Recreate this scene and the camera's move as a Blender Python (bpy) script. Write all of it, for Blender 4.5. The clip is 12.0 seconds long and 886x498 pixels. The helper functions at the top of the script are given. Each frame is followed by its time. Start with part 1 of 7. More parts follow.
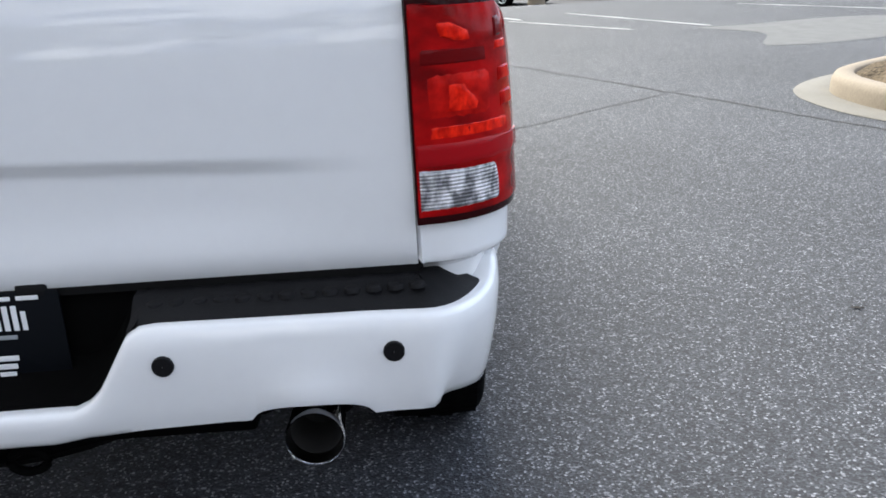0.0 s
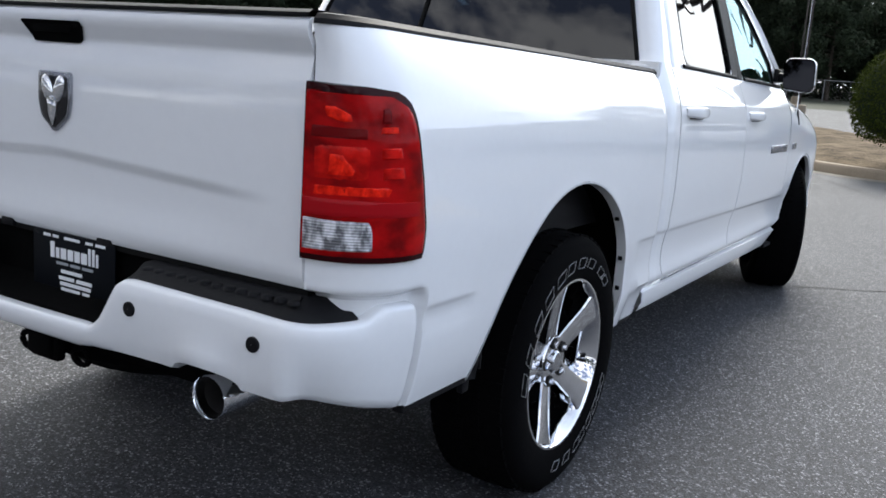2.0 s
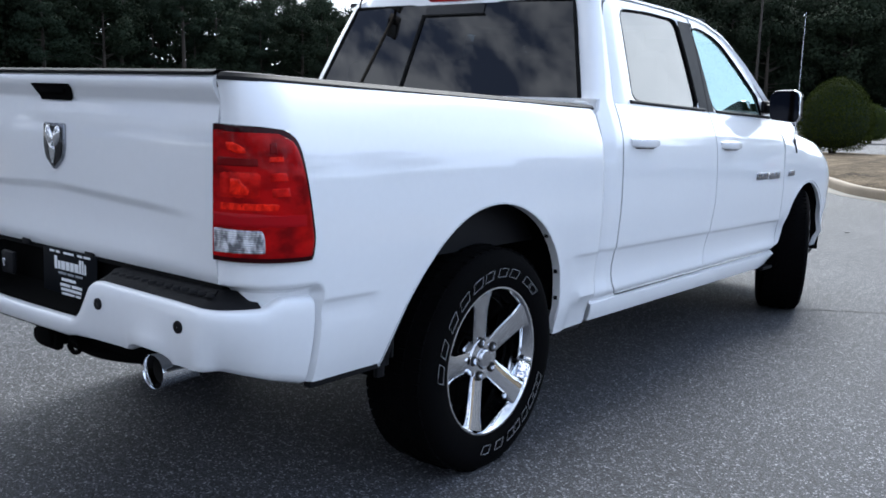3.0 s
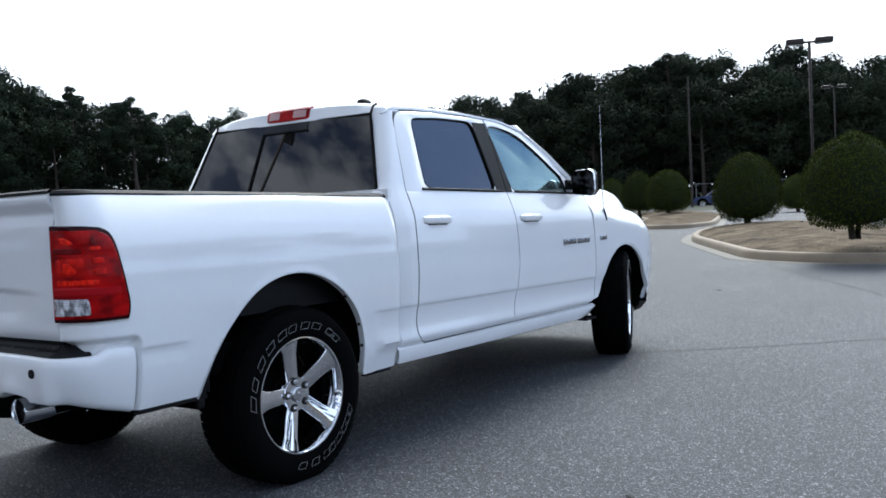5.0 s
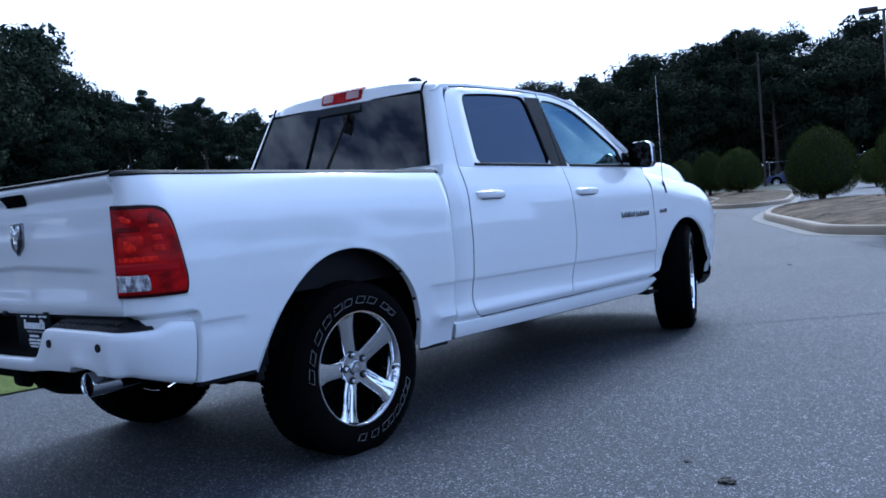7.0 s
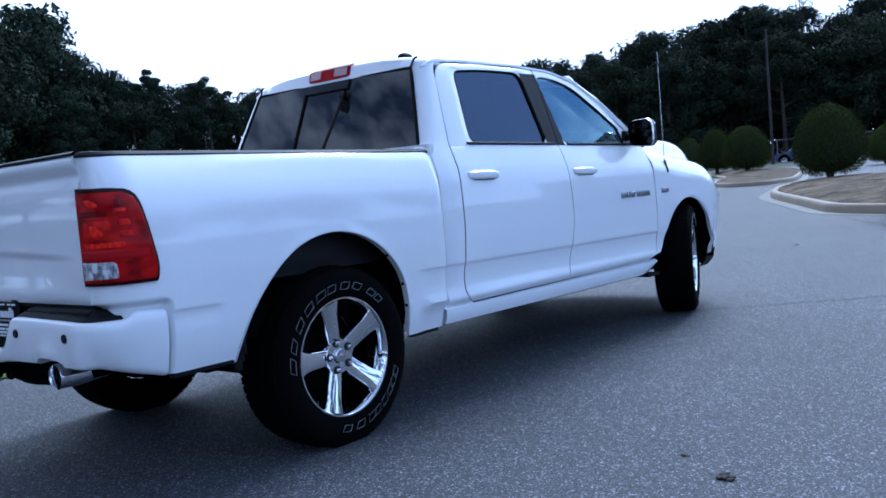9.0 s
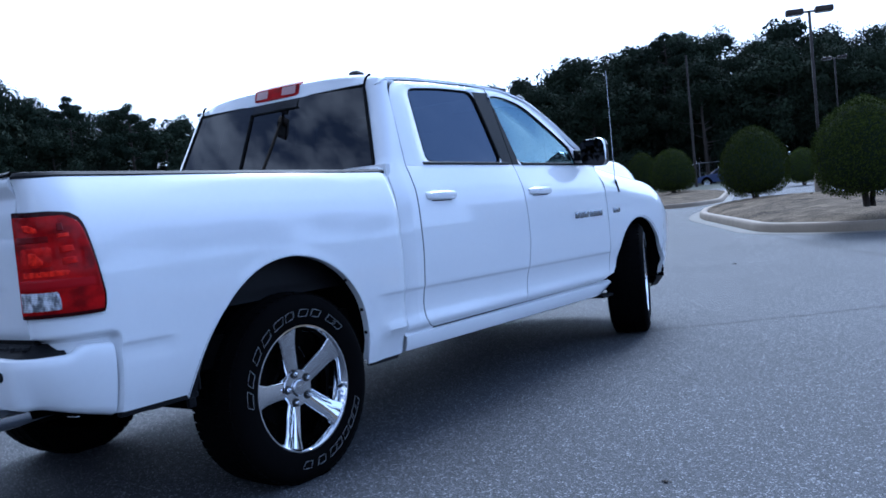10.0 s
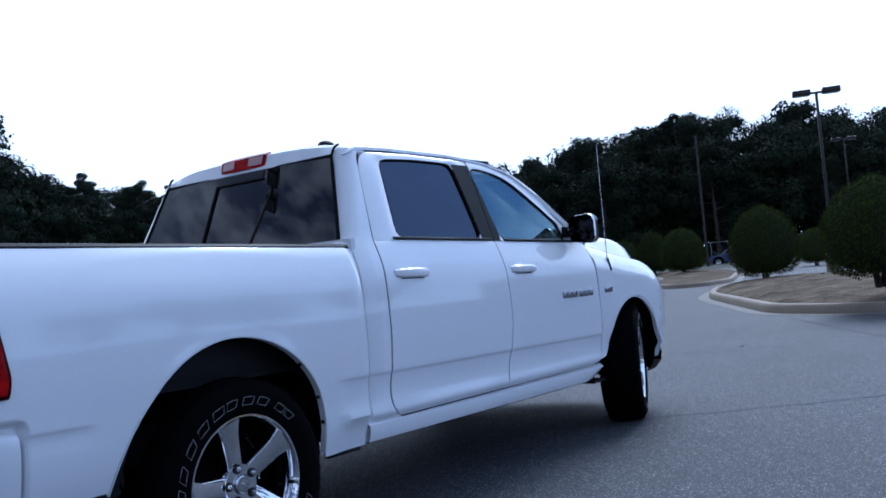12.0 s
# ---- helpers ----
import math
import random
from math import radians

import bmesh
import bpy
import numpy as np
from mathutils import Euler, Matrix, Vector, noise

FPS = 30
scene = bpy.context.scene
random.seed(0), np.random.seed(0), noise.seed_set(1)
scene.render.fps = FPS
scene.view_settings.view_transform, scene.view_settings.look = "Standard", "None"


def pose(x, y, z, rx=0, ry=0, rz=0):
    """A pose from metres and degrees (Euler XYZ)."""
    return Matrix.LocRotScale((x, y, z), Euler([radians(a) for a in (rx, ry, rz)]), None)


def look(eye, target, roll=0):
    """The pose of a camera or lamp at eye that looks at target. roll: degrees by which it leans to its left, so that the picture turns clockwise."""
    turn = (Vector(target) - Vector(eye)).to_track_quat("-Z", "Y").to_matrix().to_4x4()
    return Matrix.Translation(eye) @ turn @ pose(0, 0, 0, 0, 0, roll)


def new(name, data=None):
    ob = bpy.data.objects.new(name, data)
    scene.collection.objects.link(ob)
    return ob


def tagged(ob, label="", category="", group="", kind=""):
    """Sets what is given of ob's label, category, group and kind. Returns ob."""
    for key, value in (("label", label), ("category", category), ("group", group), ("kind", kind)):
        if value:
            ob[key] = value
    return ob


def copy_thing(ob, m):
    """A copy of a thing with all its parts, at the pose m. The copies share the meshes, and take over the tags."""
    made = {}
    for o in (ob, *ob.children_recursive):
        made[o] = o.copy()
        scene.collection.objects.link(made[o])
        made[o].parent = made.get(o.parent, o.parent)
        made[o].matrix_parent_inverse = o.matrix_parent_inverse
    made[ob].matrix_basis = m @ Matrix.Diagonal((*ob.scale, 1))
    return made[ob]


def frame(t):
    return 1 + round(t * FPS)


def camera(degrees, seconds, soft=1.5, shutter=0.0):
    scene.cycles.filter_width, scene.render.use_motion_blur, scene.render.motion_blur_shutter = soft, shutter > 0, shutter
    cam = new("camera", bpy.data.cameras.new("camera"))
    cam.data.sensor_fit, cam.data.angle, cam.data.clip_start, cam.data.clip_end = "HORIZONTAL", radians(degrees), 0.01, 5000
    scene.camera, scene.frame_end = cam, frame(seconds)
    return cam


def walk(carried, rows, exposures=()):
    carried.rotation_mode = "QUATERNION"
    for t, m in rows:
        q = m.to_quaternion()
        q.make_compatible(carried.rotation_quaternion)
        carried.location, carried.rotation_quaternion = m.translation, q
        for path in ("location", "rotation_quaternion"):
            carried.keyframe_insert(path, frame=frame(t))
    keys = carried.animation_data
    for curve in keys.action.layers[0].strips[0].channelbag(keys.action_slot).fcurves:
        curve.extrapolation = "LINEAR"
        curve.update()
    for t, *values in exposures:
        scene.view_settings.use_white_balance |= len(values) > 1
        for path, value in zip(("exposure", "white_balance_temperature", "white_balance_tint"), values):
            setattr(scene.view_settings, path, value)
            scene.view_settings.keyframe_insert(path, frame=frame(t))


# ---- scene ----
cam = camera(51.85, 12.0, soft=1.7)
PATH = [
    (0, (0.788, -2.375, 1.255), (0.8570, -0.4761, 0.6315), -3.18),
    (0.5, (1.100, -2.249, 1.223), (0.8270, -0.3249, 0.7523), -2.66),
    (1, (1.341, -2.207, 1.245), (0.5839, -0.3998, 0.8458), -0.56),
    (1.5, (1.589, -2.269, 1.253), (0.5829, -0.5858, 0.8611), 2.59),
    (2, (1.948, -2.397, 1.246), (0.9481, -0.7113, 0.8490), 3.89),
    (2.5, (2.331, -2.432, 1.277), (1.2002, -0.8010, 1.0307), 3.97),
    (3, (2.675, -2.483, 1.267), (1.4684, -0.9199, 0.9506), 1.95),
    (3.5, (3.014, -2.580, 1.269), (1.8099, -1.0225, 0.9172), -0.25),
    (3.7, (3.116, -2.595, 1.274), (1.9900, -0.9775, 0.9349), -1.13),
    (5.3, (3.885, -2.900, 1.156), (2.7158, -1.2792, 1.0790), -2.93),
    (5.5, (3.860, -2.917, 1.131), (2.6177, -1.3568, 0.9835), -0.05),
    (6, (3.922, -2.938, 1.157), (2.6661, -1.3825, 1.0997), -3.15),
    (6.5, (3.941, -2.918, 1.139), (2.6957, -1.3552, 1.0585), -3.65),
    (7, (3.915, -2.834, 1.118), (2.6330, -1.3029, 1.0111), -4.76),
    (7.2, (3.917, -2.787, 1.134), (2.6308, -1.2596, 1.0218), -3.96),
    (8.8, (3.874, -2.639, 1.124), (2.5982, -1.1055, 0.9818), -4.86),
    (9, (3.863, -2.642, 1.120), (2.5687, -1.1249, 0.9689), -4.96),
    (9.5, (3.760, -2.614, 1.100), (2.5039, -1.0663, 0.9395), -4.45),
    (10, (3.642, -2.597, 1.108), (2.4708, -0.9798, 0.9989), -5.64),
    (10.5, (3.591, -2.538, 1.117), (2.5198, -0.8504, 1.0560), -2.81),
    (11, (3.632, -2.477, 1.106), (2.5221, -0.8148, 1.0417), -3.75),
    (11.5, (3.635, -2.292, 1.104), (2.4952, -0.6493, 1.1416), -4.03),
    (12, (3.615, -2.224, 1.089), (2.4338, -0.6117, 1.1523), -5.24),
]


# ---- light ----
EXPOSURES = [(0, 1.12, 6600, 7), (0.5, 1.08, 6850, 8), (1, 0.92, 6800, 9), (2, 0.78, 6550, 8), (2.5, 0.70, 6250, 8), (3.5, 0.84, 5900, 7), (5.5, 0.3, 6000, 6), (6.5, 0.12, 4850, 10), (9.5, 0.28, 4700, 10), (10.5, 0.28, 4800, 11), (12, -0.2, 4900, 11)]
walk(cam, [(t, look(eye, target, roll)) for t, eye, target, roll in PATH], EXPOSURES)
world = bpy.data.worlds.new("overcast")
scene.world = world
world.use_nodes = True
wn, wl = world.node_tree.nodes, world.node_tree.links
wn.clear()
w_out = wn.new("ShaderNodeOutputWorld")
w_bg = wn.new("ShaderNodeBackground")
w_sky = wn.new("ShaderNodeTexSky")
w_sky.sky_type = "NISHITA"
w_sky.sun_disc = False
SUN_EL, SUN_AZ = radians(42), radians(-13)
w_sky.sun_elevation, w_sky.sun_rotation = SUN_EL, SUN_AZ
w_tc = wn.new("ShaderNodeTexCoord")
w_map = wn.new("ShaderNodeMapping")
w_map.inputs["Scale"].default_value = (1.0, 1.0, 2.6)
w_noise = wn.new("ShaderNodeTexNoise")
w_noise.inputs["Scale"].default_value = 7.0
w_noise.inputs["Detail"].default_value = 7.0
w_noise.inputs["Roughness"].default_value = 0.55
w_ramp = wn.new("ShaderNodeValToRGB")
w_ramp.color_ramp.elements[0].position, w_ramp.color_ramp.elements[0].color = 0.44, (1.7, 2.3, 4.2, 1)
w_ramp.color_ramp.elements[1].position, w_ramp.color_ramp.elements[1].color = 0.60, (15.4, 15.6, 16.6, 1)
w_mix = wn.new("ShaderNodeMix")
w_mix.data_type = "RGBA"
w_mix.inputs["Factor"].default_value = 0.92
wl.new(w_tc.outputs["Generated"], w_map.inputs["Vector"])
wl.new(w_map.outputs["Vector"], w_noise.inputs["Vector"])
wl.new(w_noise.outputs["Fac"], w_ramp.inputs["Fac"])
wl.new(w_sky.outputs["Color"], w_mix.inputs["A"])
wl.new(w_ramp.outputs["Color"], w_mix.inputs["B"])
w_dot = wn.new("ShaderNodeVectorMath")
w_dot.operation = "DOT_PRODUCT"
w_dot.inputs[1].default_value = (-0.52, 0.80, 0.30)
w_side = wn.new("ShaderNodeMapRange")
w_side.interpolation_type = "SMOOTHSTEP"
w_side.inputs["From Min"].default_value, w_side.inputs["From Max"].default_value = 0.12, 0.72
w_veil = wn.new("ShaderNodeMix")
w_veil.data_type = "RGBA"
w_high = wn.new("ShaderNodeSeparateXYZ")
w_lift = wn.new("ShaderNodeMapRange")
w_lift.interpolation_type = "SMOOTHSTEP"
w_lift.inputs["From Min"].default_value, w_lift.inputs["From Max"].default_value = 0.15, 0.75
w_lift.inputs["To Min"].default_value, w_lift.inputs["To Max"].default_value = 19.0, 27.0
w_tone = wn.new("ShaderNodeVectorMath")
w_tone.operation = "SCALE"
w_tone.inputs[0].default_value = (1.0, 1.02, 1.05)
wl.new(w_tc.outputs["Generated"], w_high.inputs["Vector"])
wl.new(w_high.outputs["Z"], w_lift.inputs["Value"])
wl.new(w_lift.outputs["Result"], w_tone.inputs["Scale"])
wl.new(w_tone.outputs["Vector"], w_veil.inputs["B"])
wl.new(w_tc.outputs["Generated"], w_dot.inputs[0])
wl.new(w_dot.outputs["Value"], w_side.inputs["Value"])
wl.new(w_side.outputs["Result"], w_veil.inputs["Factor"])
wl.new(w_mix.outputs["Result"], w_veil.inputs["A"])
w_last = w_veil.outputs["Result"]
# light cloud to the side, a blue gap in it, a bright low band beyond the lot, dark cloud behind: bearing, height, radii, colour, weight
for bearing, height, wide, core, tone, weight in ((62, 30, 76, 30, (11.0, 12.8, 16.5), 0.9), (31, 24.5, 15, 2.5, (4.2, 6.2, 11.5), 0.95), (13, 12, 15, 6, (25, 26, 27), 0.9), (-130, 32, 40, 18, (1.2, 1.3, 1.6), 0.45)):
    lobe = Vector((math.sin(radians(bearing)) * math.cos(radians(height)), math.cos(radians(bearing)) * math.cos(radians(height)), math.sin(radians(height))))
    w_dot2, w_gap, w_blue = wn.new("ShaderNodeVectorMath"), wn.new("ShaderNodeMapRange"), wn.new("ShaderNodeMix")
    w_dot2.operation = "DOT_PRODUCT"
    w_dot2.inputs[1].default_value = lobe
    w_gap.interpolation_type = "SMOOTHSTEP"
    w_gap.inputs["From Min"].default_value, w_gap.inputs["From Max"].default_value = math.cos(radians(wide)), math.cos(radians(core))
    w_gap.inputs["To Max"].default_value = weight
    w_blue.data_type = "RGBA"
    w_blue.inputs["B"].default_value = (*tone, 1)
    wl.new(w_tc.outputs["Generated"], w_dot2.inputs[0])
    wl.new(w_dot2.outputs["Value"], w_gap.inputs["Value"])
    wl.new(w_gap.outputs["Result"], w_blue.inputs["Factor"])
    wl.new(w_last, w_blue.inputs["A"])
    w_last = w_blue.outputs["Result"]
# a dimming added overhead, out of view, to darken the shaded ground
w_zenith, w_dim = wn.new("ShaderNodeMapRange"), wn.new("ShaderNodeVectorMath")
w_zenith.interpolation_type = "SMOOTHSTEP"
w_zenith.inputs["From Min"].default_value, w_zenith.inputs["From Max"].default_value = 0.5, 1.0
w_zenith.inputs["To Min"].default_value, w_zenith.inputs["To Max"].default_value = 1.0, 0.5
w_dim.operation = "SCALE"
wl.new(w_high.outputs["Z"], w_zenith.inputs["Value"])
wl.new(w_last, w_dim.inputs[0])
wl.new(w_zenith.outputs["Result"], w_dim.inputs["Scale"])
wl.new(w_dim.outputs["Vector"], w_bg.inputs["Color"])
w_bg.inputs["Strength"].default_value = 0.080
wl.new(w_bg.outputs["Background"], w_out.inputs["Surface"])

sun_data = bpy.data.lights.new("sun", "SUN")
sun_data.energy, sun_data.angle, sun_data.color = 3.3, radians(26), (1.0, 0.96, 0.91)
sun = new("sun", sun_data)
sun.rotation_euler = (radians(90) - SUN_EL, 0, radians(180) - SUN_AZ)

# ---- materials ----
def material(name):
    m = bpy.data.materials.new(name)
    m.use_nodes = True
    return m, m.node_tree.nodes, m.node_tree.links, m.node_tree.nodes["Principled BSDF"]


def plain(name, color, rough=0.5, metal=0.0, coat=0.0, grain=0.0, grain_scale=60.0, bump=0.0, spec=0.5):
    """A plain surface with an even grain in its colour and gloss."""
    m, n, l, b = material(name)
    b.inputs["Base Color"].default_value = (*color, 1)
    b.inputs["Roughness"].default_value = rough
    b.inputs["Metallic"].default_value = metal
    b.inputs["Coat Weight"].default_value = coat
    b.inputs["Coat Roughness"].default_value = 0.03
    b.inputs["Coat IOR"].default_value = 1.65
    b.inputs["Specular IOR Level"].default_value = spec
    if grain or bump:
        tc = n.new("ShaderNodeTexCoord")
        fine, wide = n.new("ShaderNodeTexNoise"), n.new("ShaderNodeTexNoise")
        fine.inputs["Scale"].default_value, fine.inputs["Detail"].default_value = grain_scale, 5
        wide.inputs["Scale"].default_value, wide.inputs["Detail"].default_value = grain_scale / 18, 3
        add = n.new("ShaderNodeMath")
        add.operation = "ADD"
        for t in (fine, wide):
            l.new(tc.outputs["Object"], t.inputs["Vector"])
        l.new(fine.outputs["Fac"], add.inputs[0])
        l.new(wide.outputs["Fac"], add.inputs[1])
        ramp = n.new("ShaderNodeMapRange")
        ramp.inputs["From Min"].default_value, ramp.inputs["From Max"].default_value = 0.6, 1.4
        ramp.inputs["To Min"].default_value, ramp.inputs["To Max"].default_value = 1 - grain, 1 + grain
        l.new(add.outputs[0], ramp.inputs["Value"])
        mul = n.new("ShaderNodeVectorMath")
        mul.operation = "SCALE"
        mul.inputs[0].default_value = color
        l.new(ramp.outputs["Result"], mul.inputs["Scale"])
        l.new(mul.outputs["Vector"], b.inputs["Base Color"])
        if bump:
            bp = n.new("ShaderNodeBump")
            bp.inputs["Strength"].default_value = bump
            bp.inputs["Distance"].default_value = 0.004
            l.new(fine.outputs["Fac"], bp.inputs["Height"])
            l.new(bp.outputs["Normal"], b.inputs["Normal"])
    return m


def pane_glass(name, tint, rough=0.0, ior=1.6, sheen=(1, 1, 1)):
    """A thin pane: it lets tinted light through and mirrors by Fresnel."""
    m, n, l, b = material(name)
    n.remove(b)
    out = n["Material Output"]
    clear, gloss, mix, fr = n.new("ShaderNodeBsdfTransparent"), n.new("ShaderNodeBsdfGlossy"), n.new("ShaderNodeMixShader"), n.new("ShaderNodeFresnel")
    clear.inputs["Color"].default_value = (*tint, 1)
    gloss.inputs["Color"].default_value = (*sheen, 1)
    gloss.inputs["Roughness"].default_value = rough
    fr.inputs["IOR"].default_value = ior
    l.new(fr.outputs["Fac"], mix.inputs["Fac"])
    l.new(clear.outputs["BSDF"], mix.inputs[1])
    l.new(gloss.outputs["BSDF"], mix.inputs[2])
    l.new(mix.outputs["Shader"], out.inputs["Surface"])
    return m


def asphalt_material():
    m, n, l, b = material("asphalt")
    tc = n.new("ShaderNodeTexCoord")
    def noise_at(scale, detail, rough=0.5):
        t = n.new("ShaderNodeTexNoise")
        t.inputs["Scale"].default_value, t.inputs["Detail"].default_value, t.inputs["Roughness"].default_value = scale, detail, rough
        l.new(tc.outputs["Object"], t.inputs["Vector"])
        return t
    grit = n.new("ShaderNodeTexVoronoi")
    grit.inputs["Scale"].default_value = 165
    l.new(tc.outputs["Object"], grit.inputs["Vector"])
    grit_tone = n.new("ShaderNodeSeparateColor")
    l.new(grit.outputs["Color"], grit_tone.inputs["Color"])
    speck = n.new("ShaderNodeValToRGB")
    e = speck.color_ramp.elements
    e[0].position, e[0].color = 0.0, (0.016, 0.016, 0.018, 1)
    e[1].position, e[1].color = 1.0, (0.26, 0.27, 0.29, 1)
    mid = e.new(0.55)
    mid.color = (0.034, 0.036, 0.042, 1)
    high = e.new(0.88)
    high.color = (0.066, 0.069, 0.078, 1)
    l.new(grit_tone.outputs["Red"], speck.inputs["Fac"])
    stains = noise_at(0.55, 6, 0.6)
    mottled = noise_at(24, 6, 0.72)
    s1 = n.new("ShaderNodeMapRange")
    s1.inputs["From Min"].default_value, s1.inputs["From Max"].default_value = 0.3, 0.7
    s1.inputs["To Min"].default_value, s1.inputs["To Max"].default_value = 0.82, 1.16
    l.new(stains.outputs["Fac"], s1.inputs["Value"])
    s2 = n.new("ShaderNodeMapRange")
    s2.inputs["From Min"].default_value, s2.inputs["From Max"].default_value = 0.3, 0.7
    s2.inputs["To Min"].default_value, s2.inputs["To Max"].default_value = 0.66, 1.36
    l.new(mottled.outputs["Fac"], s2.inputs["Value"])
    mul = n.new("ShaderNodeMath")
    mul.operation = "MULTIPLY"
    l.new(s1.outputs["Result"], mul.inputs[0])
    l.new(s2.outputs["Result"], mul.inputs[1])
    col = n.new("ShaderNodeVectorMath")
    col.operation = "SCALE"
    l.new(speck.outputs["Color"], col.inputs[0])
    l.new(mul.outputs[0], col.inputs["Scale"])
    l.new(col.outputs["Vector"], b.inputs["Base Color"])
    b.inputs["Roughness"].default_value = 0.8
    b.inputs["Specular IOR Level"].default_value = 0.35
    bp = n.new("ShaderNodeBump")
    bp.inputs["Strength"].default_value, bp.inputs["Distance"].default_value = 0.6, 0.004
    l.new(grit.outputs["Distance"], bp.inputs["Height"])
    l.new(bp.outputs["Normal"], b.inputs["Normal"])
    return m


def leaf_material(name, dark, light, rough=0.6):
    m, n, l, b = material(name)
    geo = n.new("ShaderNodeNewGeometry")
    info = n.new("ShaderNodeObjectInfo")
    ramp = n.new("ShaderNodeValToRGB")
    ramp.color_ramp.elements[0].color, ramp.color_ramp.elements[1].color = (*dark, 1), (*light, 1)
    l.new(geo.outputs["Random Per Island"], ramp.inputs["Fac"])
    tone = n.new("ShaderNodeMapRange")
    tone.inputs["To Min"].default_value, tone.inputs["To Max"].default_value = 0.75, 1.25
    l.new(info.outputs["Random"], tone.inputs["Value"])
    sc = n.new("ShaderNodeVectorMath")
    sc.operation = "SCALE"
    l.new(ramp.outputs["Color"], sc.inputs[0])
    l.new(tone.outputs["Result"], sc.inputs["Scale"])
    l.new(sc.outputs["Vector"], b.inputs["Base Color"])
    b.inputs["Roughness"].default_value = rough
    b.inputs["Specular IOR Level"].default_value = 0.04
    return m


def lens_material(name, color, rough, bump_scale=0.0):
    m, n, l, b = material(name)
    b.inputs["Base Color"].default_value = (*color, 1)
    b.inputs["Roughness"].default_value = rough
    b.inputs["Coat Weight"].default_value = 0.08
    b.inputs["Specular IOR Level"].default_value = 0.1
    b.inputs["Coat Roughness"].default_value = 0.01
    if bump_scale:
        tc, wave, bp = n.new("ShaderNodeTexCoord"), n.new("ShaderNodeTexWave"), n.new("ShaderNodeBump")
        wave.bands_direction = "Z"
        wave.inputs["Scale"].default_value = bump_scale
        l.new(tc.outputs["Object"], wave.inputs["Vector"])
        bp.inputs["Strength"].default_value, bp.inputs["Distance"].default_value = 0.8, 0.003
        l.new(wave.outputs["Fac"], bp.inputs["Height"])
        l.new(bp.outputs["Normal"], b.inputs["Normal"])
    return m


M_PAINT = plain("white_paint", (0.80, 0.81, 0.82), 0.45, coat=1.0, grain=0.015, grain_scale=40)
M_BLACK = plain("black_plastic", (0.004, 0.004, 0.005), 0.55, grain=0.2, grain_scale=250, bump=0.15, spec=0.18)
M_PAD = plain("ribbed_step_plastic", (0.006, 0.006, 0.007), 0.65, grain=0.3, grain_scale=300, bump=0.35, spec=0.2)
M_GLOSS_BLACK = plain("gloss_black", (0.008, 0.008, 0.009), 0.12, grain=0.1)
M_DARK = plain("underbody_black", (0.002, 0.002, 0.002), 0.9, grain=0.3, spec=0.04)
M_SEAM = plain("seam_rubber", (0.006, 0.006, 0.006), 0.8, grain=0.2, spec=0.1)
M_RUBBER = plain("tyre_rubber", (0.0018, 0.0018, 0.002), 0.9, grain=0.25, grain_scale=120, bump=0.2, spec=0.04)
M_LETTER = plain("white_raised_rubber", (0.30, 0.30, 0.31), 0.6, grain=0.1)
M_CHROME = plain("chrome", (0.82, 0.83, 0.85), 0.045, metal=1.0, grain=0.03, grain_scale=20)
M_CHROME_DULL = plain("brushed_chrome", (0.62, 0.63, 0.65), 0.22, metal=1.0, grain=0.05)
M_HOLE_BLACK = plain("sooty_pipe_inside", (0.01, 0.009, 0.008), 0.9, grain=0.3)
M_RED = lens_material("red_lens", (0.30, 0.005, 0.007), 0.12)


def mottle(m, dark, light, sx, sy, sz, lo, hi):
    """Uneven reflector facets seen through the lens, their glints put into the colour."""
    n, l = m.node_tree.nodes, m.node_tree.links
    b = n["Principled BSDF"]
    tc, mp, t, r = n.new("ShaderNodeTexCoord"), n.new("ShaderNodeMapping"), n.new("ShaderNodeTexNoise"), n.new("ShaderNodeValToRGB")
    mp.inputs["Scale"].default_value = (sx, sy, sz)
    t.inputs["Scale"].default_value, t.inputs["Detail"].default_value = 1.0, 4
    r.color_ramp.elements[0].position, r.color_ramp.elements[0].color = lo, (*dark, 1)
    r.color_ramp.elements[1].position, r.color_ramp.elements[1].color = hi, (*light, 1)
    l.new(tc.outputs["Object"], mp.inputs["Vector"])
    l.new(mp.outputs["Vector"], t.inputs["Vector"])
    l.new(t.outputs["Fac"], r.inputs["Fac"])
    l.new(r.outputs["Color"], b.inputs["Base Color"])


mottle(M_RED, (0.15, 0.001, 0.002), (0.42, 0.003, 0.004), 13, 13, 22, 0.34, 0.64)
M_RED_BRIGHT = lens_material("red_reflector", (0.62, 0.02, 0.015), 0.2)
mottle(M_RED_BRIGHT, (0.46, 0.004, 0.002), (0.90, 0.020, 0.006), 90, 90, 60, 0.34, 0.66)
M_RED_BOWL = lens_material("red_bowl", (0.5, 0.01, 0.012), 0.2)
mottle(M_RED_BOWL, (0.30, 0.002, 0.002), (0.62, 0.008, 0.005), 40, 40, 40, 0.34, 0.64)
M_RED_BAND = lens_material("plain_red_band", (0.34, 0.005, 0.009), 0.15)
M_RED_DEEP = lens_material("deep_red_hollow", (0.13, 0.002, 0.003), 0.15)
M_RED_DARK = lens_material("dark_red_lens", (0.022, 0.001, 0.002), 0.1)
M_PINK_LENS = lens_material("pale_pink_lens", (0.55, 0.33, 0.33), 0.15, 60)
M_CLEAR_LENS = lens_material("ribbed_clear_lens", (0.72, 0.72, 0.73), 0.15, 55)
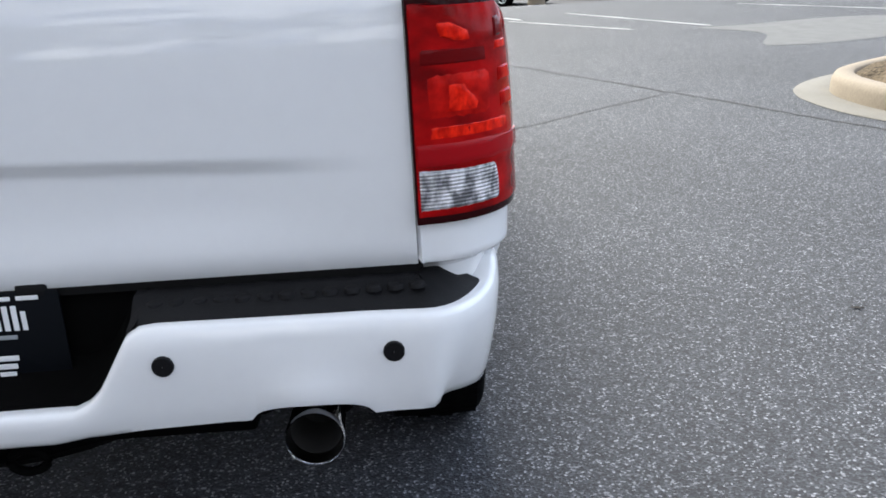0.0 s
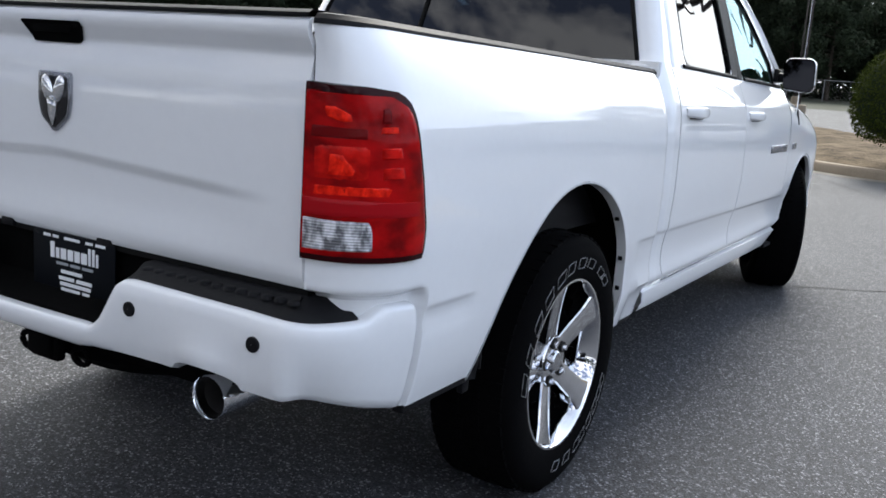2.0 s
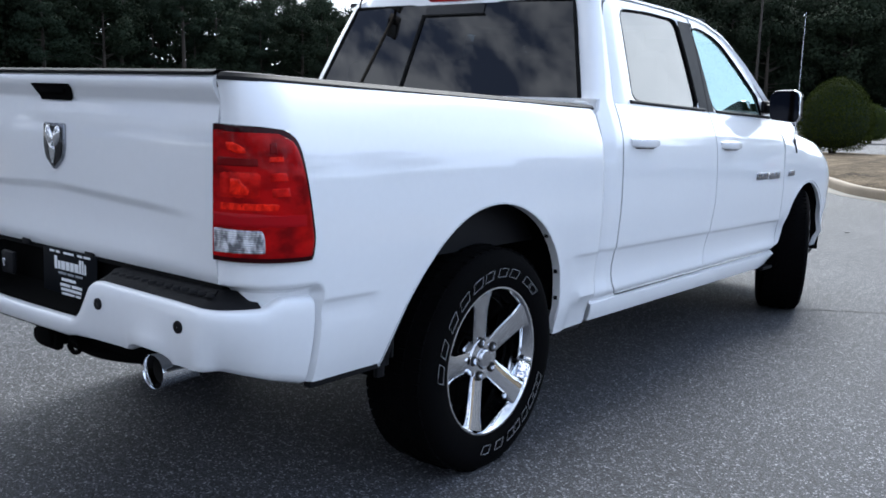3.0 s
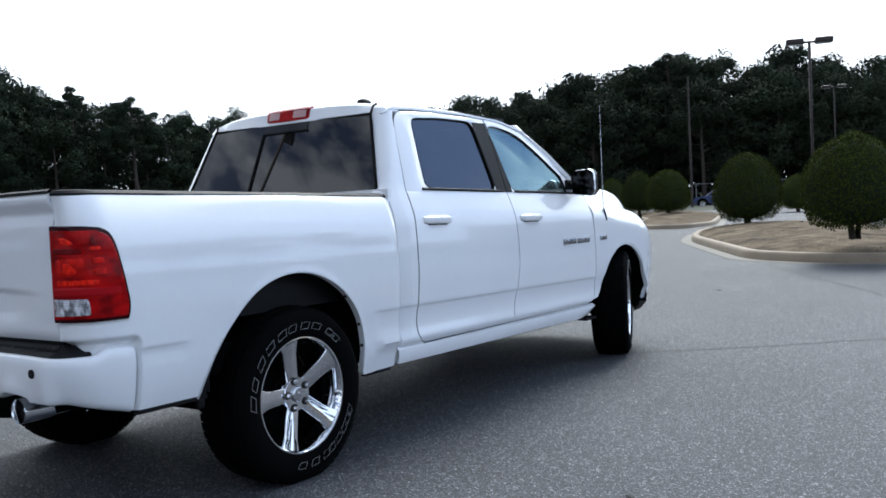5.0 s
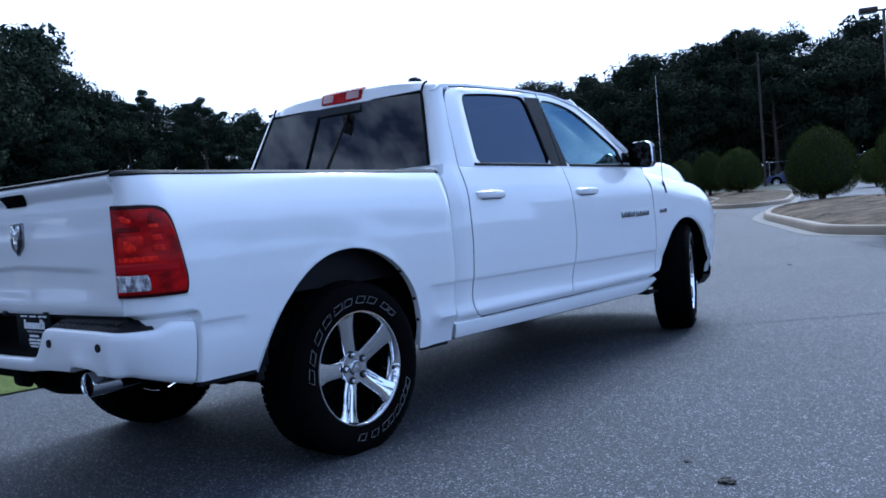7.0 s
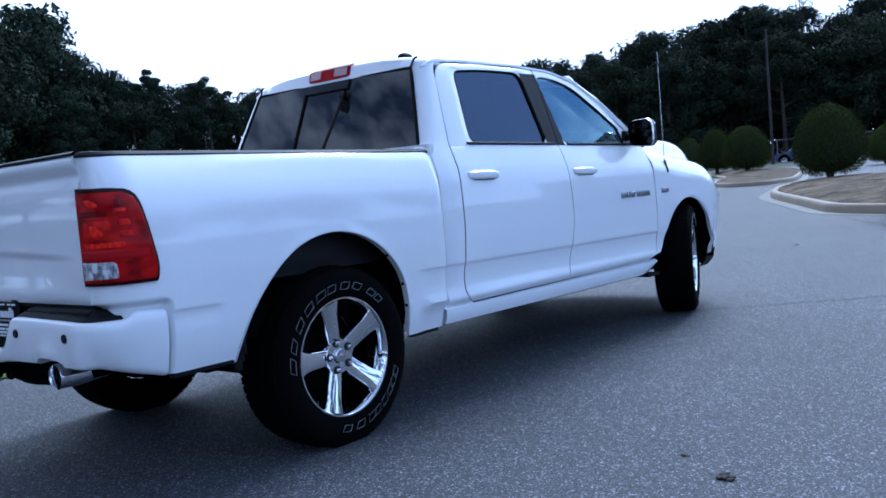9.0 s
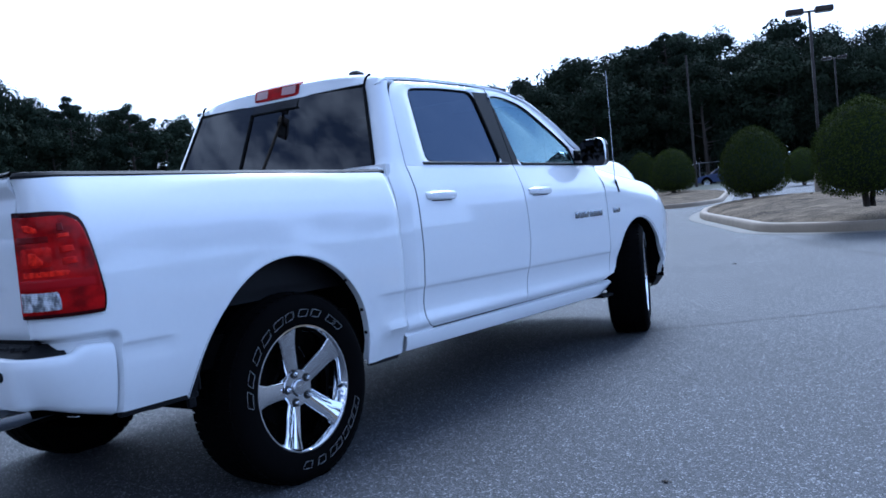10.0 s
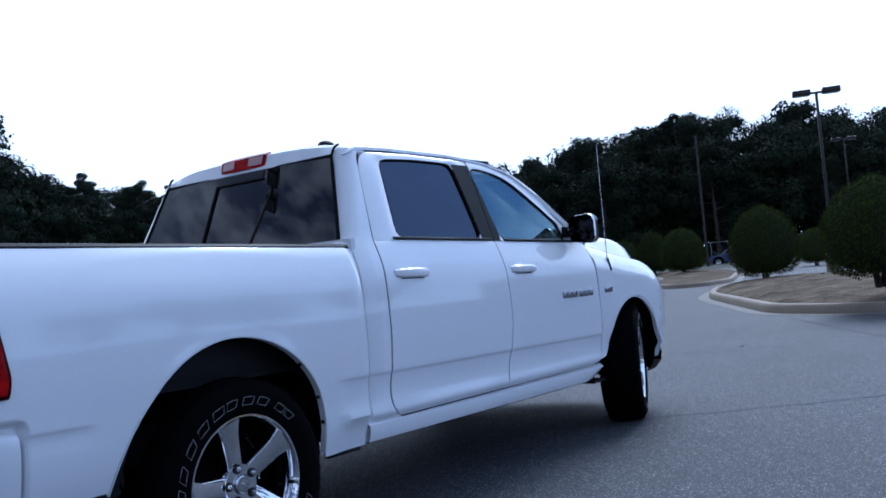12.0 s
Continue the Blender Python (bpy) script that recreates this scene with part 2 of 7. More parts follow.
mottle(M_CLEAR_LENS, (0.16, 0.16, 0.17), (0.82, 0.82, 0.84), 45, 45, 30, 0.40, 0.60)
M_TINT = pane_glass("privacy_glass", (0.02, 0.022, 0.026), ior=1.72)
M_TINT_SIDE = pane_glass("tinted_side_glass", (0.02, 0.022, 0.03), ior=1.9)
M_GLASS = pane_glass("side_glass", (0.40, 0.56, 0.62), ior=2.5, sheen=(0.62, 0.90, 1.0))
M_SCREEN = pane_glass("windscreen_glass", (0.70, 0.76, 0.78), ior=1.08)
M_MIRROR = plain("mirror_glass", (0.012, 0.013, 0.016), 0.02, metal=1.0, grain=0.02)
M_CLOTH = plain("grey_seat_cloth", (0.035, 0.035, 0.038), 0.9, grain=0.2, grain_scale=200)
M_PLATE = plain("dealer_plate_black", (0.003, 0.004, 0.006), 0.55, grain=0.1, spec=0.1)
M_WHITE_INK = plain("white_ink", (0.78, 0.79, 0.80), 0.5, grain=0.03)
M_GREY_INK = plain("grey_ink", (0.3, 0.32, 0.34), 0.5, grain=0.03)
M_BADGE = plain("badge_grey_chrome", (0.32, 0.33, 0.36), 0.25, metal=1.0, grain=0.05)
M_ASPHALT = asphalt_material()
M_JOINT = plain("asphalt_joint_tar", (0.035, 0.035, 0.036), 0.85, grain=0.4, grain_scale=30, bump=0.3)
M_PATCH = plain("asphalt_patch", (0.10, 0.10, 0.098), 0.9, grain=0.25, grain_scale=90, bump=0.4)
M_CONCRETE = plain("kerb_concrete", (0.245, 0.20, 0.145), 0.85, grain=0.18, grain_scale=45, bump=0.3)
M_GUTTER = plain("gutter_concrete", (0.150, 0.139, 0.117), 0.85, grain=0.16, grain_scale=40, bump=0.3)
M_MULCH = plain("pine_straw_mulch", (0.105, 0.082, 0.056), 0.95, grain=1.2, grain_scale=34, bump=1.0, spec=0.04)
M_LINE = plain("worn_white_line_paint", (0.27, 0.27, 0.265), 0.85, grain=0.45, grain_scale=25)
M_GRASS = plain("rough_grass", (0.028, 0.034, 0.018), 0.95, grain=0.45, grain_scale=6, bump=0.6)
M_LAWN = plain("short_lawn_grass", (0.085, 0.105, 0.028), 0.95, grain=0.5, grain_scale=30, bump=0.8, spec=0.05)
M_BARK = plain("bark", (0.045, 0.036, 0.028), 0.95, grain=0.4, grain_scale=14, bump=0.6)
M_LEAF = leaf_material("oak_foliage", (0.017, 0.023, 0.015), (0.032, 0.044, 0.026), 0.9)
M_PINE = leaf_material("pine_foliage", (0.015, 0.022, 0.015), (0.030, 0.042, 0.026), 0.9)
M_SHRUB = leaf_material("clipped_shrub_foliage", (0.020, 0.030, 0.006), (0.060, 0.078, 0.014), 0.9)
M_WALL = plain("painted_block_wall", (0.58, 0.56, 0.47), 0.9, grain=0.06, grain_scale=8, bump=0.1)
M_POLE = plain("bronze_pole", (0.035, 0.028, 0.024), 0.5, metal=0.3, grain=0.2)
M_WOODPOLE = plain("weathered_wood_pole", (0.045, 0.038, 0.032), 0.9, grain=0.3)
M_ZINC = plain("galvanised_fence", (0.25, 0.26, 0.27), 0.5, metal=0.6, grain=0.2)
M_NAVY = plain("dark_navy_paint", (0.005, 0.006, 0.012), 0.22, coat=0.06, grain=0.05, spec=0.1)
M_CAR_GLASS = plain("dark_car_glass", (0.012, 0.014, 0.017), 0.08, grain=0.1, spec=0.25)
M_SILVER = plain("silver_paint", (0.36, 0.39, 0.42), 0.35, metal=0.4, coat=1.0, grain=0.04)
M_BLUE = plain("blue_paint", (0.03, 0.05, 0.14), 0.3, coat=1.0, grain=0.05)
M_DEBRIS = plain("dead_leaf_brown", (0.03, 0.025, 0.02), 0.95, grain=0.4)


# ---- mesh helpers ----
def link_mesh(name, bm, mat, sharp=35, smooth=True):
    me = bpy.data.meshes.new(name)
    bm.to_mesh(me)
    bm.free()
    if smooth and len(me.polygons):
        me.polygons.foreach_set("use_smooth", [True] * len(me.polygons))
        me.set_sharp_from_angle(angle=radians(sharp))
    for m in (mat if isinstance(mat, (list, tuple)) else [mat]):
        me.materials.append(m)
    return new(name, me)


def part(name, bm, mat, parent, label="", sharp=35, smooth=True):
    """One mesh as a part of a thing."""
    ob = link_mesh(name, bm, mat, sharp, smooth)
    ob.parent = parent
    if label:
        tagged(ob, label)
    return ob


def thing(name, label, category, at=(0, 0, 0), rz=0.0, group="", kind=""):
    ob = new(name)
    ob.empty_display_size = 0.2
    ob.matrix_basis = pose(*at, 0, 0, rz)
    return tagged(ob, label, category, group, kind)


def thick(ob, t):
    b = bmesh.new()
    b.from_mesh(ob.data)
    for e in b.edges:
        if e.is_boundary:
            e.smooth = False
    b.to_mesh(ob.data)
    b.free()
    mod = ob.modifiers.new("thickness", "SOLIDIFY")
    mod.thickness, mod.offset = t, -1
    return ob


def grid(bm, rows, outward=None, closed=False):
    """Quads over rows of points, all rows of one length."""
    vs = [[bm.verts.new(p) for p in row] for row in rows]
    faces = []
    for a, b in zip(vs, vs[1:]):
        n = len(a)
        for i in range(n if closed else n - 1):
            q = (a[i], a[(i + 1) % n], b[(i + 1) % n], b[i])
            try:
                faces.append(bm.faces.new(q))
            except ValueError:
                pass
    bm.normal_update()
    if outward is not None:
        o = Vector(outward)
        if sum(f.normal.dot(o) * f.calc_area() for f in faces) < 0:
            bmesh.ops.reverse_faces(bm, faces=faces)
    return vs


def sheet(rows, outward=None, closed=False):
    bm = bmesh.new()
    grid(bm, rows, outward, closed)
    bmesh.ops.remove_doubles(bm, verts=bm.verts, dist=0.0003)
    return bm


MIDDLE = 0.03  # x of the truck's centre line


def rake(ob, table, y_max=9.0):
    """Body lines fall a little towards the nose: table rows are height, offset, slope along y."""
    hs, a, b = zip(*table)
    for v in ob.data.vertices:
        z = v.co.z
        v.co.z += lerp_table(z, hs, a) + lerp_table(z, hs, b) * min(v.co.y, y_max)
    return ob


BED_RAKE = [(0.45, 0, 0), (0.722, -0.014, -0.0155), (1.0, -0.016, -0.0175), (1.31, -0.0193, -0.0195)]
CAB_RAKE = [(0.45, 0, 0), (0.487, 0.004, -0.004), (0.700, 0.0065, -0.0155), (1.0, 0.019, -0.0175), (1.292, 0.027, -0.023), (1.45, 0.022, -0.019), (1.60, 0.010, -0.0085), (1.72, 0, 0)]
WING_RAKE = [(0.45, 0, 0), (0.70, 0.0065, -0.0155), (1.0, 0, 0)]
SILL_RAKE = [(0.3, 0.0068, -0.0085), (0.48, 0.0068, -0.0085), (0.487, 0.004, -0.004)]


def flip_x(ob, name=None):
    """The same part on the other side of the vehicle."""
    me = ob.data.copy()
    me.transform(Matrix.Translation((2 * MIDDLE, 0, 0)) @ Matrix.Diagonal((-1, 1, 1, 1)))
    me.flip_normals()
    o = new(name or ob.name.split(".")[0], me)
    o.parent = ob.parent
    for md in ob.modifiers:
        m2 = o.modifiers.new(md.name, md.type)
        m2.thickness, m2.offset = md.thickness, md.offset
    if "label" in ob:
        o["label"] = ob["label"]
    return o


def add_box(bm, c, s, bevel=0.0, seg=2, rot=None):
    r = bmesh.ops.create_cube(bm, size=1.0)
    m = Matrix.Translation(c) @ (rot.to_4x4() if rot else Matrix.Identity(4)) @ Matrix.Diagonal((*s, 1))
    bmesh.ops.transform(bm, matrix=m, verts=r["verts"])
    if bevel:
        edges = list({e for v in r["verts"] for e in v.link_edges})
        bmesh.ops.bevel(bm, geom=edges, offset=bevel, segments=seg, affect="EDGES", profile=0.5)
    return bm


def box(c, s, bevel=0.0, seg=2, rot=None):
    return add_box(bmesh.new(), c, s, bevel, seg, rot)


def add_lathe(bm, profile, n=48, axis="X", centre=(0, 0, 0)):
    """Turns (radius, along) round an axis."""
    rows = []
    for r, a in profile:
        row = []
        for k in range(n):
            c, s = r * math.cos(math.tau * k / n), r * math.sin(math.tau * k / n)
            p = {"X": (a, c, s), "Y": (c, a, s), "Z": (c, s, a)}[axis]
            row.append(Vector(p) + Vector(centre))
        rows.append(row)
    grid(bm, rows, closed=True)
    bmesh.ops.recalc_face_normals(bm, faces=bm.faces)
    return bm


def lathe(profile, n=48, axis="X", centre=(0, 0, 0)):
    return add_lathe(bmesh.new(), profile, n, axis, centre)


def add_tube(bm, path, radius, n=10, cap=True):
    pts = [Vector(p) for p in path]
    radii = radius if isinstance(radius, (list, tuple)) else [radius] * len(pts)
    rings = []
    for i, p in enumerate(pts):
        d = (pts[min(i + 1, len(pts) - 1)] - pts[max(i - 1, 0)]).normalized()
        u = d.orthogonal().normalized() if abs(d.z) > 0.95 else d.cross(Vector((0, 0, 1))).normalized()
        w = d.cross(u)
        rings.append([bm.verts.new(p + float(radii[i]) * (u * math.cos(math.tau * k / n) + w * math.sin(math.tau * k / n))) for k in range(n)])
    for a, b in zip(rings, rings[1:]):
        for k in range(n):
            bm.faces.new((a[k], a[(k + 1) % n], b[(k + 1) % n], b[k]))
    if cap:
        bm.faces.new(rings[0][::-1])
        bm.faces.new(rings[-1])
    return bm


def tube(path, radius, n=10):
    return add_tube(bmesh.new(), path, radius, n)


def add_prism(bm, outline, depth, m=None, bevel=0.0):
    """A flat outline in x, z pushed along y by depth, then placed by m."""
    front = [bm.verts.new((x, 0, z)) for x, z in outline]
    f = bm.faces.new(front)
    r = bmesh.ops.extrude_face_region(bm, geom=[f])
    back = [v for v in r["geom"] if isinstance(v, bmesh.types.BMVert)]
    bmesh.ops.translate(bm, verts=back, vec=(0, depth, 0))
    verts = front + back
    faces = list({g for v in verts for g in v.link_faces})
    bmesh.ops.recalc_face_normals(bm, faces=faces)
    if bevel:
        edges = list({e for v in verts for e in v.link_edges})
        res = bmesh.ops.bevel(bm, geom=edges, offset=bevel, segments=2, affect="EDGES", profile=0.5)
        verts = list({v for v in verts if v.is_valid} | {v for v in res["verts"]})
    if m is not None:
        bmesh.ops.transform(bm, matrix=m, verts=[v for v in verts if v.is_valid])
    return bm


def prism(outline, depth, m=None, bevel=0.0):
    return add_prism(bmesh.new(), outline, depth, m, bevel)


def resample(loop, n, closed=True):
    """n points evenly along a polyline."""
    p = [Vector(q) for q in loop]
    if closed:
        p.append(p[0])
    d = [0.0]
    for a, b in zip(p, p[1:]):
        d.append(d[-1] + (b - a).length)
    out = []
    steps = n if closed else n - 1
    for k in range(n):
        t = d[-1] * k / steps
        i = max(j for j in range(len(d) - 1) if d[j] <= t + 1e-9)
        f = (t - d[i]) / max(d[i + 1] - d[i], 1e-9)
        out.append(p[i].lerp(p[i + 1], f))
    return out


def rounded(poly, r, n=4):
    """Rounds the corners of a closed outline of 2D or 3D points."""
    out = []
    k = len(poly)
    for i in range(k):
        a, b, c = Vector(poly[i - 1]), Vector(poly[i]), Vector(poly[(i + 1) % k])
        rr = r[i] if isinstance(r, (list, tuple)) else r
        u, v = a - b, c - b
        t = min(rr, u.length * 0.45, v.length * 0.45)
        s, e = b + u.normalized() * t, b + v.normalized() * t
        for j in range(n + 1):
            f = j / n
            out.append(s * (1 - f) ** 2 + b * 2 * f * (1 - f) + e * f * f)
    return out


def lerp_table(v, xs, ys):
    return float(np.interp(v, xs, ys))


# ---- ground ----
def smooth01(v):
    v = min(1.0, max(0.0, v))
    return v * v * (3 - 2 * v)


def ground_z(x, y):
    """The lot falls a little towards the parked row."""
    return -0.56 * smooth01((y - 17) / 10) * smooth01((x - 0.6 + (y - 17) * 0.0) / 2.2)


def ground_sheet():
    def ticks(lo, hi):
        a = sorted({round(v, 3) for v in list(np.arange(-8, 42, 1.0)) + [math.copysign(8 + (abs(k) * 1.25) ** 2, k) for k in range(-22, 23)]})
        return [v for v in a if lo <= v <= hi]
    xs, ys = ticks(-900, 900), ticks(-900, 900)
    return sheet([[(x, y, ground_z(x, y)) for x in xs] for y in ys], (0, 0, 1))


ground = link_mesh("ground", ground_sheet(), M_ASPHALT)
tagged(ground, "weathered grey asphalt car park with speckled aggregate", "car park", kind="structure")


# ---- the pickup truck ----
truck = thing("pickup_truck", "white four-door pickup truck with chrome wheels, parked on the asphalt", "pickup truck")
truck.matrix_basis = Matrix.Rotation(-0.007, 4, "X")

SECT_Z = [0.38, 0.44, 0.485, 0.503, 0.520, 0.545, 0.575, 0.62, 0.66, 0.692, 0.699, 0.706, 0.85, 1.0, 1.09, 1.14, 1.18, 1.24, 1.28, 1.30, 1.312]
SECT_X = [-0.060, -0.044, -0.031, -0.0135, -0.0085, -0.0115, -0.0175, -0.0185, -0.0145, -0.0098, -0.0068, -0.003, 0.003, 0.0, -0.004, -0.010, -0.020, -0.043, -0.060, -0.072, -0.088]


def swell(z):
    """How far the body side stands in from its widest line, by height."""
    zs = [z - 0.003, z, z + 0.003]
    return sum(lerp_table(v, SECT_Z, SECT_X) for v in zs) / 3


def bed_swell(z):
    """The crease of the box sits a little higher than that of the doors."""
    return swell(z - 0.022 * (1 - smooth01((z - 0.80) / 0.2)))


def plain_swell(z, y=0.5):
    """The box side away from the cab: no flare, no crease; it tucks under behind the wheel."""
    if y < -0.3:
        return lerp_table(z, [0.38, 0.48, 0.53, 0.58, 0.63, 0.72, 0.86, 1.0], [-0.075, -0.046, -0.030, -0.020, -0.013, -0.006, 0.003, 0.0])
    return lerp_table(z, [0.38, 0.50, 0.60, 0.72, 0.86, 1.0], [-0.050, -0.020, -0.0165, -0.006, 0.003, 0.0])


def arch_lift(y, z, cy, cz, r):
    """The rolled lip round a wheel arch."""
    d = math.hypot(y - cy, z - cz) - r
    return 0.0012 * math.exp(-(max(d, 0.0) / 0.020) ** 2)


BED_X, CAB_X = 0.958, 0.940
R_ARCH = (0.046, 0.474, 0.486)
F_ARCH = (3.565, 0.448, 0.436)


def arch_point(spec, p):
    """The rear arch runs out straight towards the bumper and tucks in at its front foot."""
    cy, cz, r = spec
    y, z = cy + r * math.cos(p), cz + r * math.sin(p)
    if spec is R_ARCH:
        y -= 0.062 * (max(0.0, p - 2.40) / (math.pi - 2.40)) ** 1.3 + 0.026 * max(0.0, 1 - p / 0.55)
    return y, z


def bed_column(u, side=1):
    """Plan line of the box side: u is metres back from the cab gap. Gives place, outward turn."""
    y = 0.792 - u
    if y > -0.86:
        return 0.0, y, 0.0
    a = min((-0.86 - y) / 0.165, 1.0) * math.pi / 2
    rx, ry = 0.150, 0.150
    if (-0.86 - y) <= 0.165 * 1.0:
        return -(rx - rx * math.cos(a)), -0.86 - ry * math.sin(a), a
    return -rx, -1.01, math.pi / 2


def corner_dip(z):
    """The hollow band and the lip of the gate run on round the corner post."""
    return lerp_table(z, [0.7, 1.12, 1.18, 1.232, 1.240, 1.275, 1.288, 1.302], [0.0, 0.0, -0.003, -0.013, -0.0135, 0.006, 0.009, 0.007])


def bed_side_rows():
    stations = [0.792, 0.788, 0.782, 0.774, 0.764, 0.752] + list(np.linspace(0.73, 0.57, 6))
    cy, cz, r = R_ARCH
    arch = [arch_point(R_ARCH, p) for p in np.linspace(0.0975, math.pi, 37)]
    cols = []
    for y in stations + [0.535, 0.5087]:
        cols.append((y, 0.398))
    for y, z in arch:
        cols.append((y, max(z, 0.40)))
    for y in np.linspace(cy - r - 0.066, -0.764, 12):
        cols.append((y, 0.487))
    for y in (-0.770, -0.775, -0.779, -0.783, -0.787, -0.791, -0.795, -0.800):
        cols.append((y, 0.487))
    for y in list(np.linspace(-0.81, -0.86, 4)) + list(np.linspace(-0.873, -1.025, 12)):
        cols.append((y, 0.56))
    rows = []
    for y, zlo in cols:
        dx, yy, a = bed_column(0.792 - y)
        row = []
        top = 1.308
        if y < cy - r:
            far = list(np.linspace(0.742, 0.794, 9)) + list(np.linspace(0.83, top, 10))
            f = smooth01((cy - r - y) / 0.20)
            zz = list(np.linspace(zlo, 0.712, 10)) + [0.717, 0.720, 0.723, 0.726, 0.729, 0.733] + [p + (q - p) * f for p, q in zip(np.linspace(0.746, top, 19), far)]
        elif zlo < 0.66:
            zz = list(np.linspace(zlo, 0.712, 10)) + [0.717, 0.720, 0.723, 0.726, 0.729, 0.733] + list(np.linspace(0.746, top, 19))
        else:
            m = 0.724 + (zlo - 0.66) * 1.05
            zz = list(np.linspace(zlo, m, 17))[:-1] + list(np.linspace(m, top, 19))
        for z in zz:
            # the crease dies out short of the arch; the flare above the sill only meets the cab
            sharp = smooth01((y - 0.575) / 0.05) if y > 0 else smooth01((-0.545 - y) / 0.05)
            flare = sharp * smooth01((0.66 - z) / 0.03) if y > 0 else 0.0
            crease = sharp * smooth01((z - 0.66) / 0.02) * smooth01((0.84 - z) / 0.03)
            w = max(flare, crease) if z < 0.86 else 1.0
            off = bed_swell(z) * w + plain_swell(z, y) * (1 - w) + (arch_lift(y, z, *R_ARCH) if y > -0.7 else 0.0)
            # the panel steps in behind the bumper with a soft rolled edge
            ey, ez = (-0.772 - y) / 0.024, (0.779 - z) / 0.024
            deep = 0.0
            if ey > 0 and ez > 0:
                e = min(ey, ez) if max(ey, ez) > 1.6 else 1.6 - math.hypot(max(0.0, 1.6 - ey), max(0.0, 1.6 - ez))
                deep = 0.040 * smooth01(e) if e > 0 else 0.0
            off -= 0.013 * max(0.0, (y - 0.752) / 0.040) ** 2.2
            x = BED_X + dx + (off - deep) * math.cos(a)
            row.append((x, yy + deep * math.sin(a) - corner_dip(z) * math.sin(a) ** 2 if a else yy, z))
        rows.append(row)
    # the flat return beside the gate
    rows.append([(0.8045, -1.012 - corner_dip(p[2]) + (0.04 if p[2] < 0.772 else 0.0), max(p[2], 0.66)) for p in rows[-1]])
    return rows


bed_side = rake(thick(part("bed_side", sheet(bed_side_rows(), (1, 0, 0)), M_PAINT, truck), 0.012), BED_RAKE)
flip_x(bed_side)


def arch_lip(spec, x0, depth, end=math.pi):
    cy, cz, r = spec
    rows = []
    for p in np.linspace(-0.12, end, 33):
        y, z = arch_point(spec, max(p, 0.0975))
        z = max(z if p > 0.0975 else cz + r * math.sin(p), 0.40)
        sx = x0 + (plain_swell(z, y) if spec is R_ARCH else swell(z) + 0.004)
        rows.append([(sx + 0.0025, y, z), (sx + 0.001, cy + (y - cy) * 0.988, cz + (z - cz) * 0.988 if z > 0.41 else z), (sx - depth, cy + (y - cy) * 0.986, cz + (z - cz) * 0.986 if z > 0.41 else z)])
    return sheet(rows, (0, 0, -1))


for spec, x0 in ((R_ARCH, BED_X), (F_ARCH, CAB_X)):
    lip = part("wheel_arch_lip", arch_lip(spec, x0, 0.030, math.pi if spec is R_ARCH else 2.85), M_PAINT, truck)
    flip_x(rake(lip, BED_RAKE) if spec is R_ARCH else lip)
    cy, cz, r = spec
    well = lathe([(r * 0.990, x0 - 0.022), (r * 0.992, 0.60), (r * 0.9, 0.46), (0.02, 0.45)], 40, "X", (0, cy, cz + 0.01))
    bmesh.ops.delete(well, geom=[v for v in well.verts if v.co.z < 0.36], context="VERTS")
    if spec is R_ARCH:
        for v in well.verts:
            v.co.y = min(v.co.y, 0.498)
            if v.co.z < 0.60:
                v.co.x = min(v.co.x, 0.893)
    flip_x(part("wheel_well", well, M_DARK, truck))

# black liner edge behind the rear tyre, black strip under the panel, tow hook, clips in the front flange
rows = []
for p in np.linspace(2.62, math.pi, 12):
    y, z = arch_point(R_ARCH, p)
    k = smooth01((p - 2.62) / 0.06)
    rows.append([(BED_X + plain_swell(z, y) - 0.012, y - 0.010, z), (BED_X + plain_swell(z, y) - 0.002, y + 0.004 + 0.012 * k, z), (BED_X - 0.035, y + 0.018 + 0.012 * k, z), (BED_X - 0.06, y - 0.01, z)])
flip_x(rake(part("arch_liner_edge", sheet(rows, (1, 0, 0)), M_BLACK, truck, "black plastic wheel arch liner edge"), BED_RAKE))
flip_x(part("lower_strip", box((BED_X - 0.062, -0.615, 0.479), (0.03, 0.33, 0.022), 0.004), M_BLACK, truck, "black strip under the panel"))
flip_x(part("lower_strip", box((BED_X - 0.075, 0.645, 0.394), (0.03, 0.20, 0.026), 0.004), M_BLACK, truck, "black strip under the panel"))
flip_x(part("liner_hook", box((BED_X - 0.07, -0.470, 0.455), (0.02, 0.035, 0.05), 0.006), M_BLACK, truck))
for p in (0.17, 0.42, 0.80):
    y, z = arch_point(R_ARCH, p)
    clip = box((BED_X + plain_swell(z) - 0.016, y - 0.008, z - 0.002), (0.014, 0.010, 0.016), 0.002)
    flip_x(rake(part("liner_clip", clip, M_BLACK, truck), BED_RAKE))

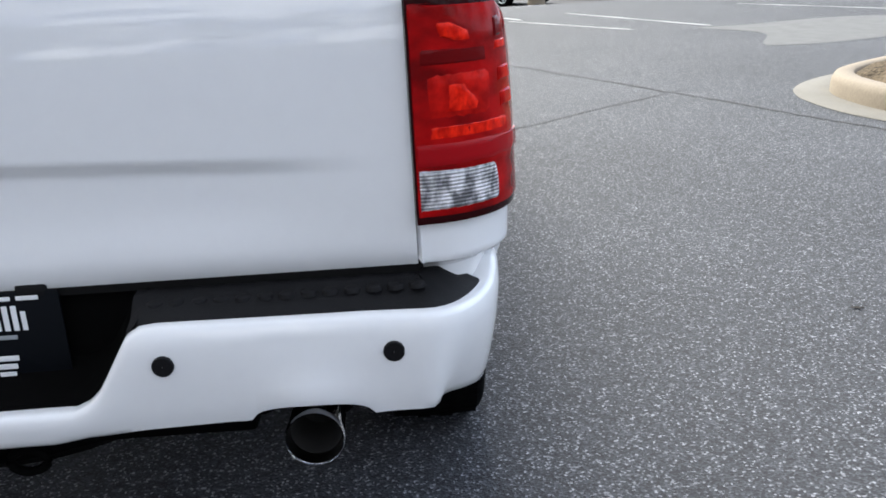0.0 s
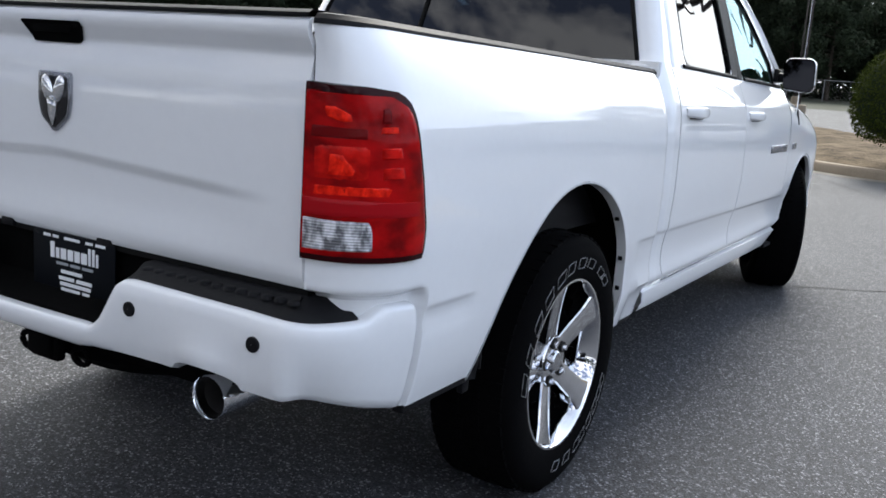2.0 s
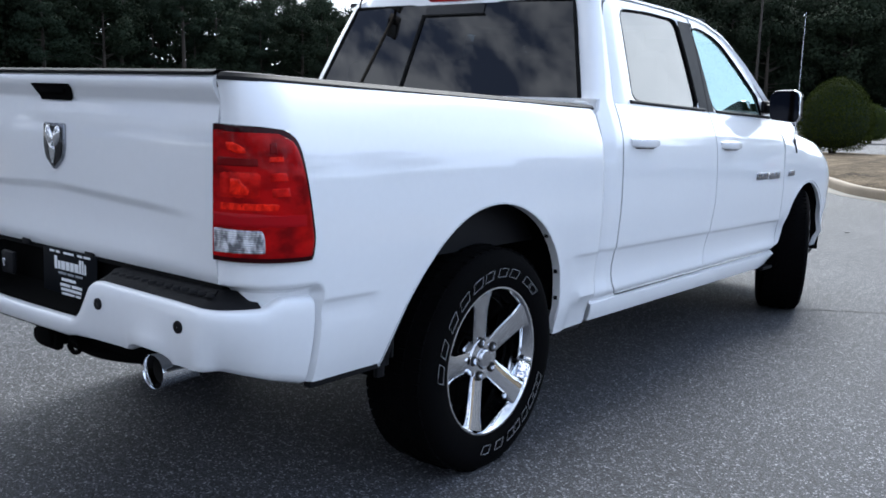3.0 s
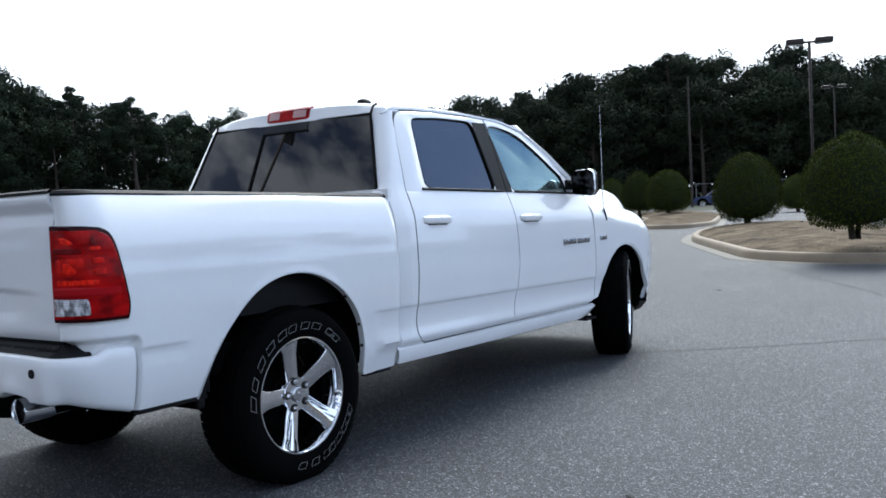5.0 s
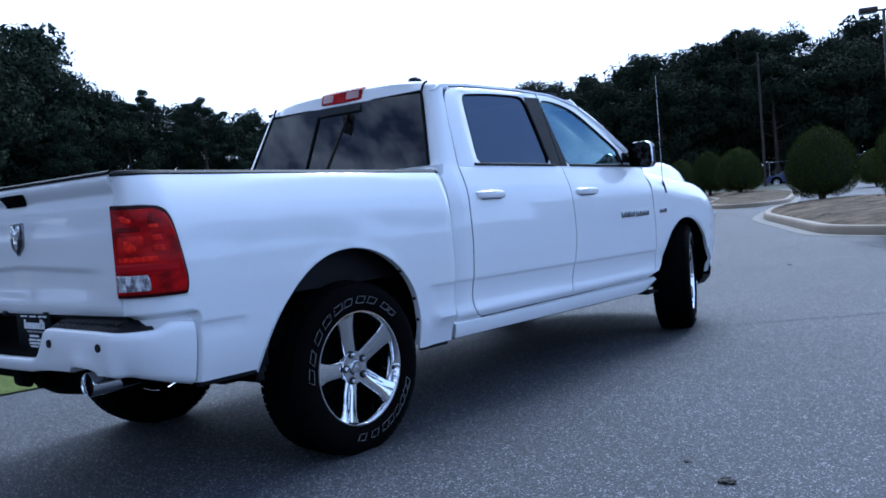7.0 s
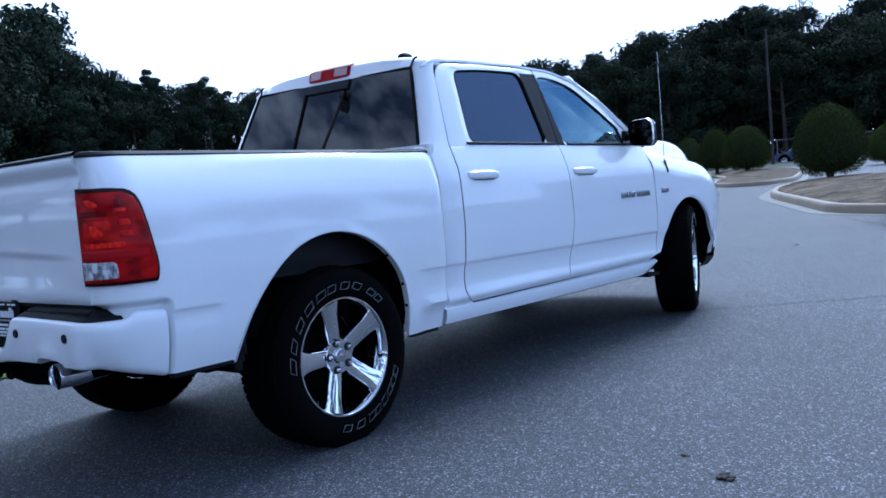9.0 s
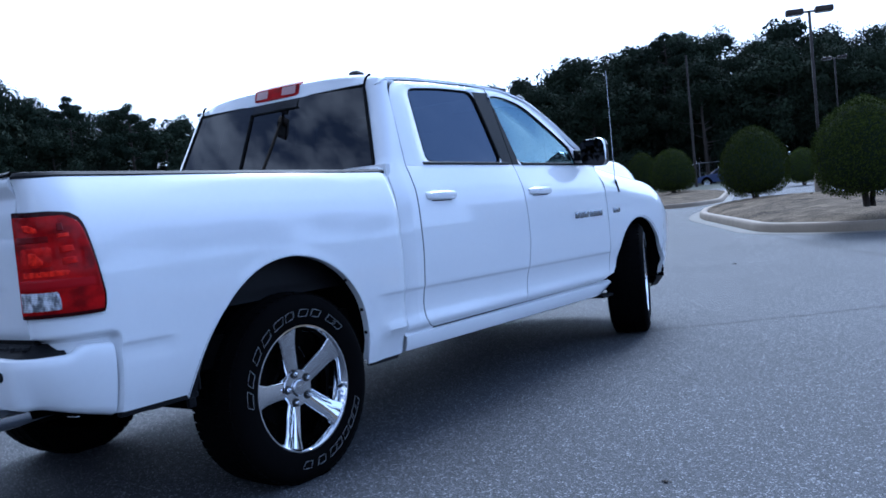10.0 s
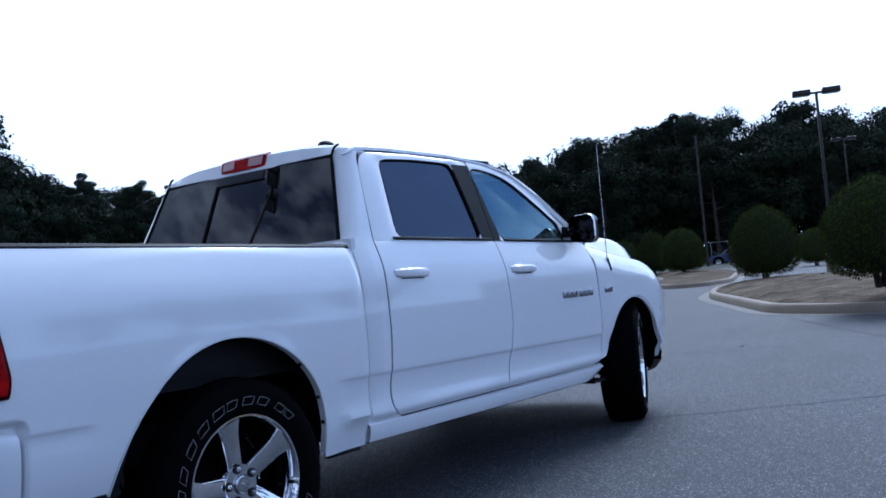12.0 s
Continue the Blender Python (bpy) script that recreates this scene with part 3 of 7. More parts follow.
# box interior
bed = bmesh.new()
add_box(bed, (0, -0.09, 0.80), (1.70, 1.74, 0.03))
add_box(bed, (0, 0.775, 1.01), (1.72, 0.03, 0.5))
for s in (-1, 1):
    add_box(bed, (s * 0.84, -0.02, 1.02), (0.02, 1.60, 0.50))
    add_box(bed, (s * 0.72, 0.0, 0.92), (0.22, 0.9, 0.24), 0.03)
part("bed_liner", bed, M_BLACK, truck, "black bed liner")
for s in (1, -1):
    rows = []
    for u in list(np.linspace(0.0, 1.64, 20)) + list(np.linspace(1.66, 1.815, 10)):
        dx, yy, a = bed_column(u)
        off = swell(1.308)
        px, py = BED_X + dx + off * math.cos(a), yy - 0.007 * math.sin(a) ** 2
        ix, iy = -math.cos(a), math.sin(a)
        rows.append([(s * (px + ix * t), py + iy * t, z) for t, z in ((-0.005, 1.298), (-0.004, 1.308), (0.006, 1.318), (0.03, 1.321), (0.055, 1.318), (0.062, 1.27))])
    if s < 0:
        rows = [[(x + 2 * MIDDLE, y, z) for x, y, z in row] for row in rows]
    rake(part("bed_rail_cap", sheet(rows, (0, 0, 1)), M_BLACK, truck, "black plastic bed rail cap"), BED_RAKE)

# tailgate
GATE_W = 0.7975


def gate_y(x, z):
    """Depth of the gate skin: lip, hollow band, long crease that fades to the ends."""
    y = lerp_table(z, [0.77, 0.79, 0.90, 1.10, 1.18, 1.232, 1.240, 1.275, 1.288, 1.302, 1.310], [-0.995, -1.010, -1.016, -1.016, -1.0125, -1.001, -1.0005, -1.021, -1.024, -1.022, -1.012])
    fade = smooth01((0.76 - abs(x)) / 0.30)
    zc = 0.972 - 0.030 * abs(x - 0.02) / 0.75
    up = smooth01((z - zc + 0.016) / 0.030)
    low = smooth01((z - 0.80) / 0.10)
    return y + 0.013 * fade * (1 - up) * low


gate_rows = []
for z in sorted(set(list(np.linspace(0.772, 0.91, 7)) + list(np.linspace(0.91, 1.00, 22)) + list(np.linspace(1.0, 1.19, 8)) + list(np.linspace(1.19, 1.310, 18)))):
    gate_rows.append([(x, gate_y(x, z), z) for x in np.linspace(-GATE_W, GATE_W, 49)])
gate_rows.insert(0, [(x, -0.96, 0.770) for x in np.linspace(-GATE_W, GATE_W, 49)])
gate_rows.append([(x, -0.94, 1.312) for x in np.linspace(-GATE_W, GATE_W, 49)])
tailgate = part("tailgate", sheet(gate_rows, (0, -1, 0)), M_PAINT, truck)
thick(tailgate, 0.012)
cap = [[(x, -1.022, 1.311), (x, -1.023, 1.318), (x, -1.01, 1.325), (x, -0.95, 1.324), (x, -0.945, 1.30)] for x in np.linspace(-GATE_W, GATE_W, 21)]
part("gate_cap", sheet(cap, (0, 0, 1)), M_BLACK, tailgate, "black plastic tailgate cap")
inner = box((0, -0.965, 1.03), (1.56, 0.03, 0.5))
part("gate_inner", inner, M_PAINT, tailgate)
gap = bmesh.new()
for s in (-1, 1):
    add_box(gap, (s * 0.8018, -0.985, 1.035), (0.0075, 0.03, 0.535))
add_box(gap, (0, -0.98, 0.768), (1.60, 0.03, 0.02))
part("gate_seal", gap, M_SEAM, truck)

CX = 0.028
outline = [(CX + x, z) for x, z in rounded([(-0.108, 1.279), (0.102, 1.279), (0.108, 1.268), (0.084, 1.230), (-0.084, 1.230)], 0.010)]
hb = bmesh.new()
mid = Vector((CX, 1.254))
rings = []
for sc, dy in ((1.0, 0.002), (1.0, -0.003), (0.95, -0.004), (0.92, -0.001), (0.4, 0.0), (0.02, 0.0)):
    ring = []
    for p in outline:
        q = mid + (Vector(p) - mid) * sc
        ring.append((q.x, gate_y(q.x, q.y) + dy - 0.004, q.y))
    rings.append(ring)
grid(hb, rings, (0, -1, 0), closed=True)
handle = part("gate_handle", hb, M_DARK, truck, "black recessed tailgate handle")
part("handle_paddle", box((CX, -1.018, 1.262), (0.14, 0.010, 0.020), 0.004), M_DARK, handle)

shield = [(-0.058, 1.162), (0.058, 1.162), (0.060, 1.095), (0.050, 1.056), (0.0, 1.018), (-0.050, 1.056), (-0.060, 1.095)]
place = Matrix.Translation((CX + 0.008, -1.011, 0))
emblem = part("emblem", prism(rounded(shield, 0.012), -0.012, place, 0.002), M_BADGE, truck, "dark chrome shield-shaped emblem")
inner_shield = [(x * 0.84, 1.088 + (z - 1.088) * 0.86) for x, z in shield]
part("emblem_field", prism(rounded(inner_shield, 0.01), -0.002, Matrix.Translation((CX + 0.008, -1.0235, 0)), 0.0006), M_GLOSS_BLACK, emblem)
for s in (-1, 1):
    lobe = bmesh.new()
    bmesh.ops.create_uvsphere(lobe, u_segments=16, v_segments=10, radius=0.5)
    bmesh.ops.transform(lobe, matrix=Matrix.Translation((CX + 0.008 + s * 0.021, -1.025, 1.122)) @ Matrix.Rotation(s * 0.35, 4, "Y") @ Matrix.Diagonal((0.036, 0.014, 0.066, 1)), verts=lobe.verts)
    part("emblem_lobe", lobe, M_CHROME, emblem)
wedge = prism([(-0.019, 1.105), (0.019, 1.105), (0.012, 1.06), (0.0, 1.035), (-0.012, 1.06)], -0.006, Matrix.Translation((CX + 0.008, -1.024, 0)), 0.002)
part("emblem_wedge", wedge, M_CHROME, emblem)


# tail lamps: the lens wraps round the corner of the box
def lamp_point(s, z, proud=0.0):
    """s runs from the gate edge (0) round the corner to the front edge (1)."""
    y_path = 0.065
    arc = 0.150 * math.pi / 2
    d = s * (y_path + arc + 0.012)
    off = swell(z)
    p = proud + 0.004
    if d < y_path * 0.55:
        x = 0.799 + d * 0.25
        return (x, -1.016 - p, z)
    d2 = d - y_path * 0.55
    a = math.pi / 2 - min(d2 / arc, 1.0) * math.pi / 2
    cx, cy = BED_X - 0.150, -0.862
    x = cx + (0.150 + off * 0.9 + p) * math.cos(a)
    y = cy - (0.152 + p) * math.sin(a)
    if d2 > arc:
        y += d2 - arc
    return (x, y, z)


def lamp_patch(poly, proud, depth, n=26, rnd=0.03):
    """A wrapped plate over an outline in (s, z), with a rolled rim."""
    bm = bmesh.new()
    out = rounded(poly, rnd, 5)
    lo, hi = min(p.y for p in out), max(p.y for p in out)
    rows = []
    def span(z):
        xs = []
        k = len(out)
        for i in range(k):
            a, b = out[i], out[(i + 1) % k]
            if (a.y - z) * (b.y - z) <= 0 and abs(a.y - b.y) > 1e-9:
                xs.append(a.x + (b.x - a.x) * (z - a.y) / (b.y - a.y))
        return (min(xs), max(xs)) if xs else None
    zz = [lo + (hi - lo) * (0.5 - 0.5 * math.cos(math.pi * k / n)) for k in range(n + 1)]
    zz[0] += 1e-4
    zz[-1] -= 1e-4
    for k, z in enumerate(zz):
        a, b = span(z)
        row = []
        for j in range(n + 1):
            f = 0.5 - 0.5 * math.cos(math.pi * j / n)
            edge = min(j, n - j, k, n - k)
            lift = proud * min(1.0, (0.8, 0.8, 1.0)[min(edge, 2)])
            row.append(lamp_point(a + (b - a) * f, z, lift if edge else -depth))
        rows.append(row)
    grid(bm, rows, (0.7, -0.7, 0))
    return bm


LAMP = [(0.0, 0.842), (0.965, 0.842), (1.0, 0.90), (0.93, 1.02), (0.85, 1.13), (0.80, 1.165), (0.68, 1.185), (0.0, 1.192)]
# glints and dark hollows of the reflector, painted as flat patches over the lens
LAMP_FACETS = [
    ([(0.115, 0.974), (0.68, 0.976), (0.70, 0.992), (0.64, 0.996), (0.60, 0.989), (0.18, 0.990), (0.125, 0.997)], M_RED_BRIGHT),
    ([(0.150, 1.002), (0.52, 1.002), (0.535, 1.066), (0.47, 1.078), (0.20, 1.078), (0.140, 1.066)], M_RED_BOWL),
    ([(0.23, 1.016), (0.30, 1.010), (0.43, 1.012), (0.45, 1.030), (0.38, 1.044), (0.35, 1.062), (0.26, 1.060), (0.25, 1.036)], M_RED_BRIGHT),
    ([(0.235, 1.128), (0.330, 1.118), (0.405, 1.118), (0.400, 1.133), (0.30, 1.147), (0.225, 1.148)], M_RED_BRIGHT),
    ([(0.130, 1.086), (0.50, 1.086), (0.50, 1.108), (0.135, 1.110)], M_RED_DEEP),
    ([(0.56, 1.099), (0.685, 1.101), (0.68, 1.114), (0.57, 1.112)], M_RED_BRIGHT),
    ([(0.57, 1.118), (0.64, 1.118), (0.63, 1.150), (0.58, 1.148)], M_RED_DEEP),
    ([(0.58, 1.010), (0.74, 1.014), (0.72, 1.036), (0.58, 1.034)], M_RED_BOWL),
    ([(0.57, 1.050), (0.72, 1.052), (0.70, 1.074), (0.57, 1.072)], M_RED_BOWL),
    ([(0.07, 0.934), (0.90, 0.934), (0.90, 0.968), (0.07, 0.970)], M_RED_BAND),
]
for s in (1, -1):
    lamp = part("tail_lamp", lamp_patch(LAMP, 0.006, 0.010), M_RED_DARK, truck, "red tail lamp with a clear reversing lens")
    kids = [
        part("red_lens", lamp_patch([(0.050, 0.854), (0.945, 0.854), (0.97, 0.90), (0.905, 1.02), (0.825, 1.12), (0.78, 1.150), (0.66, 1.171), (0.055, 1.177)], 0.009, 0.001, 22, 0.02), M_RED, lamp),
        *[part("reflector_facet", lamp_patch(poly, 0.0100 + 0.0003 * k, 0.0, 8, 0.003), mat, lamp) for k, (poly, mat) in enumerate(LAMP_FACETS)],
        part("reverse_lens", lamp_patch([(0.095, 0.864), (0.545, 0.866), (0.545, 0.905), (0.525, 0.927), (0.09, 0.931)], 0.0105, 0.0, 12, 0.012), M_CLEAR_LENS, lamp, "clear ribbed reversing lens"),
    ]
    if s < 0:
        for o in (lamp, *kids):
            o.data.transform(Matrix.Translation((2 * MIDDLE, 0, 0)) @ Matrix.Diagonal((-1, 1, 1, 1)))
            o.data.flip_normals()

# rear bumper
def bumper_top(x):
    return lerp_table(abs(x), [0, 0.258, 0.281, 0.301, 0.348, 0.368, 0.396, 0.70, 0.88, 1.003, 1.030, 1.046, 1.085, 1.157, 1.171, 1.179, 1.186, 1.20], [0.606, 0.608, 0.618, 0.638, 0.718, 0.731, 0.734, 0.727, 0.719, 0.718, 0.738, 0.744, 0.742, 0.735, 0.729, 0.719, 0.701, 0.69])


def bumper_bottom(x):
    a = abs(x)
    z = lerp_table(a, [0, 0.22, 0.27, 0.54, 0.74, 0.82, 0.90, 0.97, 1.05, 1.15], [0.548, 0.548, 0.556, 0.560, 0.554, 0.551, 0.542, 0.528, 0.508, 0.484])
    if abs(a - 0.618) < 0.095:
        z += 0.029 * math.sqrt(max(0.0, 1 - ((a - 0.618) / 0.095) ** 2))
    return z


# the corner is a quarter ellipse, walked by its length
CORNER_TH = [math.pi / 2 * k / 40 for k in range(41)]
CORNER_S = [0.0]
for k in range(40):
    mid_th = (CORNER_TH[k] + CORNER_TH[k + 1]) / 2
    CORNER_S.append(CORNER_S[-1] + math.hypot(0.142 * math.cos(mid_th), 0.285 * math.sin(mid_th)) * math.pi / 80)


def bumper_plan(v):
    """v: metres along the bumper from the middle. Gives x, y, turn."""
    s, a = (1 if v >= 0 else -1), abs(v)
    bow = 0.018 * (min(a, 0.80) / 0.80) ** 2
    if a < 0.80:
        return s * a, -1.110 + bow, 0.0
    th = lerp_table(a - 0.80, CORNER_S, CORNER_TH)
    run = max(0.0, a - 0.80 - CORNER_S[-1])
    return s * (0.80 + 0.142 * math.sin(th)), -1.092 + 0.285 * (1 - math.cos(th)) + 0.35 * run, math.atan2(math.sin(th) / 0.142, math.cos(th) / 0.285)


vs = sorted(set([round(v, 4) for v in list(np.linspace(-1.186, 1.186, 121)) + [s * q for s in (-1, 1) for q in (1.150, 1.157, 1.164, 1.170, 1.174, 1.178, 1.182)] + [s * q for s in (-1, 1) for q in list(np.linspace(0.503, 0.735, 24)) + list(np.linspace(0.23, 0.38, 16))]]))
rows = []
for v in vs:
    x, y, t = bumper_plan(v)
    ax = abs(v) if abs(v) < 0.8 else 0.8 + (abs(v) - 0.8)
    top, bot = bumper_top(ax), bumper_bottom(ax)
    nx, ny = (math.sin(t) * (1 if v > 0 else -1), -math.cos(t))
    row = [(x - nx * 0.085, y - ny * 0.085, top - 0.006)]
    prof = [(0.026, 1.004), (0.014, 1.0), (0.005, 0.982), (0.001, 0.945), (-0.003, 0.80), (-0.003, 0.55), (0.001, 0.28), (0.005, 0.12), (0.010, 0.035), (0.026, 0.0)]
    notch = max(0.0, 1 - abs(abs(v) - 0.618) / 0.135) if abs(abs(v) - 0.618) < 0.135 else 0.0
    for inset, f in prof:
        z = bot + (top - bot) * f
        ins = inset - 0.022 * smooth01(notch) * smooth01((0.55 - f) / 0.5)
        ins += max(0.0, 1 - f) ** 1.6 * smooth01(t / 0.9) * (0.026 + 0.022 * smooth01((1.45 - t) / 0.5))
        ins += 0.012 * max(0.0, (abs(v) - 1.168) / 0.018) ** 2
        row.append((x - nx * ins, y - ny * ins, z))
    row.append((x - nx * 0.10, y - ny * 0.10, bot + 0.004))
    rows.append(row)
bumper = part("rear_bumper", sheet(rows, (0, -1, 0)), M_PAINT, truck, "white painted rear bumper", sharp=50)

for s in (-1, 1):
    pad = bmesh.new()
    rows = []
    for a in np.linspace(0.348, 0.994, 28):
        x, y, t = bumper_plan(s * a)
        nx, ny = math.sin(t) * s, -math.cos(t)
        top = min(bumper_top(a), 0.734 if a < 0.9 else 0.721)
        rib = 0.003 if int(a / 0.028) % 2 else 0.0
        rows.append([(x - nx * 0.020, y - ny * 0.020, top - 0.004), (x - nx * 0.026, y - ny * 0.026, top + 0.005), (x - nx * 0.055, y - ny * 0.055, top + 0.014 + rib), (x - nx * 0.085, y - ny * 0.085, max(top + 0.022, 0.756) + rib), (x - nx * 0.120, y - ny * 0.120, max(top + 0.023, 0.759))])
    grid(pad, rows, (0, 0, 1))
    part("step_pad", pad, M_PAD, bumper, "black ribbed plastic step pad", sharp=60)
ribs = bmesh.new()
for s in (-1, 1):
    for a in np.arange(0.385, 0.80, 0.034):
        x, y, t = bumper_plan(s * a)
        add_lathe(ribs, [(0.0001, 0.7535), (0.009, 0.7535), (0.0125, 0.7515), (0.0145, 0.745)], 10, "Z", (x, y + 0.066, 0.0))
tagged(part("step_pad_studs", ribs, M_PAD, bumper), kind="stuff")
# black recess with the dealer plate
recess = bmesh.new()
rows = []
for x in np.linspace(-0.366, 0.366, 31):
    low = bumper_top(x)
    rows.append([(x, -1.088, low - 0.002), (x, -1.081, low + 0.006), (x, -1.015, low + 0.018), (x, -0.985, low + 0.04), (x, -0.975, 0.775), (x, -0.94, 0.79)])
grid(recess, rows, (0, -1, 0))
part("plate_recess", recess, M_DARK, bumper, "black plastic plate recess")
for s in (-1, 1):
    part("plate_lamp", box((s * 0.185, -0.985, 0.772), (0.05, 0.04, 0.022), 0.005), M_BLACK, bumper)
sock = part("trailer_socket", box((-0.235, -1.035, 0.70), (0.075, 0.02, 0.075), 0.008), M_BLACK, truck, "black trailer wiring socket")
part("socket_pin", box((-0.245, -1.048, 0.70), (0.018, 0.006, 0.026), 0.002), M_CHROME_DULL, sock)
plate = part("dealer_plate", prism(rounded([(-0.152, 0.642), (0.152, 0.642), (0.152, 0.792), (-0.152, 0.792)], 0.008), 0.004, Matrix.Translation((0.075, -1.004, -0.020)), 0.001), M_PLATE, truck, "black dealer plate with white lettering bars")


def ink(x0, x1, z, h, mat=M_WHITE_INK, y=-1.0062):
    part("lettering_bar", box(((x0 + x1) / 2 * 0.88 + 0.086, y, z - 0.020), ((x1 - x0) * 0.88, 0.002, h), 0.0006, 1), mat, plate)


for x0, x1 in ((-0.135, -0.105), (-0.095, -0.07), (-0.045, 0.02), (0.045, 0.075), (0.085, 0.125)):
    ink(x0, x1, 0.782, 0.007)
for k, (x0, x1, h, dz) in enumerate([(-0.105, -0.088, 0.040, 0.006), (-0.082, -0.067, 0.026, 0), (-0.061, -0.037, 0.027, 0), (-0.031, -0.008, 0.027, 0), (-0.002, 0.020, 0.027, 0), (0.026, 0.050, 0.027, 0), (0.056, 0.066, 0.042, 0.007), (0.072, 0.082, 0.042, 0.007), (0.088, 0.097, 0.032, 0.002)]):
    ink(x0, x1, 0.742 + dz, h)
for x0, x1 in ((-0.08, -0.03), (-0.02, 0.02), (0.03, 0.075)):
    ink(x0, x1, 0.717, 0.007, M_GREY_INK)
for x0, x1, z in ((-0.06, 0.03, 0.698), (-0.07, -0.005, 0.681), (0.005, 0.07, 0.681), (-0.065, 0.065, 0.667), (-0.06, 0.02, 0.653), (0.03, 0.06, 0.653)):
    ink(x0, x1, z, 0.009)

for x in (0.751, 0.403, -0.365, -0.715):
    _, by, _ = bumper_plan(x)
    part("parking_sensor", lathe([(0.001, by - 0.0085), (0.015, by - 0.0085), (0.0165, by - 0.007), (0.017, by + 0.01)], 20, "Y", (x, 0, 0.674 if abs(x) < 0.6 else 0.668)), M_BLACK, bumper, "round black parking sensor")
for s in (1, -1):
    cx = MIDDLE + s * 0.584
    prof = [(0.029, -0.80), (0.041, -0.95), (0.0455, -1.00), (0.0478, -1.082), (0.0484, -1.092), (0.0468, -1.096), (0.0440, -1.091), (0.0425, -1.07), (0.039, -0.96)]
    tip = lathe(prof, 32, "Y", (cx, 0.016, 0.516))
    tip = part("exhaust_tip", tip, M_CHROME, truck, "chrome exhaust tip")
    part("pipe_inside", lathe([(0.0420, -1.066), (0.038, -0.97), (0.001, -0.94)], 24, "Y", (cx, 0.016, 0.516)), M_HOLE_BLACK, tip)
hitch = bmesh.new()
add_box(hitch, (0.04, -0.98, 0.522), (0.085, 0.20, 0.085), 0.01)
add_box(hitch, (0.04, -1.050, 0.522), (0.11, 0.03, 0.11), 0.012)
add_box(hitch, (0, -0.90, 0.50), (1.0, 0.09, 0.07), 0.01)
for s in (-1, 1):
    add_tube(hitch, [(0.04 + s * (0.10 + 0.030 * math.cos(a)), -1.03, 0.488 + 0.020 * math.sin(a)) for a in np.linspace(0, math.tau, 17)], 0.008, 8)
hitch_ob = part("tow_hitch", hitch, M_DARK, truck, "black tow hitch receiver")
part("receiver_hole", box((0.04, -1.067, 0.522), (0.055, 0.006, 0.055), 0.002), M_HOLE_BLACK, hitch_ob)

# chassis, axles, spare wheel
ch = bmesh.new()
for s in (-1, 1):
    add_box(ch, (s * 0.47, 1.75, 0.52), (0.09, 5.2, 0.16), 0.02)
add_box(ch, (0, 1.5, 0.60), (1.65, 4.2, 0.12))
add_tube(ch, [(-0.72, 0, 0.41), (0.72, 0, 0.41)], 0.05)
add_box(ch, (0, 0.0, 0.41), (0.30, 0.28, 0.27), 0.08)
add_tube(ch, [(-0.72, 3.58, 0.42), (0.72, 3.58, 0.42)], 0.045)
add_tube(ch, [(0.52, 0.9, 0.42), (0.52, -0.3, 0.47), (0.64, -0.75, 0.522), (0.64, -0.95, 0.522)], 0.035)
add_box(ch, (0.30, 1.55, 0.44), (0.45, 1.1, 0.22), 0.08)
add_box(ch, (0.0, -0.92, 0.60), (1.2, 0.12, 0.08), 0.02)
add_box(ch, (-0.48, 1.65, 0.43), (0.46, 1.5, 0.24), 0.05)
add_box(ch, (0, 1.9, 0.48), (1.50, 2.3, 0.10))
part("chassis", ch, M_DARK, truck)
part("spare_tyre", lathe([(0.16, -0.08), (0.33, -0.10), (0.39, -0.06), (0.40, 0.0), (0.39, 0.06), (0.33, 0.09), (0.16, 0.08)], 36, "Z", (0.0, -0.56, 0.50)), M_RUBBER, truck)
for s in (1, -1):
    part("mud_guard", box((s * 0.86, -0.452, 0.545), (0.13, 0.012, 0.10), 0.004), M_BLACK, truck)
    part("splash_guard", box((MIDDLE + s * 0.80, 3.05, 0.365), (0.14, 0.16, 0.02), 0.006), M_BLACK, truck)

# ---- cab ----
def side_x(z):
    """The cab side above the belt leans in."""
    if z < 1.30:
        return CAB_X + swell(z)
    return CAB_X - 0.0705 - 0.275 * (z - 1.30) - 0.10 * (z - 1.30) ** 2


BELT = 1.292
REAR_EDGE = ([0.485, 0.50, 0.54, 0.60, 0.90, 1.10, 1.292, 1.50, 1.70, 1.752], [1.03, 0.985, 0.955, 0.950, 0.968, 0.968, 0.975, 1.01, 1.055, 1.085])
SPLIT = ([0.485, 0.56, 0.62, 0.75, 0.86, 0.98, 1.08, 1.16, 1.292, 1.752], [1.925, 1.945, 1.958, 1.985, 2.006, 2.006, 2.000, 1.996, 1.998, 1.985])
FRONT_EDGE = ([0.485, 0.52, 0.56, 0.665, 0.81, 1.13, 1.292], [2.96, 3.03, 3.055, 3.066, 3.068, 3.06, 3.03])
ROOF_Y = [0.95, 1.08, 1.29, 1.79, 2.16, 2.41, 2.66, 2.90, 3.03]
ROOF_Z = [1.745, 1.762, 1.770, 1.768, 1.748, 1.690, 1.556, 1.380, 1.292]


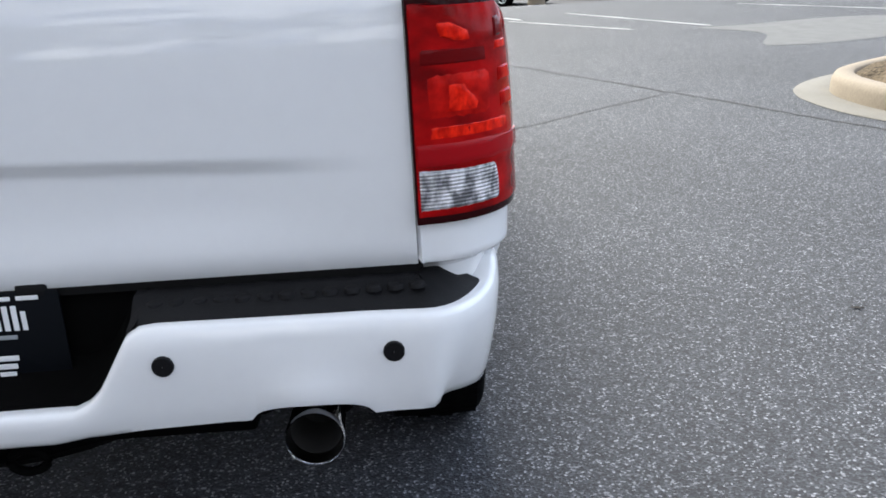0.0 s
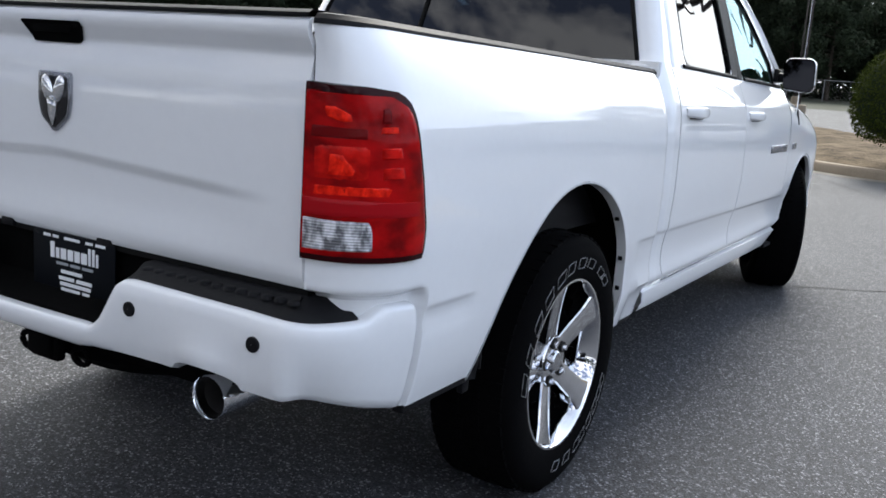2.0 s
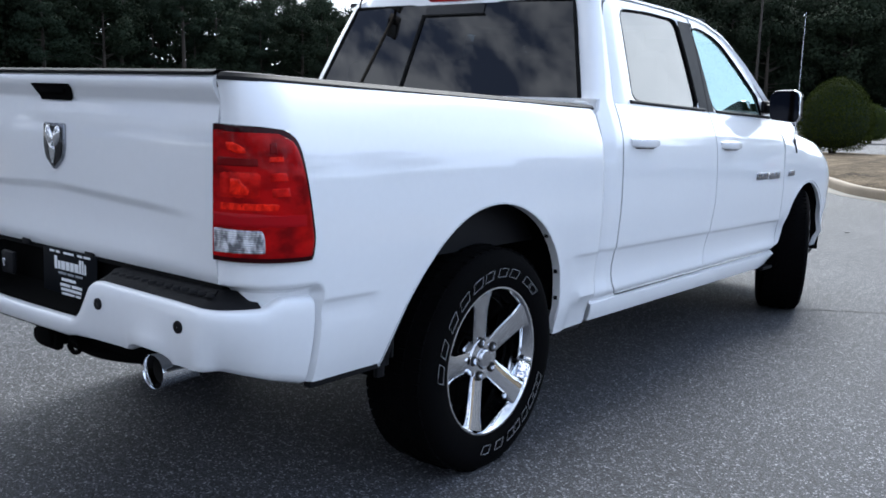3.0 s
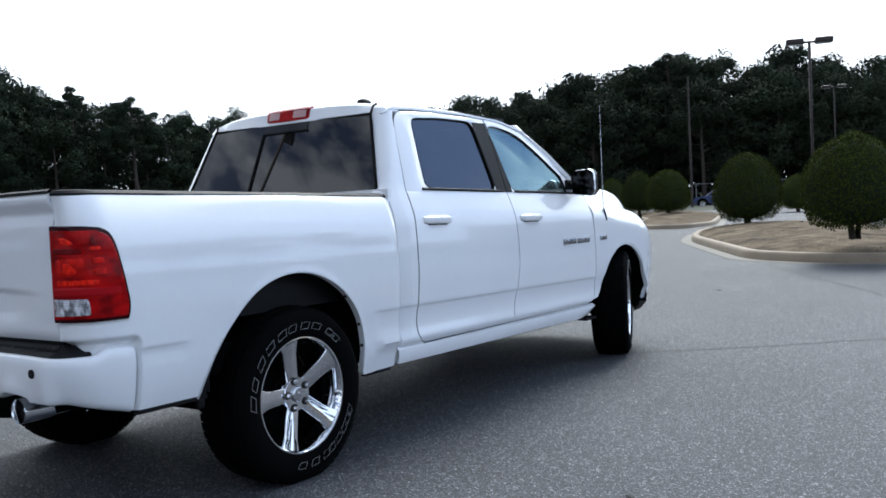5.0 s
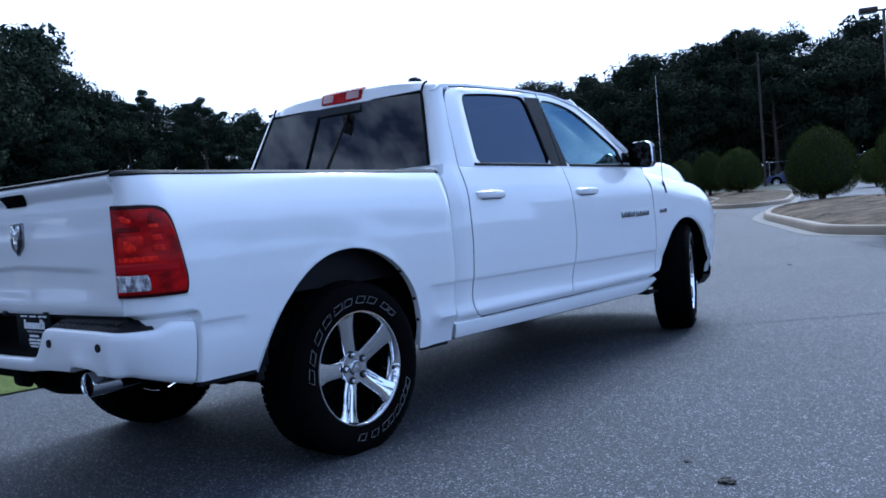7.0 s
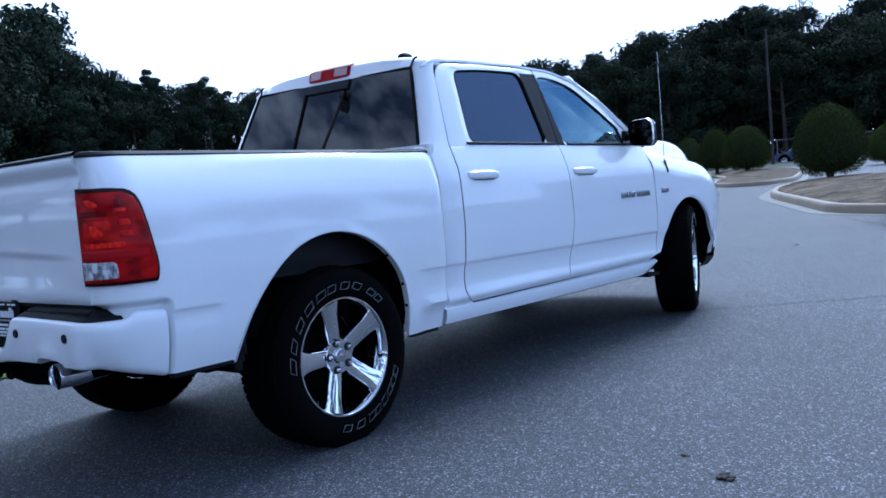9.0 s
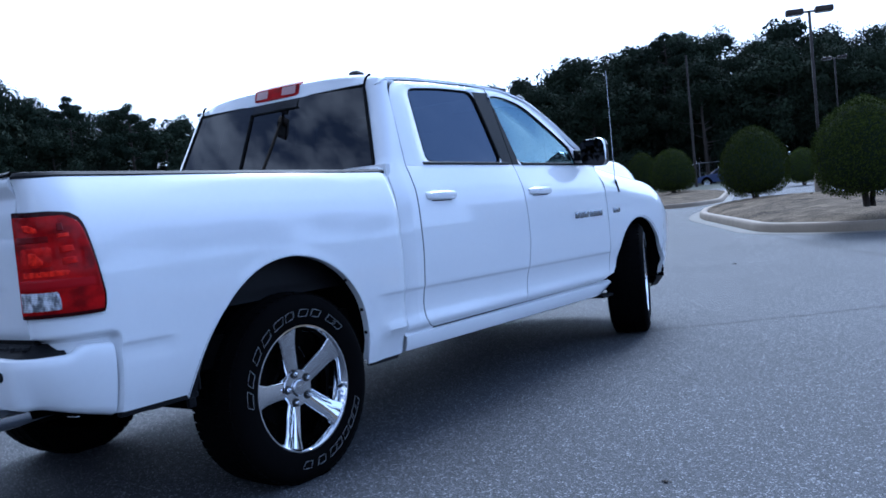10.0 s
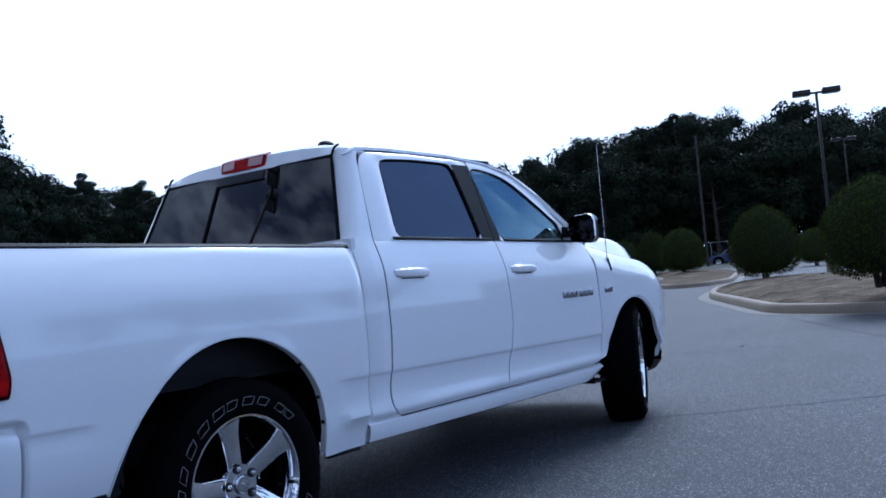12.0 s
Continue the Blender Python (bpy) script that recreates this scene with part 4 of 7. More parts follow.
def lower_door(y0, y1, name):
    rows = []
    for z in [0.487, 0.492, 0.497, 0.502, 0.507, 0.512, 0.518, 0.526, 0.537, 0.55, 0.565, 0.585, 0.62, 0.66, 0.685] + [0.692, 0.696, 0.699, 0.702, 0.705, 0.709] + list(np.linspace(0.724, 1.10, 10)) + list(np.linspace(1.12, 1.292, 12)):
        a, b = lerp_table(z, *y0) + 0.0035, lerp_table(z, *y1) - 0.0035
        row = []
        for f in np.linspace(0, 1, 17):
            y = a + (b - a) * f
            row.append((CAB_X + swell(z) + (arch_lift(y, z, *F_ARCH) * 0.6), y, z))
        rows.append(row)
    rows.append([(p[0] - 0.03, p[1], p[2] + 0.002) for p in rows[-1]])
    ob = thick(part(name, sheet(rows, (1, 0, 0)), M_PAINT, truck, sharp=50), 0.01)
    return ob


def frame_with_window(outer, window, r, n=14):
    """Both outlines have four sides in the same order, each side a list of (y, z) points."""
    o, w = [], []
    for side in outer:
        o += resample([(*p, 0) for p in side], n + 1, closed=False)[:-1]
    for side in window:
        w += resample([(*p, 0) for p in side], n + 1, closed=False)[:-1]
    wr = w
    k = len(o)
    for _ in range(r):
        wr = [wr[i - 1] * 0.25 + wr[i] * 0.5 + wr[(i + 1) % k] * 0.25 for i in range(k)]
    rows = []
    for f, dx in ((0.0, -0.004), (0.06, 0.0), (0.94, 0.0), (1.0, -0.003), (1.0, -0.020)):
        rows.append([(side_x(o[i].y + (wr[i].y - o[i].y) * f) + dx, o[i].x + (wr[i].x - o[i].x) * f, o[i].y + (wr[i].y - o[i].y) * f) for i in range(k)])
    rim = [(p.x, p.y) for p in wr]
    return sheet(rows, (1, 0, 0), closed=True), rim


def fan(points, outward):
    bm = bmesh.new()
    c = sum((Vector(p) for p in points), Vector()) / len(points)
    rings = [[Vector(p) for p in points]]
    for f in (0.66, 0.33):
        rings.append([c + (Vector(p) - c) * f for p in points])
    grid(bm, rings, outward, closed=True)
    inner_ring = [v for v in bm.verts][-len(points):]
    cv = bm.verts.new(c)
    for i in range(len(points)):
        bm.faces.new((inner_ring[i], inner_ring[(i + 1) % len(points)], cv))
    bmesh.ops.recalc_face_normals(bm, faces=bm.faces)
    return bm


def no_shadow(ob):
    ob.visible_shadow = False
    return ob


def roof_edge(y):
    return lerp_table(y, ROOF_Y, ROOF_Z)


rear_outer = [
    [(0.978, BELT), (1.01, 1.50), (1.042, 1.65), (1.068, 1.705), (1.10, 1.732), (1.15, 1.747)],
    [(1.15, 1.747), (1.45, 1.757), (1.982, 1.747)],
    [(1.982, 1.747), (1.994, BELT)],
    [(1.994, BELT), (1.4, BELT), (0.978, BELT)],
]
rear_window = [
    [(1.160, 1.310), (1.180, 1.50), (1.212, 1.710)],
    [(1.212, 1.710), (1.50, 1.724), (1.826, 1.720)],
    [(1.826, 1.720), (1.886, 1.306)],
    [(1.886, 1.306), (1.5, 1.308), (1.160, 1.310)],
]
front_outer = [
    [(2.000, BELT), (1.988, 1.747)],
    [(1.988, 1.747), (2.16, 1.735), (2.41, 1.676), (2.66, 1.541), (2.90, 1.366), (3.0, 1.300)],
    [(3.0, 1.300), (3.0, BELT)],
    [(3.0, BELT), (2.5, BELT), (2.000, BELT)],
]
front_window = [
    [(2.072, 1.305), (1.988, 1.708)],
    [(1.988, 1.708), (2.16, 1.698), (2.35, 1.658), (2.58, 1.532), (2.775, 1.420)],
    [(2.775, 1.420), (2.800, 1.306)],
    [(2.800, 1.306), (2.4, 1.305), (2.072, 1.305)],
]
for nm, lo_a, lo_b, outer, window, glass in (("rear_door", REAR_EDGE, SPLIT, rear_outer, rear_window, M_TINT_SIDE), ("front_door", SPLIT, FRONT_EDGE, front_outer, front_window, M_GLASS)):
    door = lower_door(lo_a, lo_b, nm)
    fr, rim = frame_with_window(outer, window, 2)
    frame_ob = thick(part("window_frame", fr, M_PAINT, door, sharp=50), 0.008)
    pane = no_shadow(part("window_pane", fan([(side_x(z) - 0.012, y, z) for y, z in rim], (1, 0, 0)), glass, door, "tinted side window glass"))
    rub = bmesh.new()
    add_tube(rub, [(side_x(z) - 0.006, y, z) for y, z in rim + rim[:1]], 0.0065, 6, cap=False)
    rub_ob = part("window_rubber", rub, M_SEAM, door)
    b0, b1 = lerp_table(BELT, *lo_a) + 0.01, min(lerp_table(BELT, *lo_b), 2.98) - 0.004
    sill = tube([(CAB_X + swell(1.292) - 0.002, y, 1.3065) for y in np.linspace(b0 + (0.14 if nm == "rear_door" else 0.09), b1 - 0.05, 8)], 0.008, 8)
    sill_ob = part("belt_strip", sill, M_BLACK, door)
    hy = 1.085 if nm == "rear_door" else 2.098
    hx = CAB_X + swell(1.145)
    rows = []
    for f in np.linspace(0, 1, 13):
        y = hy - 0.045 + 0.255 * f
        arch = math.sin(math.pi * f) ** 0.5 if 0 < f < 1 else 0.0
        x = hx + 0.004 + 0.036 * arch
        hh = 0.017 + 0.006 * arch
        rows.append([(hx - 0.004, y, 1.136 - hh * 0.80), (x - 0.014, y, 1.136 - hh), (x, y, 1.136 - hh * 0.7), (x + 0.004, y, 1.136), (x, y, 1.136 + hh * 0.7), (x - 0.012, y, 1.136 + hh)])
    h_ob = thick(part("door_handle", sheet(rows, (1, 0, 0)), M_PAINT, door, "white pull handle"), 0.008)
    # thin dark bar stands in for the shade under the handle
    shade_ob = part("handle_gasket", box((hx + 0.002, hy + 0.0825, 1.1115), (0.012, 0.175, 0.005), 0.002), M_SEAM, door)
    cup = bmesh.new()
    bmesh.ops.create_uvsphere(cup, u_segments=20, v_segments=10, radius=0.5)
    bmesh.ops.transform(cup, matrix=Matrix.Translation((hx - 0.004, hy + 0.08, 1.126)) @ Matrix.Diagonal((0.02, 0.13, 0.05, 1)), verts=cup.verts)
    cup_ob = part("handle_recess", cup, M_PAINT, door)
    for o in (door, frame_ob, pane, rub_ob, sill_ob, h_ob, shade_ob, cup_ob):
        rake(o, CAB_RAKE)
    left = flip_x(door)
    for o in (frame_ob, pane, rub_ob, sill_ob, h_ob, shade_ob, cup_ob):
        c = flip_x(o)
        c.parent = left
        c.visible_shadow = o.visible_shadow
# black pillar between the doors
for lo_y, hi_y in (((1.830, 0.058), (1.982, 0.012)), ((1.988, 0.012), (1.984, 0.086))):
    pil = sheet([[(side_x(z) + 0.002, lo_y[0] + lo_y[1] * (1.72 - z) / 0.42 + (hi_y[0] - lo_y[0] + (hi_y[1] - lo_y[1]) * (1.72 - z) / 0.42) * f, z) for f in (0, 0.5, 1)] for z in np.linspace(1.300, 1.718, 12)], (1, 0, 0))
    flip_x(rake(thick(part("pillar_trim", pil, M_BLACK, truck, "black pillar trim"), 0.004), CAB_RAKE))


# rear cab corner, below and above the belt
def cab_corner():
    rows = []
    for z in [0.40, 0.44, 0.47, 0.487, 0.497, 0.505, 0.512, 0.518, 0.526, 0.537, 0.55, 0.565, 0.585, 0.62, 0.66, 0.685] + [0.692, 0.696, 0.699, 0.702, 0.705, 0.709] + list(np.linspace(0.724, 1.10, 9)) + list(np.linspace(1.12, 1.755, 24)):
        ye = lerp_table(z, *REAR_EDGE) - 0.0058
        x = side_x(z)
        if z < BELT:
            yb, xb = 0.806, x - 0.10
            k = 0.25 + 0.75 * smooth01((z - 0.44) / 0.14)
            row = [(xb, yb, z), (x - 0.052 * k, yb + 0.002, z), (x - 0.020 * k, yb + 0.018, z), (x, yb + 0.085, z)]
        else:
            k = min(1.0, (z - 1.30) / 0.42)
            gx, gy = 0.782 - 0.325 * (z - 1.315), 0.838 + 0.36 * max(0, z - 1.315)
            row = [(gx, gy, z), (gx + (x - gx) * 0.55, gy + 0.004, z), (x - 0.012, gy + 0.022, z), (x, gy + 0.055, z)]
        y0 = row[-1][1]
        for f in (0.35, 0.7, 0.96):
            row.append((x, y0 + (ye - y0) * f, z))
        row.append((x, ye, z))
        rows.append(row)
    # the corner rolls over into the roof
    last = rows[-1]
    for dz, dx, dy in ((0.005, 0.005, 0.006), (0.009, 0.013, 0.012), (0.012, 0.026, 0.020), (0.014, 0.046, 0.030), (0.015, 0.070, 0.040)):
        rows.append([(max(min(p[0], last[-1][0] - dx), 0.640), p[1] + dy * (1 - i / 8), p[2] + dz * (1 - 0.25 * i / 7)) for i, p in enumerate(last)])
    return sheet(rows, (1, 0, 0))


flip_x(rake(thick(part("cab_corner", cab_corner(), M_PAINT, truck), 0.008), CAB_RAKE))
# filled corner between the door frame, the roof and the back
corner = bmesh.new()
bmesh.ops.create_uvsphere(corner, u_segments=20, v_segments=12, radius=1.0)
bmesh.ops.transform(corner, matrix=Matrix.Translation((side_x(1.742) - 0.030, 1.092, 1.742)) @ Matrix.Diagonal((0.031, 0.075, 0.022, 1)), verts=corner.verts)
flip_x(part("roof_corner", corner, M_PAINT, truck))
# back wall with the rear glass
back = bmesh.new()
add_box(back, (0, 0.83, 1.05), (1.75, 0.03, 0.52))
part("cab_back", back, M_PAINT, truck)
def glass_at(x, z):
    return (x, 0.832 + 0.36 * (z - 1.315) - 0.018 * (1 - ((x - MIDDLE) / 0.77) ** 2), z)


glass_rows = []
for z in np.linspace(1.30, 1.728, 14):
    w = 0.790 - 0.325 * (z - 1.315)
    glass_rows.append([glass_at(x, z) for x in np.linspace(2 * MIDDLE - w, w, 25)])
rear_glass = no_shadow(part("rear_glass", sheet(glass_rows, (0, -1, 0)), M_TINT, truck, "dark privacy rear window"))
frit = bmesh.new()
add_tube(frit, [Vector(glass_at(-0.140 - 0.03 * (1.675 - z) / 0.36, z)) + Vector((0, -0.003, 0)) for z in np.linspace(1.31, 1.680, 8)], 0.009, 6)
add_tube(frit, [Vector(glass_at(x, 1.675)) + Vector((0, -0.003, 0)) for x in np.linspace(-0.140, 0.215, 8)], 0.0055, 6)
edge = [glass_at(MIDDLE + s * (0.758 - 0.325 * (z - 1.315)), z) for s, z in [(1, v) for v in np.linspace(1.30, 1.726, 10)] + [(-1, v) for v in np.linspace(1.726, 1.30, 10)]]
add_tube(frit, edge, 0.009, 6)
part("glass_divider", frit, M_SEAM, rear_glass)
part("black_border", sheet([[Vector(glass_at(x, z)) + Vector((0, -0.004, 0)) for x in np.linspace(-0.135, 0.205, 9)] for z in (1.682, 1.70, 1.727)], (0, -1, 0)), M_GLOSS_BLACK, rear_glass)

# roof
roof_rows = []
for y in list(np.linspace(1.018, 1.12, 5)) + list(np.linspace(1.2, 2.30, 14)) + list(np.linspace(2.36, 2.52, 4)):
    ze = roof_edge(max(y, 1.0))
    xe = side_x(ze) + 0.004
    crown = 0.056 if y < 2.3 else 0.056 + 0.10 * (y - 2.3)
    row = []
    for f in np.linspace(-1, 1, 33):
        yy = y - (0.030 * (1 - abs(f) ** 2) if y < 1.2 else 0.0) + (0.06 * (1 - f * f) if y > 2.3 else 0.0)
        row.append((MIDDLE + (xe - MIDDLE) * f, yy, ze + crown * (1 - abs(f) ** 4.2) - (0.010 if y < 1.02 else 0)))
    row = [(row[0][0] - 0.003, row[0][1], row[0][2] - 0.010)] + row + [(row[-1][0] + 0.003, row[-1][1], row[-1][2] - 0.010)]
    roof_rows.append(row)
roof_rows.insert(0, [(MIDDLE + (p[0] - MIDDLE) * 0.985, p[1] - 0.026, 1.726) for p in roof_rows[0]])
roof = thick(part("roof", sheet(roof_rows, (0, 0, 1)), M_PAINT, truck), 0.01)
for s in (-1, 1):
    ditch = add_tube(bmesh.new(), [(MIDDLE + s * (side_x(roof_edge(y)) + 0.003 - MIDDLE), y, roof_edge(y) + 0.002) for y in np.linspace(1.06, 2.45, 20)], 0.0012, 6)
    part("roof_seam", ditch, M_SEAM, truck)
for s in (-1, 1):
    seam = add_tube(bmesh.new(), [(MIDDLE + s * (x - MIDDLE), y, z) for x, y, z in ((0.650, 0.977, 1.718), (0.653, 0.983, 1.742), (0.657, 0.994, 1.766), (0.661, 1.006, 1.778), (0.664, 1.020, 1.783))], 0.006, 8)
    part("roof_joint", seam, M_SEAM, truck, "black roof joint strip")
brake = thick(part("high_brake_lamp", sheet([[(x + MIDDLE, 0.972 + 0.012 * (abs(x) / 0.17) ** 2 + dy, z) for x in np.linspace(-0.17, 0.17, 15)] for dy, z in ((0.012, 1.738), (-0.012, 1.744), (-0.008, 1.775), (0.002, 1.806), (0.03, 1.820))], (0, -1, 0)), M_RED, truck, "red high-mounted brake lamp"), 0.01)
for s in (-1, 1):
    part("cargo_lens", sheet([[(MIDDLE + s * x, 0.961 + 0.012 * (x / 0.17) ** 2 + (z - 1.775) * 0.30, z) for x in np.linspace(0.055, 0.150, 7)] for z in (1.757, 1.775, 1.800)], (0, -1, 0)), M_PINK_LENS, brake, "pale cargo lamp lens")
fin = bmesh.new()
bmesh.ops.create_uvsphere(fin, u_segments=14, v_segments=10, radius=0.5)
bmesh.ops.transform(fin, matrix=Matrix.Translation((0.49, 1.12, 1.812)) @ Matrix.Diagonal((0.07, 0.10, 0.05, 1)), verts=fin.verts)
part("roof_antenna", fin, M_BLACK, truck)

# windscreen pillars, windscreen, cowl, bonnet, wings
pillar_rows = []
for y, z in zip(np.linspace(2.40, 3.02, 14), [roof_edge(v) for v in np.linspace(2.40, 3.02, 14)]):
    x = side_x(z)
    pillar_rows.append([(x - 0.004, y - 0.03, z - 0.016), (x + 0.004, y - 0.005, z), (x - 0.02, y + 0.03, z + 0.012), (x - 0.075, y + 0.075, z + 0.012)])
flip_x(thick(part("windscreen_pillar", sheet(pillar_rows, (1, 0, 0.5)), M_PAINT, truck), 0.012))
ws = []
for f in np.linspace(0, 1, 12):
    y, z = 2.46 + f * 0.66, 1.735 - 0.455 * f
    w = 0.69 + 0.13 * f
    ws.append([(w * g, y + 0.14 * (1 - g * g), z + 0.035 * (1 - g * g) * (1 - f)) for g in np.linspace(-1, 1, 21)])
no_shadow(part("windscreen", sheet(ws, (0, 1, 1)), M_SCREEN, truck, "clear windscreen"))

WING_Y = [3.03, 3.25, 3.50, 3.66, 3.87, 4.06, 4.20, 4.35, 4.46]
WING_Z = [1.266, 1.215, 1.166, 1.145, 1.112, 1.062, 1.005, 0.91, 0.82]
HOOD_Y = [3.06, 3.25, 3.50, 3.85, 4.04, 4.19, 4.33, 4.46]
HOOD_Z = [1.262, 1.268, 1.286, 1.286, 1.250, 1.212, 1.140, 1.00]


def wing_plan(y):
    """The wing turns in towards the nose."""
    t = max(0.0, y - 3.90) / 0.60
    return -0.42 * (1 - math.sqrt(max(0.0, 1 - min(t, 1.0) ** 2.2)))


def wing_rows():
    cy, cz, r = F_ARCH
    cols = [(3.072, 0.515), (3.10, 0.53), (3.13, 0.56)]
    for p in np.linspace(math.pi - 0.29, 0.0, 30):
        y, z = cy + r * math.cos(p), cz + r * math.sin(p)
        if y > 3.14:
            cols.append((y, max(z, 0.42)))
    for y in np.linspace(cy + r + 0.01, 4.46, 14):
        cols.append((y, 0.62))
    rows = []
    for y, zlo in cols:
        top = lerp_table(y, WING_Y, WING_Z)
        row = []
        for f in np.linspace(0, 1, 26):
            z = zlo + (top - zlo) * f
            roll = 0.07 * max(0.0, (z - (top - 0.16)) / 0.16) ** 2
            yy = lerp_table(z, *FRONT_EDGE) + 0.004 if y < 3.08 else y
            row.append((CAB_X + wing_plan(y) + max(swell(z), -0.05) + arch_lift(y, z, *F_ARCH) - roll, yy, z))
        rows.append(row)
    return rows


wing = rake(thick(part("front_wing", sheet(wing_rows(), (1, 0, 0)), M_PAINT, truck), 0.01), WING_RAKE, 3.2)
flip_x(wing)
hood = []
for y in np.linspace(3.06, 4.46, 20):
    top = lerp_table(y, WING_Y, WING_Z)
    w = CAB_X + wing_plan(y) + max(swell(top), -0.05) - 0.075
    row = []
    for g in list(np.linspace(-1, -0.66, 12)) + list(np.linspace(-0.58, 0.58, 13)) + list(np.linspace(0.66, 1, 12)):
        rise = smooth01((0.92 - abs(g)) / 0.19)
        row.append((w * g, y + 0.06 * (1 - g * g) * (1 if y > 4.4 else 0), (top + 0.004) * (1 - rise) + (lerp_table(y, HOOD_Y, HOOD_Z) + 0.03 * (1 - g * g)) * rise))
    hood.append(row)
part("bonnet", sheet(hood, (0, 0, 1)), M_PAINT, truck)
part("cowl", box((0, 3.12, 1.262), (1.60, 0.20, 0.03), 0.01), M_BLACK, truck)
nose = bmesh.new()
add_box(nose, (0, 4.40, 0.70), (1.10, 0.20, 0.55), 0.08, 3)
part("grille", nose, M_CHROME_DULL, truck, "chrome front grille")
fb = []
for v in np.linspace(-1, 1, 41):
    c, s_ = max(0.0, math.cos(v * math.pi / 2)), math.sin(v * math.pi / 2)
    x, y = 0.886 * s_, 4.00 + 0.58 * c ** 0.75
    fb.append([(x * 0.96, y - 0.05, 0.645), (x, y, 0.63), (x * 1.005, y + 0.004, 0.54), (x * 0.985, y - 0.01, 0.44)])
valance = [[(p[3][0], p[3][1], 0.44), (p[3][0] * 0.985, p[3][1] - 0.02, 0.36), (p[3][0] * 0.95, p[3][1] - 0.05, 0.315), (p[3][0] * 0.90, p[3][1] - 0.10, 0.31)] for p in fb]
part("front_valance", sheet(valance, (0, 1, 0)), M_BLACK, truck, "black plastic front valance")
part("front_bumper", sheet(fb, (0, 1, 0)), M_PAINT, truck)
for s in (1, -1):
    hl = bmesh.new()
    bmesh.ops.create_uvsphere(hl, u_segments=16, v_segments=10, radius=0.5)
    bmesh.ops.transform(hl, matrix=Matrix.Translation((s * 0.74, 4.30, 0.84)) @ Matrix.Diagonal((0.22, 0.22, 0.20, 1)), verts=hl.verts)
    part("headlamp", hl, M_CLEAR_LENS, truck)
inner_body = bmesh.new()
add_box(inner_body, (0, 3.7, 0.80), (1.50, 1.3, 0.55))
add_box(inner_body, (0, 1.95, 0.86), (1.70, 2.2, 0.62))
add_box(inner_body, (0, 0.81, 0.95), (1.68, 0.05, 0.6))
part("inner_body", inner_body, M_DARK, truck)

# dark rubber seals behind the shut lines
for nm, tab in (("rear", REAR_EDGE), ("split", SPLIT), ("front", FRONT_EDGE)):
    rows = [[(side_x(z) - 0.0035, lerp_table(z, *tab) + d, z) for d in (-0.009, 0.009)] for z in np.linspace(0.487, 1.74 if nm == "rear" else 1.29, 40)]
    flip_x(rake(part("door_seal", sheet(rows, (1, 0, 0)), M_SEAM, truck), CAB_RAKE))
rows = [[(side_x(z) - 0.02, y, z) for y in (0.780, 0.815)] for z in np.linspace(0.40, 1.29, 20)]
flip_x(part("box_gap", sheet(rows, (1, 0, 0)), M_PAINT, truck))
rows = [[(CAB_X + swell(0.487) - 0.006, y, z) for z in (0.478, 0.495)] for y in np.linspace(0.99, 2.86, 12)]
flip_x(part("sill_seal", sheet(rows, (1, 0, 0)), M_SEAM, truck))

# rockers
rows = []
for y in np.linspace(0.796, 3.075, 22):
    lift = 0.070 * max(0.0, (y - 2.90) / 0.175) ** 1.5
    rows.append([(0.78, y, 0.395 + lift), (0.878, y, 0.392 + lift), (0.903, y, 0.402 + lift), (0.917, y, 0.44 + 0.5 * lift), (0.916, y, 0.474), (0.894, y, 0.485)])
flip_x(rake(part("rocker_panel", sheet(rows, (1, 0, 0)), M_PAINT, truck), SILL_RAKE))

# door badges as plain bars
by = 2.585
for w in (0.050, 0.052, 0.060):
    flip_x(part("badge_bar", box((CAB_X + swell(0.94) + 0.003, by + w / 2, 0.938), (0.008, w, 0.040), 0.004), M_BADGE, truck, "grey chrome badge bar"))
    by += w + 0.010
by += 0.012
for w in (0.018, 0.048, 0.048, 0.048):
    flip_x(part("badge_bar", box((CAB_X + swell(0.94) + 0.003, by + w / 2, 0.936), (0.008, w, 0.040), 0.004), M_BADGE, truck, "grey chrome badge bar"))
    by += w + 0.007
flip_x(part("badge_bar", box((CAB_X + swell(0.94) + 0.001, 3.20, 0.938), (0.008, 0.11, 0.034), 0.004), M_BADGE, truck, "small grey engine badge"))

